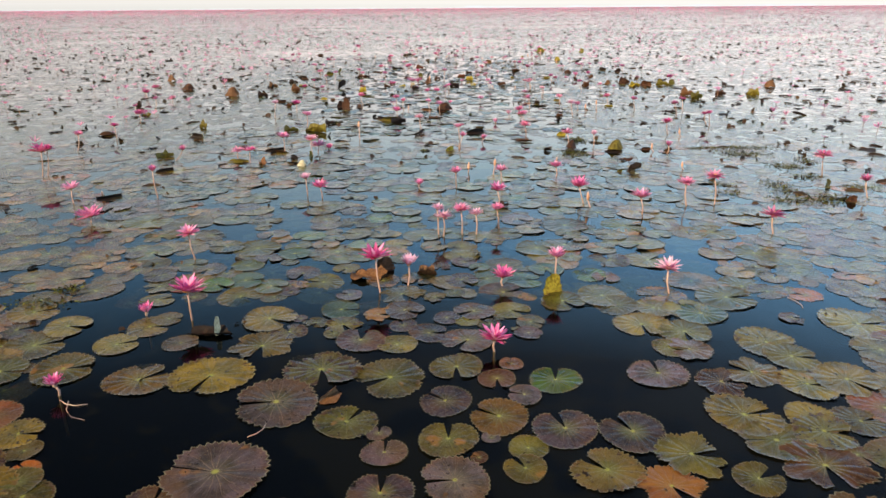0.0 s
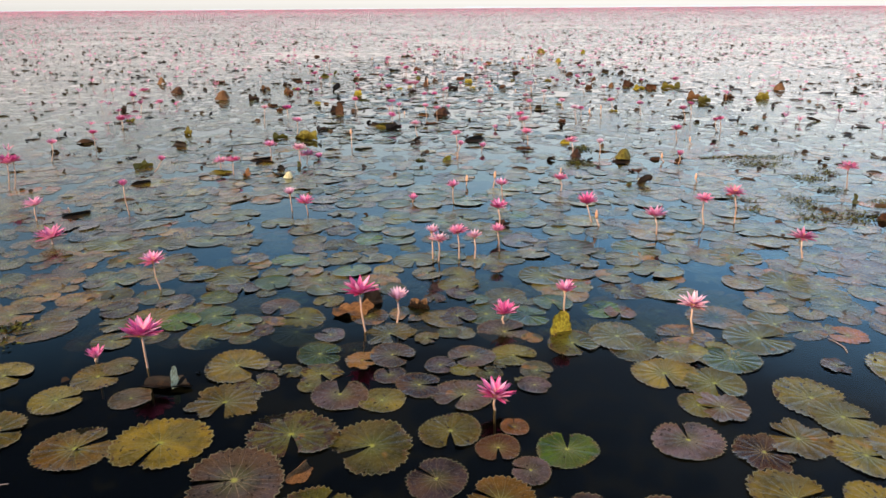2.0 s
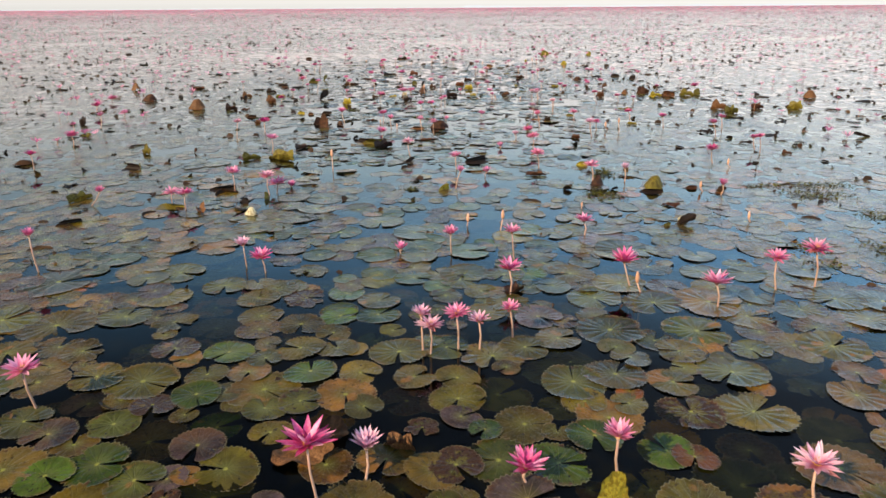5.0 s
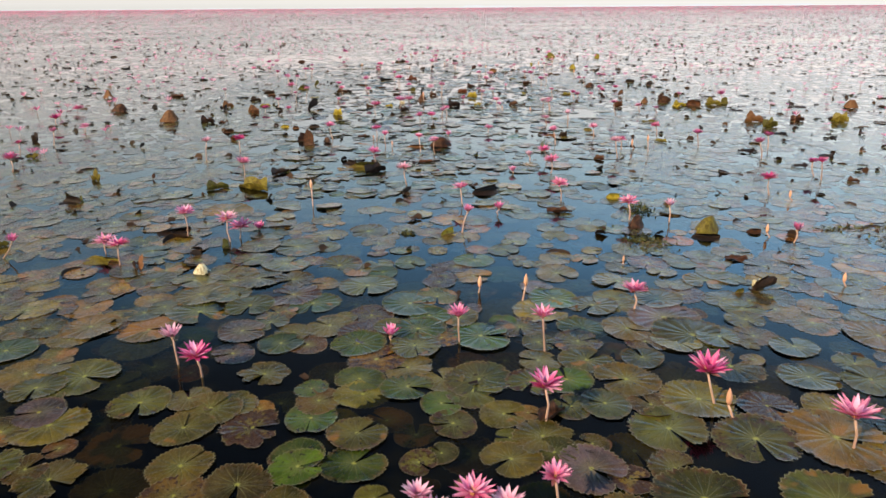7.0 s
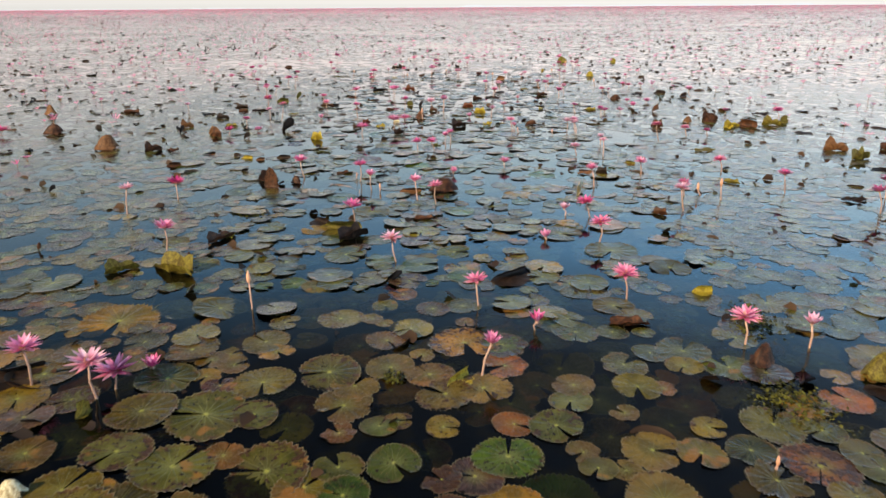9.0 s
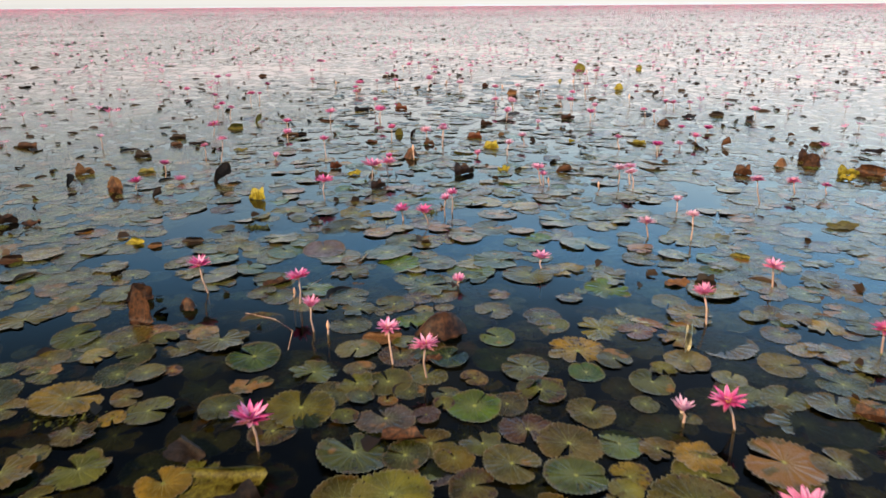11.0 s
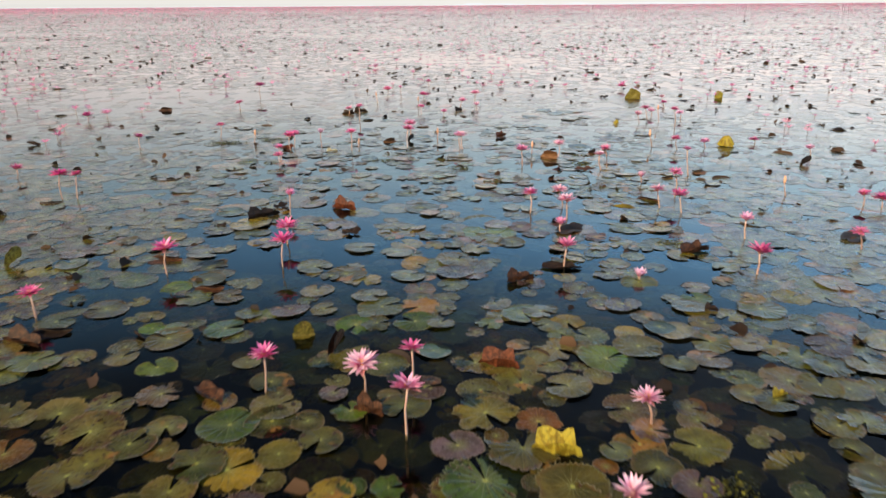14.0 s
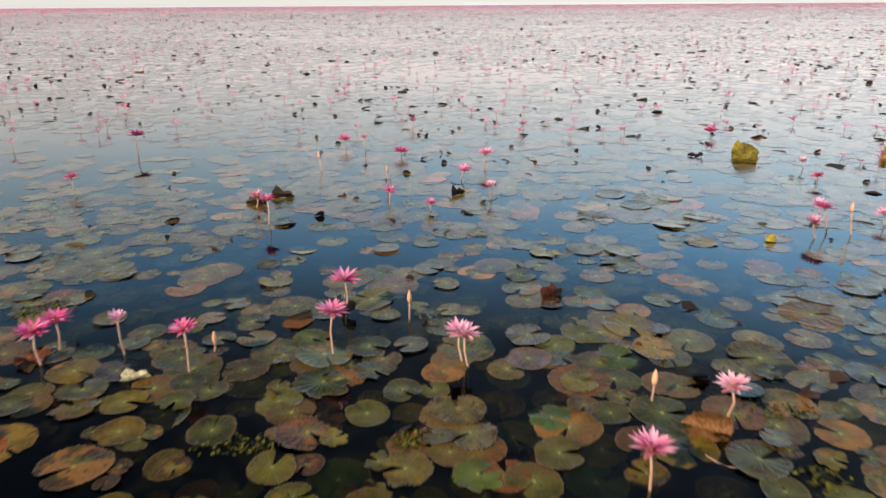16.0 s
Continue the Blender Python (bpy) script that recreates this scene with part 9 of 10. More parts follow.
lily_pad(1.03, 23.02, 0.107, 3, "h")
lily_pad(-1.68, 23.03, 0.069, 5.3, "h")
lily_pad(1.77, 23.06, 0.067, 10.8, "y")
lily_pad(1.31, 23.06, 0.104, 8.5, "h")
lily_pad(0.35, 23.09, 0.067, 10.1, "h")
lily_pad(-0.10, 23.09, 0.067, 1.7, "g", 5)
lily_pad(1.54, 23.10, 0.076, 3.6, "y")
lily_pad(-0.94, 23.10, 0.093, 3.9, "g")
lily_pad(0.48, 23.12, 0.127, 7.9, "y")
lily_pad(2.18, 23.12, 0.115, 10.9, "h")
lily_pad(-0.22, 23.13, 0.140, 4.5, "r", 4)
lily_pad(-0.36, 23.13, 0.051, 3.8, "y", 5)
lily_pad(-1.04, 23.14, 0.102, 7.4, "g")
lily_pad(-0.64, 23.15, 0.107, 12, "h")
lily_pad(-1.47, 23.17, 0.121, 12, "h")
lily_pad(0.85, 23.23, 0.107, 4, "b")
lily_pad(1.35, 23.25, 0.133, 3, "h")
lily_pad(1.12, 23.26, 0.089, 3.4, "h")
lily_pad(0.02, 23.27, 0.098, 10.5, "h")
lily_pad(2.18, 23.27, 0.071, 10.3, "h")
lily_pad(-2.02, 23.27, 0.084, 2.4, "h")
lily_pad(-0.20, 23.28, 0.129, 2.6, "y")
lily_pad(-2.36, 23.28, 0.108, 10, "h")
lily_pad(-0.91, 23.29, 0.125, 9, "h")
lily_pad(0.43, 23.30, 0.130, 11.8, "y")
lily_pad(0.21, 23.30, 0.081, 7, "g")
lily_pad(1.01, 23.32, 0.072, 6.5, "g")
lily_pad(-1.33, 23.34, 0.109, 10.2, "g")
lily_pad(-0.56, 23.34, 0.073, 6.6, "p")
lily_pad(-1.65, 23.36, 0.100, 2, "h")
lily_pad(-0.40, 23.38, 0.110, 4.4, "h")
lily_pad(-1.12, 23.38, 0.098, 3.3, "g")
lily_pad(-0.88, 23.38, 0.092, 6.3, "h")
lily_pad(-1.27, 23.39, 0.092, 0.8, "h")
lily_pad(1.80, 23.45, 0.084, 0.7, "h")
lily_pad(1.32, 23.45, 0.103, 10.5, "h")
lily_pad(0.32, 23.47, 0.075, 11, "h")
lily_pad(0.17, 23.47, 0.094, 4.5, "h")
lily_pad(-0.76, 23.48, 0.085, 11.8, "h")
lily_pad(-1.37, 23.49, 0.114, 11, "h")
lily_pad(1.03, 23.53, 0.096, 2.6, "g")
lily_pad(-0.22, 23.55, 0.154, 2, "h")
lily_pad(-1.77, 23.55, 0.058, 8.8, "h")
lily_pad(-0.58, 23.57, 0.141, 12, "g")
lily_pad(2.49, 23.58, 0.122, 6.9, "h")
lily_pad(1.99, 23.61, 0.079, 2.4, "h")
lily_pad(0.69, 23.61, 0.118, 1.4, "h")
lily_pad(2.24, 23.62, 0.099, 3.2, "r")
lily_pad(-1.60, 23.63, 0.099, 2, "h")
lily_pad(0.02, 23.66, 0.109, 4.8, "y")
lily_pad(-1.29, 23.68, 0.110, 2, "p")
lily_pad(-1.46, 23.70, 0.101, 4.6, "p")
lily_pad(1.57, 23.72, 0.096, 5.2, "g")
lily_pad(-0.42, 23.75, 0.112, 10.4, "g")
lily_pad(2.01, 23.75, 0.158, 8.9, "h")
lily_pad(1.28, 23.76, 0.118, 2.3, "b")
lily_pad(0.98, 23.77, 0.092, 4.8, "h")
lily_pad(0.81, 23.77, 0.113, 9.9, "p")
lily_pad(0.59, 23.77, 0.082, 11, "g")
lily_pad(-0.26, 23.83, 0.151, 5.2, "h")
lily_pad(-0.48, 23.83, 0.094, 8.5, "h")
lily_pad(-1.68, 23.85, 0.084, 6.1, "h")
lily_pad(1.50, 23.87, 0.116, 3.7, "g")
lily_pad(-1.92, 23.88, 0.084, 3.3, "y")
lily_pad(1.76, 23.88, 0.127, 8.2, "g")
lily_pad(-0.03, 23.91, 0.117, 3.6, "h")
lily_pad(0.19, 23.93, 0.096, 7.8, "h")
lily_pad(-1.33, 23.98, 0.087, 0.3, "h")
lily_pad(-0.36, 24.01, 0.104, 4.3, "h")
lily_pad(-0.67, 24.02, 0.098, 10, "g")
lily_pad(-0.87, 24.02, 0.087, 4.2, "h")
lily_pad(1.15, 24.03, 0.104, 2.5, "h")
lily_pad(0.84, 24.04, 0.132, 2.2, "y")
lily_pad(1.59, 24.10, 0.067, 10, "y")
lily_pad(2.80, 24.10, 0.095, 10.3, "h")
lily_pad(1.86, 24.12, 0.123, 4.8, "h")
lily_pad(1.44, 24.13, 0.146, 6, "g")
lily_pad(-1.10, 24.17, 0.102, 9.9, "h")
lily_pad(1.05, 24.24, 0.104, 0.5, "g")
lily_pad(-0.75, 24.24, 0.104, 3.4, "y")
lily_pad(2.54, 24.26, 0.163, 3, "g")
lily_pad(-1.60, 24.29, 0.093, 11.7, "h")
lily_pad(-2.02, 24.29, 0.105, 2.2, "g")
lily_pad(-1.00, 24.30, 0.082, 2.3, "g")
lily_pad(0.03, 24.31, 0.082, 10.6, "g")
lily_pad(0.28, 24.33, 0.082, 4.5, "h")
lily_pad(-1.46, 24.34, 0.094, 5.2, "h")
lily_pad(0.41, 24.39, 0.084, 8, "g")
lily_pad(1.95, 24.42, 0.126, 2.1, "g")
lily_pad(1.36, 24.46, 0.099, 4.6, "h")
lily_pad(1.04, 24.46, 0.073, 2.9, "r")
lily_pad(0.36, 24.47, 0.073, 1, "g")
lily_pad(-0.92, 24.50, 0.098, 8.3, "h")
lily_pad(-1.36, 24.51, 0.086, 1.2, "h")
lily_pad(1.74, 24.51, 0.110, 4.7, "h")
lily_pad(0.55, 24.53, 0.111, 2.6, "h")
lily_pad(-0.08, 24.54, 0.144, 10, "h")
lily_pad(2.48, 24.55, 0.161, 4, "h")
lily_pad(-1.87, 24.61, 0.088, 7.2, "g")
lily_pad(-1.25, 24.63, 0.101, 1, "h")
lily_pad(-2.29, 24.65, 0.101, 11.2, "h")
lily_pad(3.06, 24.67, 0.140, 9.4, "h")
lily_pad(-0.74, 24.68, 0.076, 11.9, "h")
lily_pad(0.88, 24.71, 0.122, 6.8, "h")
lily_pad(0.20, 24.73, 0.090, 6.9, "h")
lily_pad(2.82, 24.74, 0.148, 0.7, "g")
lily_pad(0.39, 24.79, 0.091, 9, "h")
lily_pad(-1.52, 24.79, 0.078, 2.4, "h")
lily_pad(1.55, 24.80, 0.157, 3.2, "g")
lily_pad(-0.22, 24.80, 0.104, 5.1, "h")
lily_pad(-0.75, 24.85, 0.105, 10.7, "g")
lily_pad(0.90, 24.92, 0.107, 2.1, "h")
lily_pad(0.63, 24.92, 0.107, 7.3, "g")
lily_pad(3.22, 24.94, 0.108, 9.8, "h")
lily_pad(2.00, 25.00, 0.173, 3, "g")
lily_pad(-1.85, 25.01, 0.109, 10.6, "g")
lily_pad(0.27, 25.08, 0.110, 4, "h")
lily_pad(1.33, 25.09, 0.132, 4.1, "h")
lily_pad(-1.09, 25.11, 0.097, 5.3, "h")
lily_pad(1.62, 25.13, 0.153, 8.3, "h")
lily_pad(-0.40, 25.17, 0.126, 0.1, "h")
lily_pad(-0.88, 25.18, 0.084, 9, "y")
lily_pad(-2.13, 25.21, 0.113, 5, "h")
lily_pad(-1.33, 25.27, 0.086, 4.7, "y")
lily_pad(-2.49, 25.29, 0.101, 7.7, "g")
lily_pad(1.13, 25.38, 0.117, 1.3, "g")
lily_pad(-2.74, 25.38, 0.117, 0.3, "h")
lily_pad(2.77, 25.39, 0.117, 2.7, "g")
lily_pad(1.72, 25.41, 0.133, 5.3, "h")
lily_pad(1.44, 25.46, 0.134, 2.6, "h")
lily_pad(0.47, 25.47, 0.097, 9.1, "h")
lily_pad(0.78, 25.48, 0.119, 4.7, "h")
lily_pad(-0.06, 25.50, 0.105, 9.9, "h")
lily_pad(-0.69, 25.51, 0.120, 0.8, "g")
lily_pad(2.58, 25.55, 0.119, 5.8, "h")
lily_pad(2.37, 25.59, 0.127, 11.9, "g")
lily_pad(0.66, 25.86, 0.104, 2.4, "g")
lily_pad(2.30, 26.06, 0.153, 4.2, "h")
lily_pad(3.34, 26.25, 0.127, 7, "h")
lily_pad(0.89, 26.26, 0.119, 1.3, "h")
lily_pad(2.58, 26.27, 0.143, 10.4, "h")
lily_pad(1.67, 26.29, 0.135, 5.7, "g")
lily_pad(3.12, 26.48, 0.131, 5.4, "h")
lily_pad(2.14, 26.62, 0.134, 10.2, "h")
lily_pad(2.33, 26.80, 0.164, 11.8, "g")
lily_pad(2.52, 26.86, 0.122, 9.9, "h")
lily_pad(2.00, 27.01, 0.142, 6.5, "h")

# ---- open water between the leaves: (x, y, half width, half depth) ----
OPEN = [
    (-1.36, 2.49, 0.36, 0.27),
    (-0.56, 2.36, 0.16, 0.23),
    (-1.79, 2.70, 0.18, 0.14),
    (0.87, 3.25, 0.22, 0.44),
    (1.04, 2.71, 0.15, 0.12),
    (1.89, 3.74, 0.25, 0.26),
    (0.81, 2.81, 0.11, 0.10),
    (-0.70, 5.66, 0.29, 0.20),
    (0.56, 3.75, 0.14, 0.20),
    (-1.74, 5.33, 0.21, 0.22),
    (-0.97, 6.55, 0.27, 0.26),
    (-0.91, 7.35, 0.20, 0.19),
    (-0.54, 4.11, 0.12, 0.28),
    (0.93, 3.56, 0.11, 0.13),
    (1.56, 4.49, 0.20, 0.21),
    (0.76, 3.50, 0.13, 0.13),
    (-0.76, 3.79, 0.12, 0.10),
    (-1.54, 6.57, 0.15, 0.10),
    (-1.06, 6.31, 0.10, 0.11),
    (-0.27, 7.62, 0.27, 0.14),
    (1.98, 6.66, 0.22, 0.17),
    (1.25, 5.54, 0.15, 0.12),
    (-0.72, 20.17, 0.18, 0.33),
    (-0.52, 20.75, 0.10, 0.14),
    (-0.29, 21.57, 0.10, 0.30),
    (-1.35, 23.05, 0.13, 0.31),
    (-1.04, 23.58, 0.14, 0.14),
    (2.30, 23.99, 0.29, 0.27),
    (-2.25, 12.15, 0.14, 0.31),
    (-0.86, 10.98, 0.17, 0.14),
]
OPEN += [
    (-0.58, 8.77, 0.28, 0.22),
    (-3.39, 10.57, 0.25, 0.34),
    (0.60, 8.74, 0.28, 0.22),
    (1.11, 7.80, 0.24, 0.13),
    (-0.70, 7.95, 0.16, 0.12),
    (-2.18, 12.14, 0.34, 0.25),
    (-1.59, 13.00, 0.40, 0.28),
    (-2.08, 13.38, 0.52, 0.22),
    (-0.51, 10.98, 0.17, 0.26),
    (-1.73, 10.77, 0.19, 0.21),
    (-0.71, 10.09, 0.18, 0.15),
    (0.77, 13.02, 0.31, 0.25),
    (1.20, 11.02, 0.16, 0.33),
    (0.86, 10.22, 0.16, 0.18),
    (1.48, 10.28, 0.09, 0.11),
    (0.67, 14.30, 0.38, 0.21),
    (-1.91, 14.22, 0.40, 0.36),
    (-0.65, 13.81, 0.30, 0.16),
    (-1.33, 12.53, 0.30, 0.21),
    (-0.82, 12.16, 0.22, 0.21),
    (0.64, 12.78, 0.23, 0.27),
    (0.80, 12.44, 0.16, 0.17),
]
OPEN += [
    (0.62, 13.02, 0.19, 0.15),
    (2.15, 14.74, 0.40, 0.22),
    (0.56, 14.39, 0.33, 0.22),
    (-1.12, 18.10, 0.39, 0.30),
    (-1.99, 14.75, 0.17, 0.23),
    (-1.76, 14.33, 0.13, 0.14),
    (-1.13, 14.64, 0.14, 0.11),
    (-0.52, 14.79, 0.18, 0.24),
    (2.49, 15.10, 0.22, 0.49),
    (2.00, 14.52, 0.14, 0.13),
    (0.52, 14.25, 0.25, 0.11),
    (1.18, 14.05, 0.11, 0.10),
    (0.84, 16.69, 0.31, 0.27),
    (1.30, 16.75, 0.22, 0.17),
    (-1.82, 18.53, 0.25, 0.26),
    (-1.12, 19.84, 0.31, 0.41),
    (-0.66, 19.83, 0.26, 0.37),
    (-0.62, 16.09, 0.13, 0.14),
    (0.75, 16.87, 0.25, 0.22),
    (1.27, 16.98, 0.17, 0.30),
    (2.26, 17.07, 0.18, 0.16),
    (-1.00, 19.82, 0.28, 0.35),
]
OPEN += [
    (-0.90, 19.06, 0.13, 0.12),
    (-1.88, 20.41, 0.18, 0.11),
    (-0.57, 20.44, 0.26, 0.23),
    (0.88, 19.85, 0.19, 0.29),
    (1.25, 19.37, 0.17, 0.25),
    (1.86, 19.33, 0.25, 0.19),
    (2.17, 20.36, 0.29, 0.36),
    (1.97, 18.87, 0.15, 0.15),
    (-2.15, 23.04, 0.28, 0.24),
    (-0.27, 21.94, 0.16, 0.10),
    (-0.43, 23.80, 0.25, 0.14),
    (0.71, 23.66, 0.24, 0.25),
    (2.10, 24.72, 0.48, 0.36),
    (1.96, 26.63, 0.70, 0.33),
    (2.75, 25.32, 0.42, 0.31),
    (1.18, 21.61, 0.08, 0.14),
    (-1.69, 26.12, 0.57, 0.25),
    (-2.83, 27.73, 0.48, 0.25),
    (-0.42, 25.52, 0.22, 0.18),
    (-0.68, 23.90, 0.15, 0.19),
    (1.44, 26.94, 0.65, 0.30),
    (1.79, 25.74, 0.27, 0.19),
]
OPEN += [
    (2.47, 25.24, 0.53, 0.44),
    (2.39, 24.27, 0.30, 0.23),
    (0.62, 23.44, 0.12, 0.25),
    (1.37, 22.95, 0.10, 0.17),
    (0.92, 26.06, 0.38, 0.22),
    (2.62, 26.90, 0.59, 0.26),
    (-1.60, 2.72, 0.12, 0.12),
    (-1.25, 2.77, 0.14, 0.09),
    (-0.85, 2.54, 0.11, 0.08),
    (-1.29, 2.16, 0.19, 0.08),
    (-0.43, 2.20, 0.11, 0.10),
]
WEEDS = [
    (3.64, 8.23, 0.32, 0.21),
    (3.85, 7.51, 0.21, 0.18),
    (4.22, 7.76, 0.11, 0.17),
    (3.35, 6.56, 0.15, 0.29),
    (3.19, 6.08, 0.17, 0.14),
    (3.84, 8.58, 0.37, 0.13),
    (2.81, 6.71, 0.14, 0.12),
    (2.75, 6.38, 0.17, 0.08),
    (1.63, 8.22, 0.19, 0.19),
    (-2.48, 3.84, 0.21, 0.10),
    (-2.42, 4.06, 0.11, 0.08),
    (1.65, 8.35, 0.14, 0.16),
    (1.83, 9.25, 0.09, 0.18),
    (3.41, 8.60, 0.18, 0.07),
    (1.83, 9.16, 0.13, 0.24),
    (1.30, 17.18, 0.12, 0.08),
    (1.81, 16.81, 0.11, 0.14),
    (1.88, 23.26, 0.15, 0.09),
    (1.84, 22.80, 0.09, 0.08),
    (-0.48, 23.04, 0.19, 0.07),
    (0.23, 23.07, 0.10, 0.07),
    (-2.66, 24.22, 0.27, 0.16),
]
WEEDS += [
    (-2.07, 24.42, 0.18, 0.15),
    (-1.50, 14.17, 0.12, 0.06),
    (-0.07, 14.55, 0.08, 0.11),
    (0.77, 21.99, 0.11, 0.07),
    (2.00, 20.00, 0.13, 0.08),
    (0.44, 22.60, 0.13, 0.11),
    (-1.65, 11.36, 0.19, 0.07),
    (-1.70, 10.76, 0.07, 0.06),
    (-1.49, 14.13, 0.10, 0.09),
    (3.54, 6.11, 0.31, 0.23),
    (3.85, 7.01, 0.15, 0.15),
    (4.11, 6.54, 0.22, 0.13),
    (1.60, 8.35, 0.14, 0.14),
    (1.73, 9.08, 0.07, 0.12),
    (3.19, 8.56, 0.18, 0.06),
    (-0.23, 8.54, 0.07, 0.07),
]

# ---- the leaves set out above that stand away from the middle of the way ----
JOINED_WORDS = {"h": "dark_green", "g": "olive_green", "p": "purple_brown", "y": "yellowing", "r": "rusty", "b": "fresh_green"}
for c, (shape, at) in JOINED_PADS.items():
    ob = new(JOINED_WORDS[c] + "_lily_pads", joined("lily_pads", NEAR_LEAVES, np.array(shape), np.array(at), LEAF_JOINED[c]))
    tagged(ob, JOINED_WORDS[c].replace("_", " ") + " water lily pads floating among the others", "lily pads", kind="stuff")

# ---- the joined rest of the field ----
rng = np.random.default_rng(11)


def in_open(x, y):
    hit = np.zeros(len(x), bool)
    for ox, oy, a, b in OPEN:
        hit |= ((x - ox) / a) ** 2 + ((y - oy) / b) ** 2 < 1.0
    return hit


def in_view(x, y, margin=3.5):
    return (np.abs(x) < 0.70 * np.maximum(y, 0) + margin) & (y > -2.5)


def on_way(x, y):
    return (np.abs(x) < 1.9) & (y > 3.7) & (y < 25.0)


def scattered(y0, y1, count, spacing, sizes, fixed):
    """Leaf centres thrown at random and kept apart, by a grid of cells; leaves may overlap a little."""
    cell = 0.5
    grid = {}

    def add(x, y, r):
        grid.setdefault((int(x // cell), int(y // cell)), []).append((x, y, r))

    for p in fixed:
        add(*p)
    half = 0.70 * y1 + 3.5
    xs, ys = rng.uniform(-half, half, count), rng.uniform(y0, y1, count)
    # along the way only the gaps are filled, mostly by sunken leaves
    gaps = np.where(on_way(xs, ys), np.where(ys < 20, 0.58, 0.70), spacing)
    rs = rng.choice(sizes, count) * rng.uniform(0.85, 1.15, count) * np.where(ys > 9, 0.82, 1.0)
    # the camera's first view holds only the leaves set out one by one above
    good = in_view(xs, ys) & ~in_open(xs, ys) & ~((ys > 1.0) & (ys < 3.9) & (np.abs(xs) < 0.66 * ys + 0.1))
    made = []
    for x, y, r, apart in zip(xs[good], ys[good], rs[good], gaps[good]):
        i, j = int(x // cell), int(y // cell)
        free = True
        for a in (i - 1, i, i + 1):
            for b in (j - 1, j, j + 1):
                for px, py, pr in grid.get((a, b), ()):
                    if (px - x) ** 2 + (py - y) ** 2 < (apart * (pr + r)) ** 2:
                        free = False
                        break
                if not free:
                    break
            if not free:
                break
        if free:
            add(x, y, r)
            made.append((x, y, r))
    return np.array(made)


SIZES = np.array([0.07, 0.10, 0.12, 0.13, 0.14, 0.15, 0.16, 0.17])
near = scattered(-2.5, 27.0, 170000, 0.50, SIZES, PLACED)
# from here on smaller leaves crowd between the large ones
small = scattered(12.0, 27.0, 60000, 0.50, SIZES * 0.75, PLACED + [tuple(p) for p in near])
near = np.vstack([near, small[small[:, 1] + rng.uniform(-2, 2, len(small)) > 17.0]])
near = near[near[:, 1] + rng.uniform(0, 9, len(near)) < 29.0]      # thins out where the far field begins
n = len(near)
closer = np.abs(near[:, 0]) < 5.0
lying = poses(near[:, 0], near[:, 1], rng.uniform(0.0006, 0.0035, n) * np.clip(1.5 - np.abs(near[:, 0]) / 5, 0.4, 1), rng.uniform(0, 6.28, n), near[:, 2], 0.006, rng)
sunk = (rng.uniform(0, 1, n) < 0.14) | (on_way(near[:, 0], near[:, 1]) & (rng.uniform(0, 1, n) < np.where(near[:, 1] < 9.5, 0.38, 0.55)))
lying[sunk, 2, 3] -= rng.uniform(0.012, 0.06, sunk.sum())
picks = rng.integers(0, 4, n)
fresh = near[:, 1] + 0.5 * np.sin(near[:, 0] * 1.3) > 9.0
aside = np.abs(near[:, 0]) >= 5.0
for name, part, material, words in (("lily_pads_near", closer & ~fresh, LEAF_FIELD, "crowded olive and brown lily pads floating on the lake"),
                                    ("lily_pads_green", closer & fresh, LEAF_FRESH, "crowded green and yellowing lily pads floating on the lake")):
    ob = new(name, joined(name, MID_LEAVES, picks[part], lying[part], material))
    tagged(ob, words, "lily pads", kind="stuff")
# here and there a rim is dry and curls up out of the water, its dark underside showing
def rim_shape(seed, span):
    rng = np.random.default_rng(seed)
    verts, quads, k = [], [], 9
    for i in range(k):
        t = i / (k - 1)
        a = span * (t - 0.5)
        up = math.sin(math.pi * t) ** 0.7 * (0.75 + 0.35 * rng.uniform())
        verts += [(0.90 * math.cos(a), 0.90 * math.sin(a), 0.01), (1.0 * math.cos(a), 1.0 * math.sin(a), 0.02 + 0.06 * up), ((1.0 + 0.05 * up) * math.cos(a), (1.0 + 0.05 * up) * math.sin(a), 0.02 + 0.16 * up)]
    for i in range(k - 1):
        for j in (0, 1):
            b = 3 * i + j
            quads.append((b, b + 3, b + 4, b + 1))
    return np.array(verts), [np.array(quads)], np.full((len(verts), 2), 0.5)


RIMS = [rim_shape(60, 0.9), rim_shape(61, 1.5), rim_shape(62, 2.1), rim_shape(63, 0.6)]
dry = (rng.uniform(0, 1, n) < np.where(near[:, 1] < 5.5, 0.05, 0.12)) & ~sunk & (rng.uniform(10, 40, n) > near[:, 1])
k = dry.sum()
m = poses(near[dry, 0], near[dry, 1], np.full(k, 0.002), rng.uniform(0, 6.28, k), near[dry, 2], 0.0, rng, tall=near[dry, 2] * rng.uniform(0.5, 1.3, k))
ob = new("dry_leaf_rims", joined("dry_leaf_rims", RIMS, rng.integers(0, 4, k), m, CURL_FIELD))
tagged(ob, "dark dry rims of lily pads curled up out of the water", "leaf rims", kind="stuff")
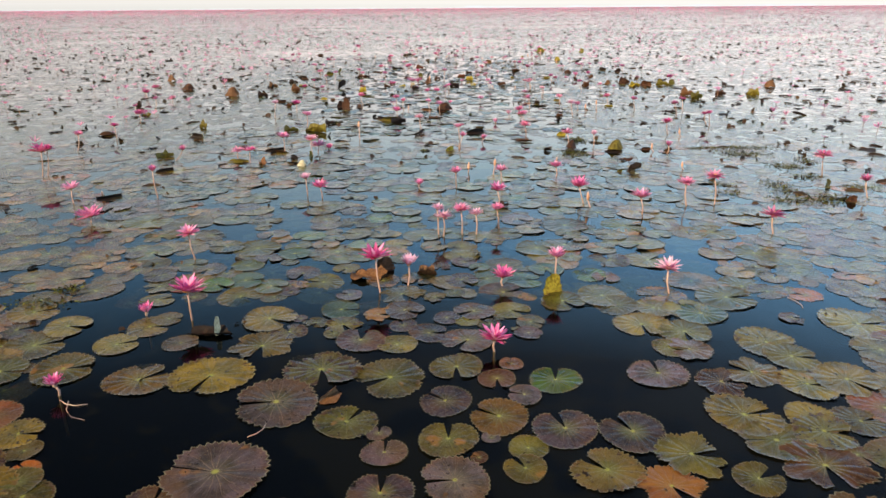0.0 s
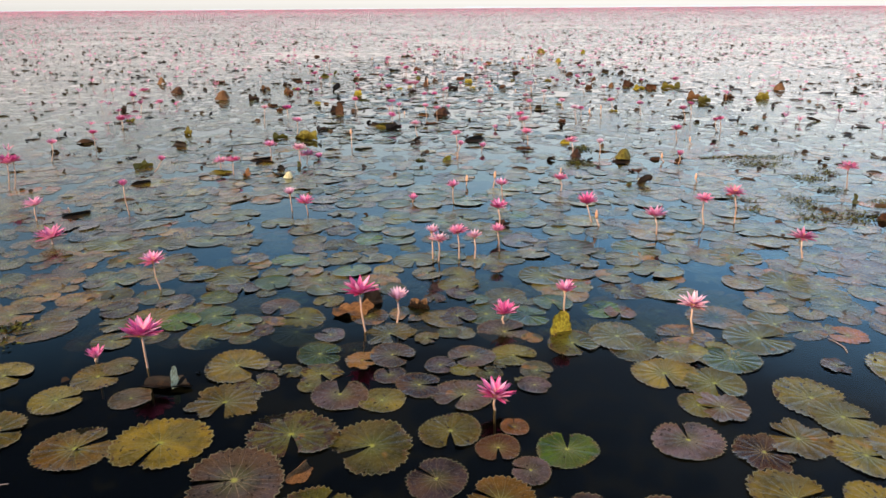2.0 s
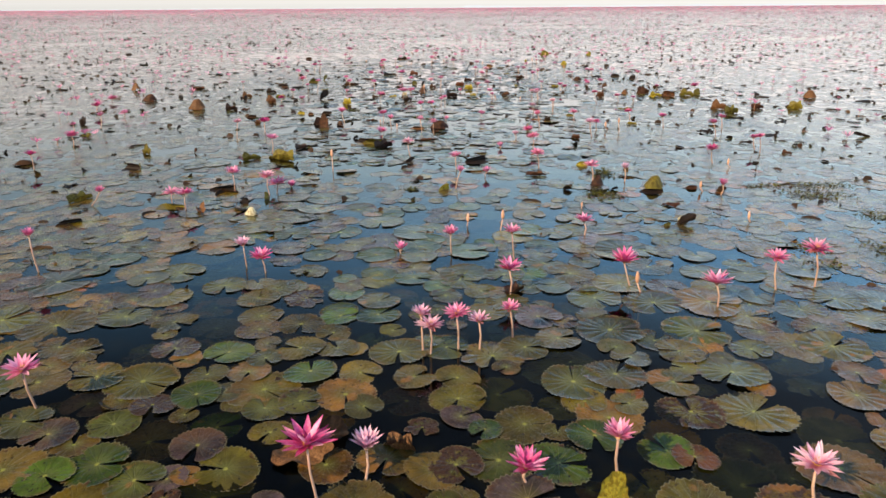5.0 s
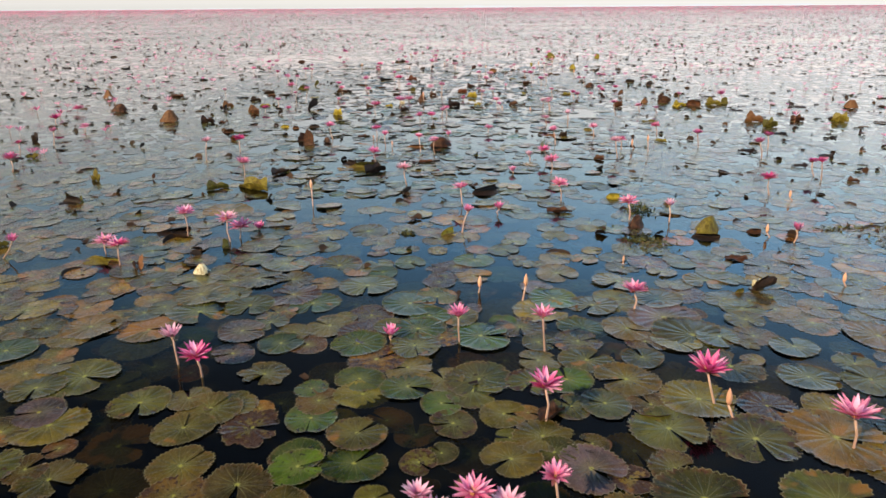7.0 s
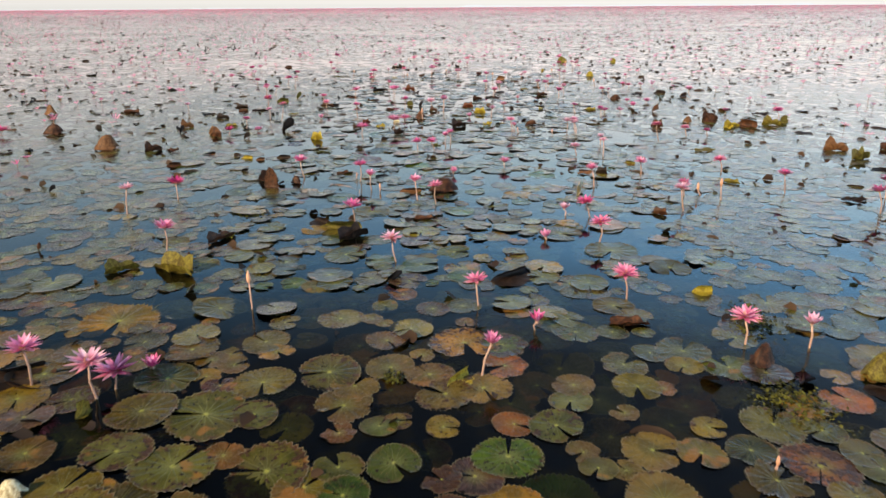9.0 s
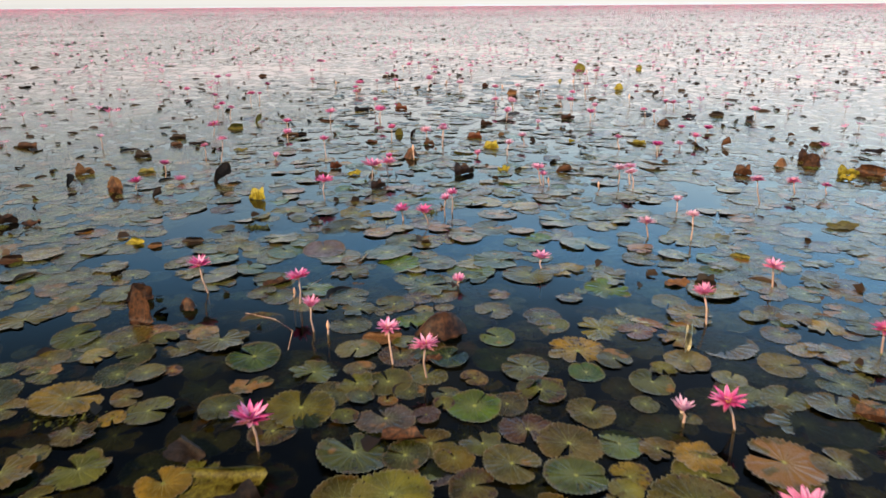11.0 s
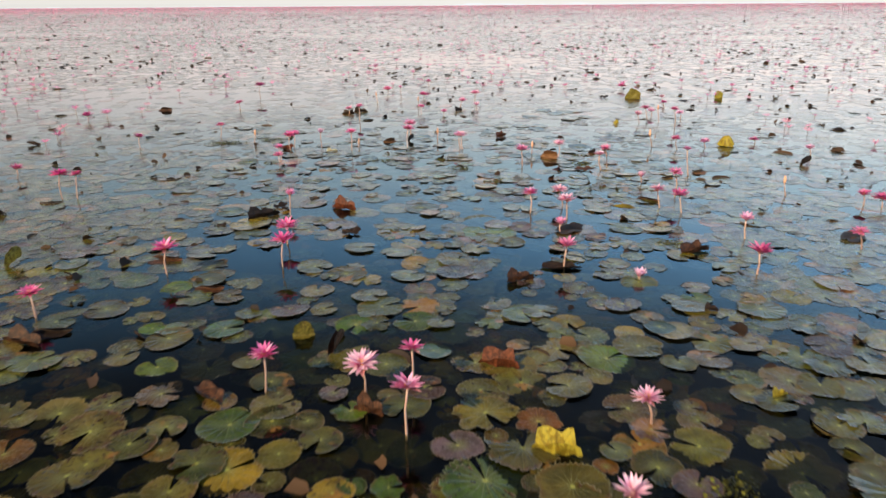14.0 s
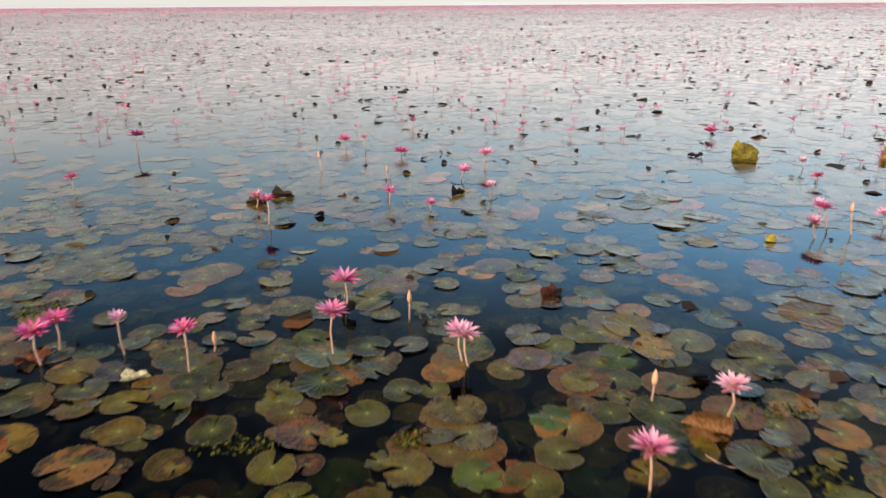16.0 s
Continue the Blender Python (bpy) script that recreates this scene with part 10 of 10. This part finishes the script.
# leaves that hang in the water below the floating ones
x, y = rng.uniform(-5, 5, 1100), rng.uniform(6.0, 28.0, 1100)
kept = in_view(x, y) & (~in_open(x, y) | (rng.uniform(0, 1, 1100) < 0.35)) & (rng.uniform(5.0, 11.0, 1100) < y)
x, y = x[kept], y[kept]
m = poses(x, y, rng.uniform(-0.15, -0.04, len(x)), rng.uniform(0, 6.28, len(x)), rng.uniform(0.10, 0.19, len(x)), 0.14, rng)
ob = new("sunken_lily_pads", joined("sunken_lily_pads", NEAR_LEAVES, rng.integers(0, 6, len(x)), m, LEAF_FRESH))
tagged(ob, "dim green lily leaves hanging below the water surface", "sunken leaves", kind="stuff")
LOW_LEAVES = [leaf_shape(30 + k, 9, (1.0,), gap=0.08 + 0.07 * k, wave=0.006, lift=0.0) for k in range(4)]
for name, part, material in (("lily_pads_beside", aside & ~fresh, LEAF_FIELD), ("green_lily_pads_beside", aside & fresh, LEAF_FRESH)):
    ob = new(name, joined(name, LOW_LEAVES, picks[part], lying[part], material))
    tagged(ob, "crowded lily pads floating on the lake on both sides", "lily pads", kind="stuff")


def belt(y0, y1, density, open_share=0.0):
    """Random places in the widening field ahead, more or less of them in drifting patches."""
    half = 0.72 * y1 + 4
    count = int(2 * half * (y1 - y0) * density)
    x, y = rng.uniform(-half, half, count), rng.uniform(y0, y1, count)
    keep = in_view(x, y, 4.0)
    if open_share:
        patch = np.sin(x * 0.31 + 2.0 * np.sin(y * 0.11)) + np.sin(y * 0.43 + 1.7 * np.sin(x * 0.17)) + rng.normal(0, 0.5, count)
        keep &= patch > -2.0 + 2.0 * open_share
    return x[keep], y[keep]


for name, y0, y1, dens, r0, r1, drift in (("lily_pads_thinning", 20, 29, 7.5, 0.09, 0.16, 0.14), ("lily_pads_middle", 26, 60, 15.0, 0.10, 0.19, 0.24), ("lily_pads_far", 60, 170, 2.7, 0.18, 0.40, 0.24), ("lily_pads_distant", 170, 700, 0.05, 0.8, 2.2, 0.14)):
    x, y = belt(y0, y1, dens, drift)
    m = poses(x, y, rng.uniform(0.0008, 0.003, len(x)), rng.uniform(0, 6.28, len(x)), rng.uniform(r0, r1, len(x)), 0.003, rng)
    ob = new(name, joined(name, FAR_LEAVES, rng.integers(0, 3, len(x)), m, LEAF_FAR))
    tagged(ob, "endless lily pads floating towards the horizon", "lily pads", kind="stuff")


# lifted rims of the leaves further out
x, y = belt(25, 80, 1.1, 0.6)
size = rng.uniform(0.06, 0.15, len(x))
m = poses(x, y, 0 * x + 0.002, rng.uniform(0, 6.28, len(x)), size, 0.0, rng, tall=size * rng.uniform(0.3, 0.8, len(x)))
ob = new("lifted_leaf_rims", joined("lifted_leaf_rims", RIMS, rng.integers(0, 4, len(x)), m, CURL_FIELD))
tagged(ob, "dark lifted rims of lily pads further out on the lake", "leaf rims", kind="stuff")


# flowers of the field: simple six-petalled stars on stems
def star_shape(count, up, rows=1):
    verts, tris = [(0, 0, 0.0)], []
    for k in range(count):
        a = 2 * math.pi * k / count
        for da, r, z in ((-0.22, 0.55, 0.55 * up), (0.0, 1.0, up), (0.22, 0.55, 0.55 * up)):
            verts.append((r * math.cos(a + da), r * math.sin(a + da), z))
        b = 1 + 3 * k
        tris += [(0, b, b + 1), (0, b + 1, b + 2)]
    return np.array(verts), [np.array(tris)], np.full((len(verts), 2), 0.5)


STARS = [star_shape(8, 0.55), star_shape(7, 0.9), star_shape(8, 0.3)]
FAR_STARS = [star_shape(4, 0.7), star_shape(4, 0.45)]
ROD = (np.array([(-1, -0.6, 0), (1, -0.6, 0), (0, 1, 0), (-1, -0.6, 1), (1, -0.6, 1), (0, 1, 1)]), [np.array([(0, 1, 4, 3), (1, 2, 5, 4), (2, 0, 3, 5)])], np.full((6, 2), 0.5))


def flower_field(name, x, y, size, height, shapes):
    n = len(x)
    m = poses(x, y, height, rng.uniform(0, 6.28, n), size, 0.15, rng)
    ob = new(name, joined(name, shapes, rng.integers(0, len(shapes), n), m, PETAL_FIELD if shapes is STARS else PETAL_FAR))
    tagged(ob, "countless pink water lily flowers above the pads", "water lilies", kind="stuff")
    if shapes is STARS:
        m = poses(x, y, 0 * x - 0.05, rng.uniform(0, 6.28, n), 0 * x + 0.0035, 0.0, rng, tall=height + 0.05)
        ob = new(name + "_stems", joined(name + "_stems", [ROD], np.zeros(n, int), m, STEM_FIELD))
        tagged(ob, "thin reddish stems of the water lily flowers", "stems", kind="stuff")


# flowers of the nearer field that stand beside the way
x, y = belt(9, 30, 1.1)
beside = np.abs(x) > 4.8
flower_field("water_lilies_beside", x[beside], y[beside], rng.uniform(0.055, 0.095, beside.sum()), rng.uniform(0.01, 0.12, beside.sum()), STARS)

# patches of small-leaved waterweed
SPRIG = petal_shape(1.0, 0.8, 0.2, 0.2)
SPRIG = (SPRIG[0], SPRIG[1], np.full((len(SPRIG[0]), 2), 0.5))
for ox, oy, a, b in WEEDS:
    n = int(min(3500, max(120, 2600 * a * b * 3.14)))
    t, q = rng.uniform(0, 6.28, n), np.sqrt(rng.uniform(0, 1, n)) * rng.uniform(0.5, 1.35, n)
    m = poses(ox + a * q * np.cos(t), oy + b * q * np.sin(t), rng.uniform(0.0, 0.012, n), rng.uniform(0, 6.28, n), rng.uniform(0.008, 0.021, n), 0.35, rng)
    ob = new("waterweed", joined("waterweed", [SPRIG], np.zeros(n, int), m, WEED))
    tagged(ob, "patch of small-leaved olive waterweed on the water", "waterweed", "waterweed patches", kind="stuff")

for name, y0, y1, dens, s0, s1, h0, h1, shapes in (
        ("water_lilies_middle", 30, 50, 0.9, 0.06, 0.10, 0.02, 0.10, STARS),
        ("water_lilies_beyond", 50, 90, 1.05, 0.08, 0.12, 0.02, 0.12, FAR_STARS),
        ("water_lilies_far", 90, 180, 1.05, 0.08, 0.13, 0.02, 0.16, FAR_STARS),
        ("water_lilies_distant", 180, 600, 0.14, 0.25, 0.40, 0.03, 0.2, FAR_STARS),
        ("water_lilies_horizon", 600, 2200, 0.0065, 1.0, 1.8, 0.05, 0.3, FAR_STARS)):
    x, y = belt(y0, y1, dens)
    flower_field(name, x, y, rng.uniform(s0, s1, len(x)), rng.uniform(h0, h1, len(x)), shapes)

# withered leaves of the field
for name, y0, y1, dens, s0, s1 in (("curled_leaves_beside", 8, 24, 0.40, 0.06, 0.14), ("curled_leaves_field", 8, 80, 0.34, 0.05, 0.14), ("curled_leaves_far", 80, 220, 0.15, 0.07, 0.18)):
    x, y = belt(y0, y1, dens, 0.62)
    away = (np.abs(x) > 4.5) | (y > 30)
    x, y = x[away], y[away]
    size = rng.uniform(s0, s1, len(x))
    m = poses(x, y, 0 * x + 0.003, rng.uniform(0, 6.28, len(x)), size, 0.1, rng, tall=size * rng.uniform(0.15, 0.60, len(x)))
    ob = new(name, joined(name, CURLS, rng.choice([0, 1, 4, 4, 9, 9, 5, 8, 2, 3, 6], len(x)), m, CURL_FIELD))
    tagged(ob, "dark withered lily leaves standing out of the lake", "curled leaves", kind="stuff")

# scraps: small lifted leaf edges and dead bits on the water
BIT = (np.array([(-1, -0.3, 0), (1, -0.2, 0), (-0.8, 0.3, 0.25), (0.9, 0.35, 0.2), (-0.5, 0.6, 0.8), (0.5, 0.65, 0.7)]), [np.array([(0, 1, 3, 2), (2, 3, 5, 4)])], np.full((6, 2), 0.5))
x, y = belt(2, 45, 2.4, 0.35)
free = ~in_open(x, y) & (rng.uniform(8, 50, len(x)) > y)
x, y = x[free], y[free]
size = rng.uniform(0.012, 0.045, len(x)) * np.where(y > 8, 1.25, 0.6)
m = poses(x, y, 0 * x + 0.005, rng.uniform(0, 6.28, len(x)), size, 0.2, rng)
ob = new("leaf_scraps", joined("leaf_scraps", [BIT], np.zeros(len(x), int), m, CURL_FIELD))
tagged(ob, "small dark scraps and lifted edges of dead lily leaves", "leaf scraps", kind="stuff")

# ---- the far shore, its haze painted as a pale glow ----
verts, quads = [], []
steps = 400
for i in range(steps + 1):
    x = -2600 + 5200 * i / steps
    h = 3.0 + 5.0 * max(0, noise.noise((x * 0.004, 0, 0))) + 3.0 * noise.noise((x * 0.03, 3, 0)) + (6.0 if 100 < x < 1500 else 0) * (0.5 + noise.noise((x * 0.01, 9, 0)))
    verts += [(x, 2900, -1), (x, 2900, max(h, 0.5)), (x, 2960, max(h, 0.5) * 0.9)]
for i in range(steps):
    b = 3 * i
    quads += [(b, b + 3, b + 4, b + 1), (b + 1, b + 4, b + 5, b + 2)]
tagged(new("backdrop", mesh_of("backdrop", verts, [np.array(quads)], SHORE_GLOW)), "glowing backdrop of far-shore trees, haze painted into its colour", "far shore", kind="structure")
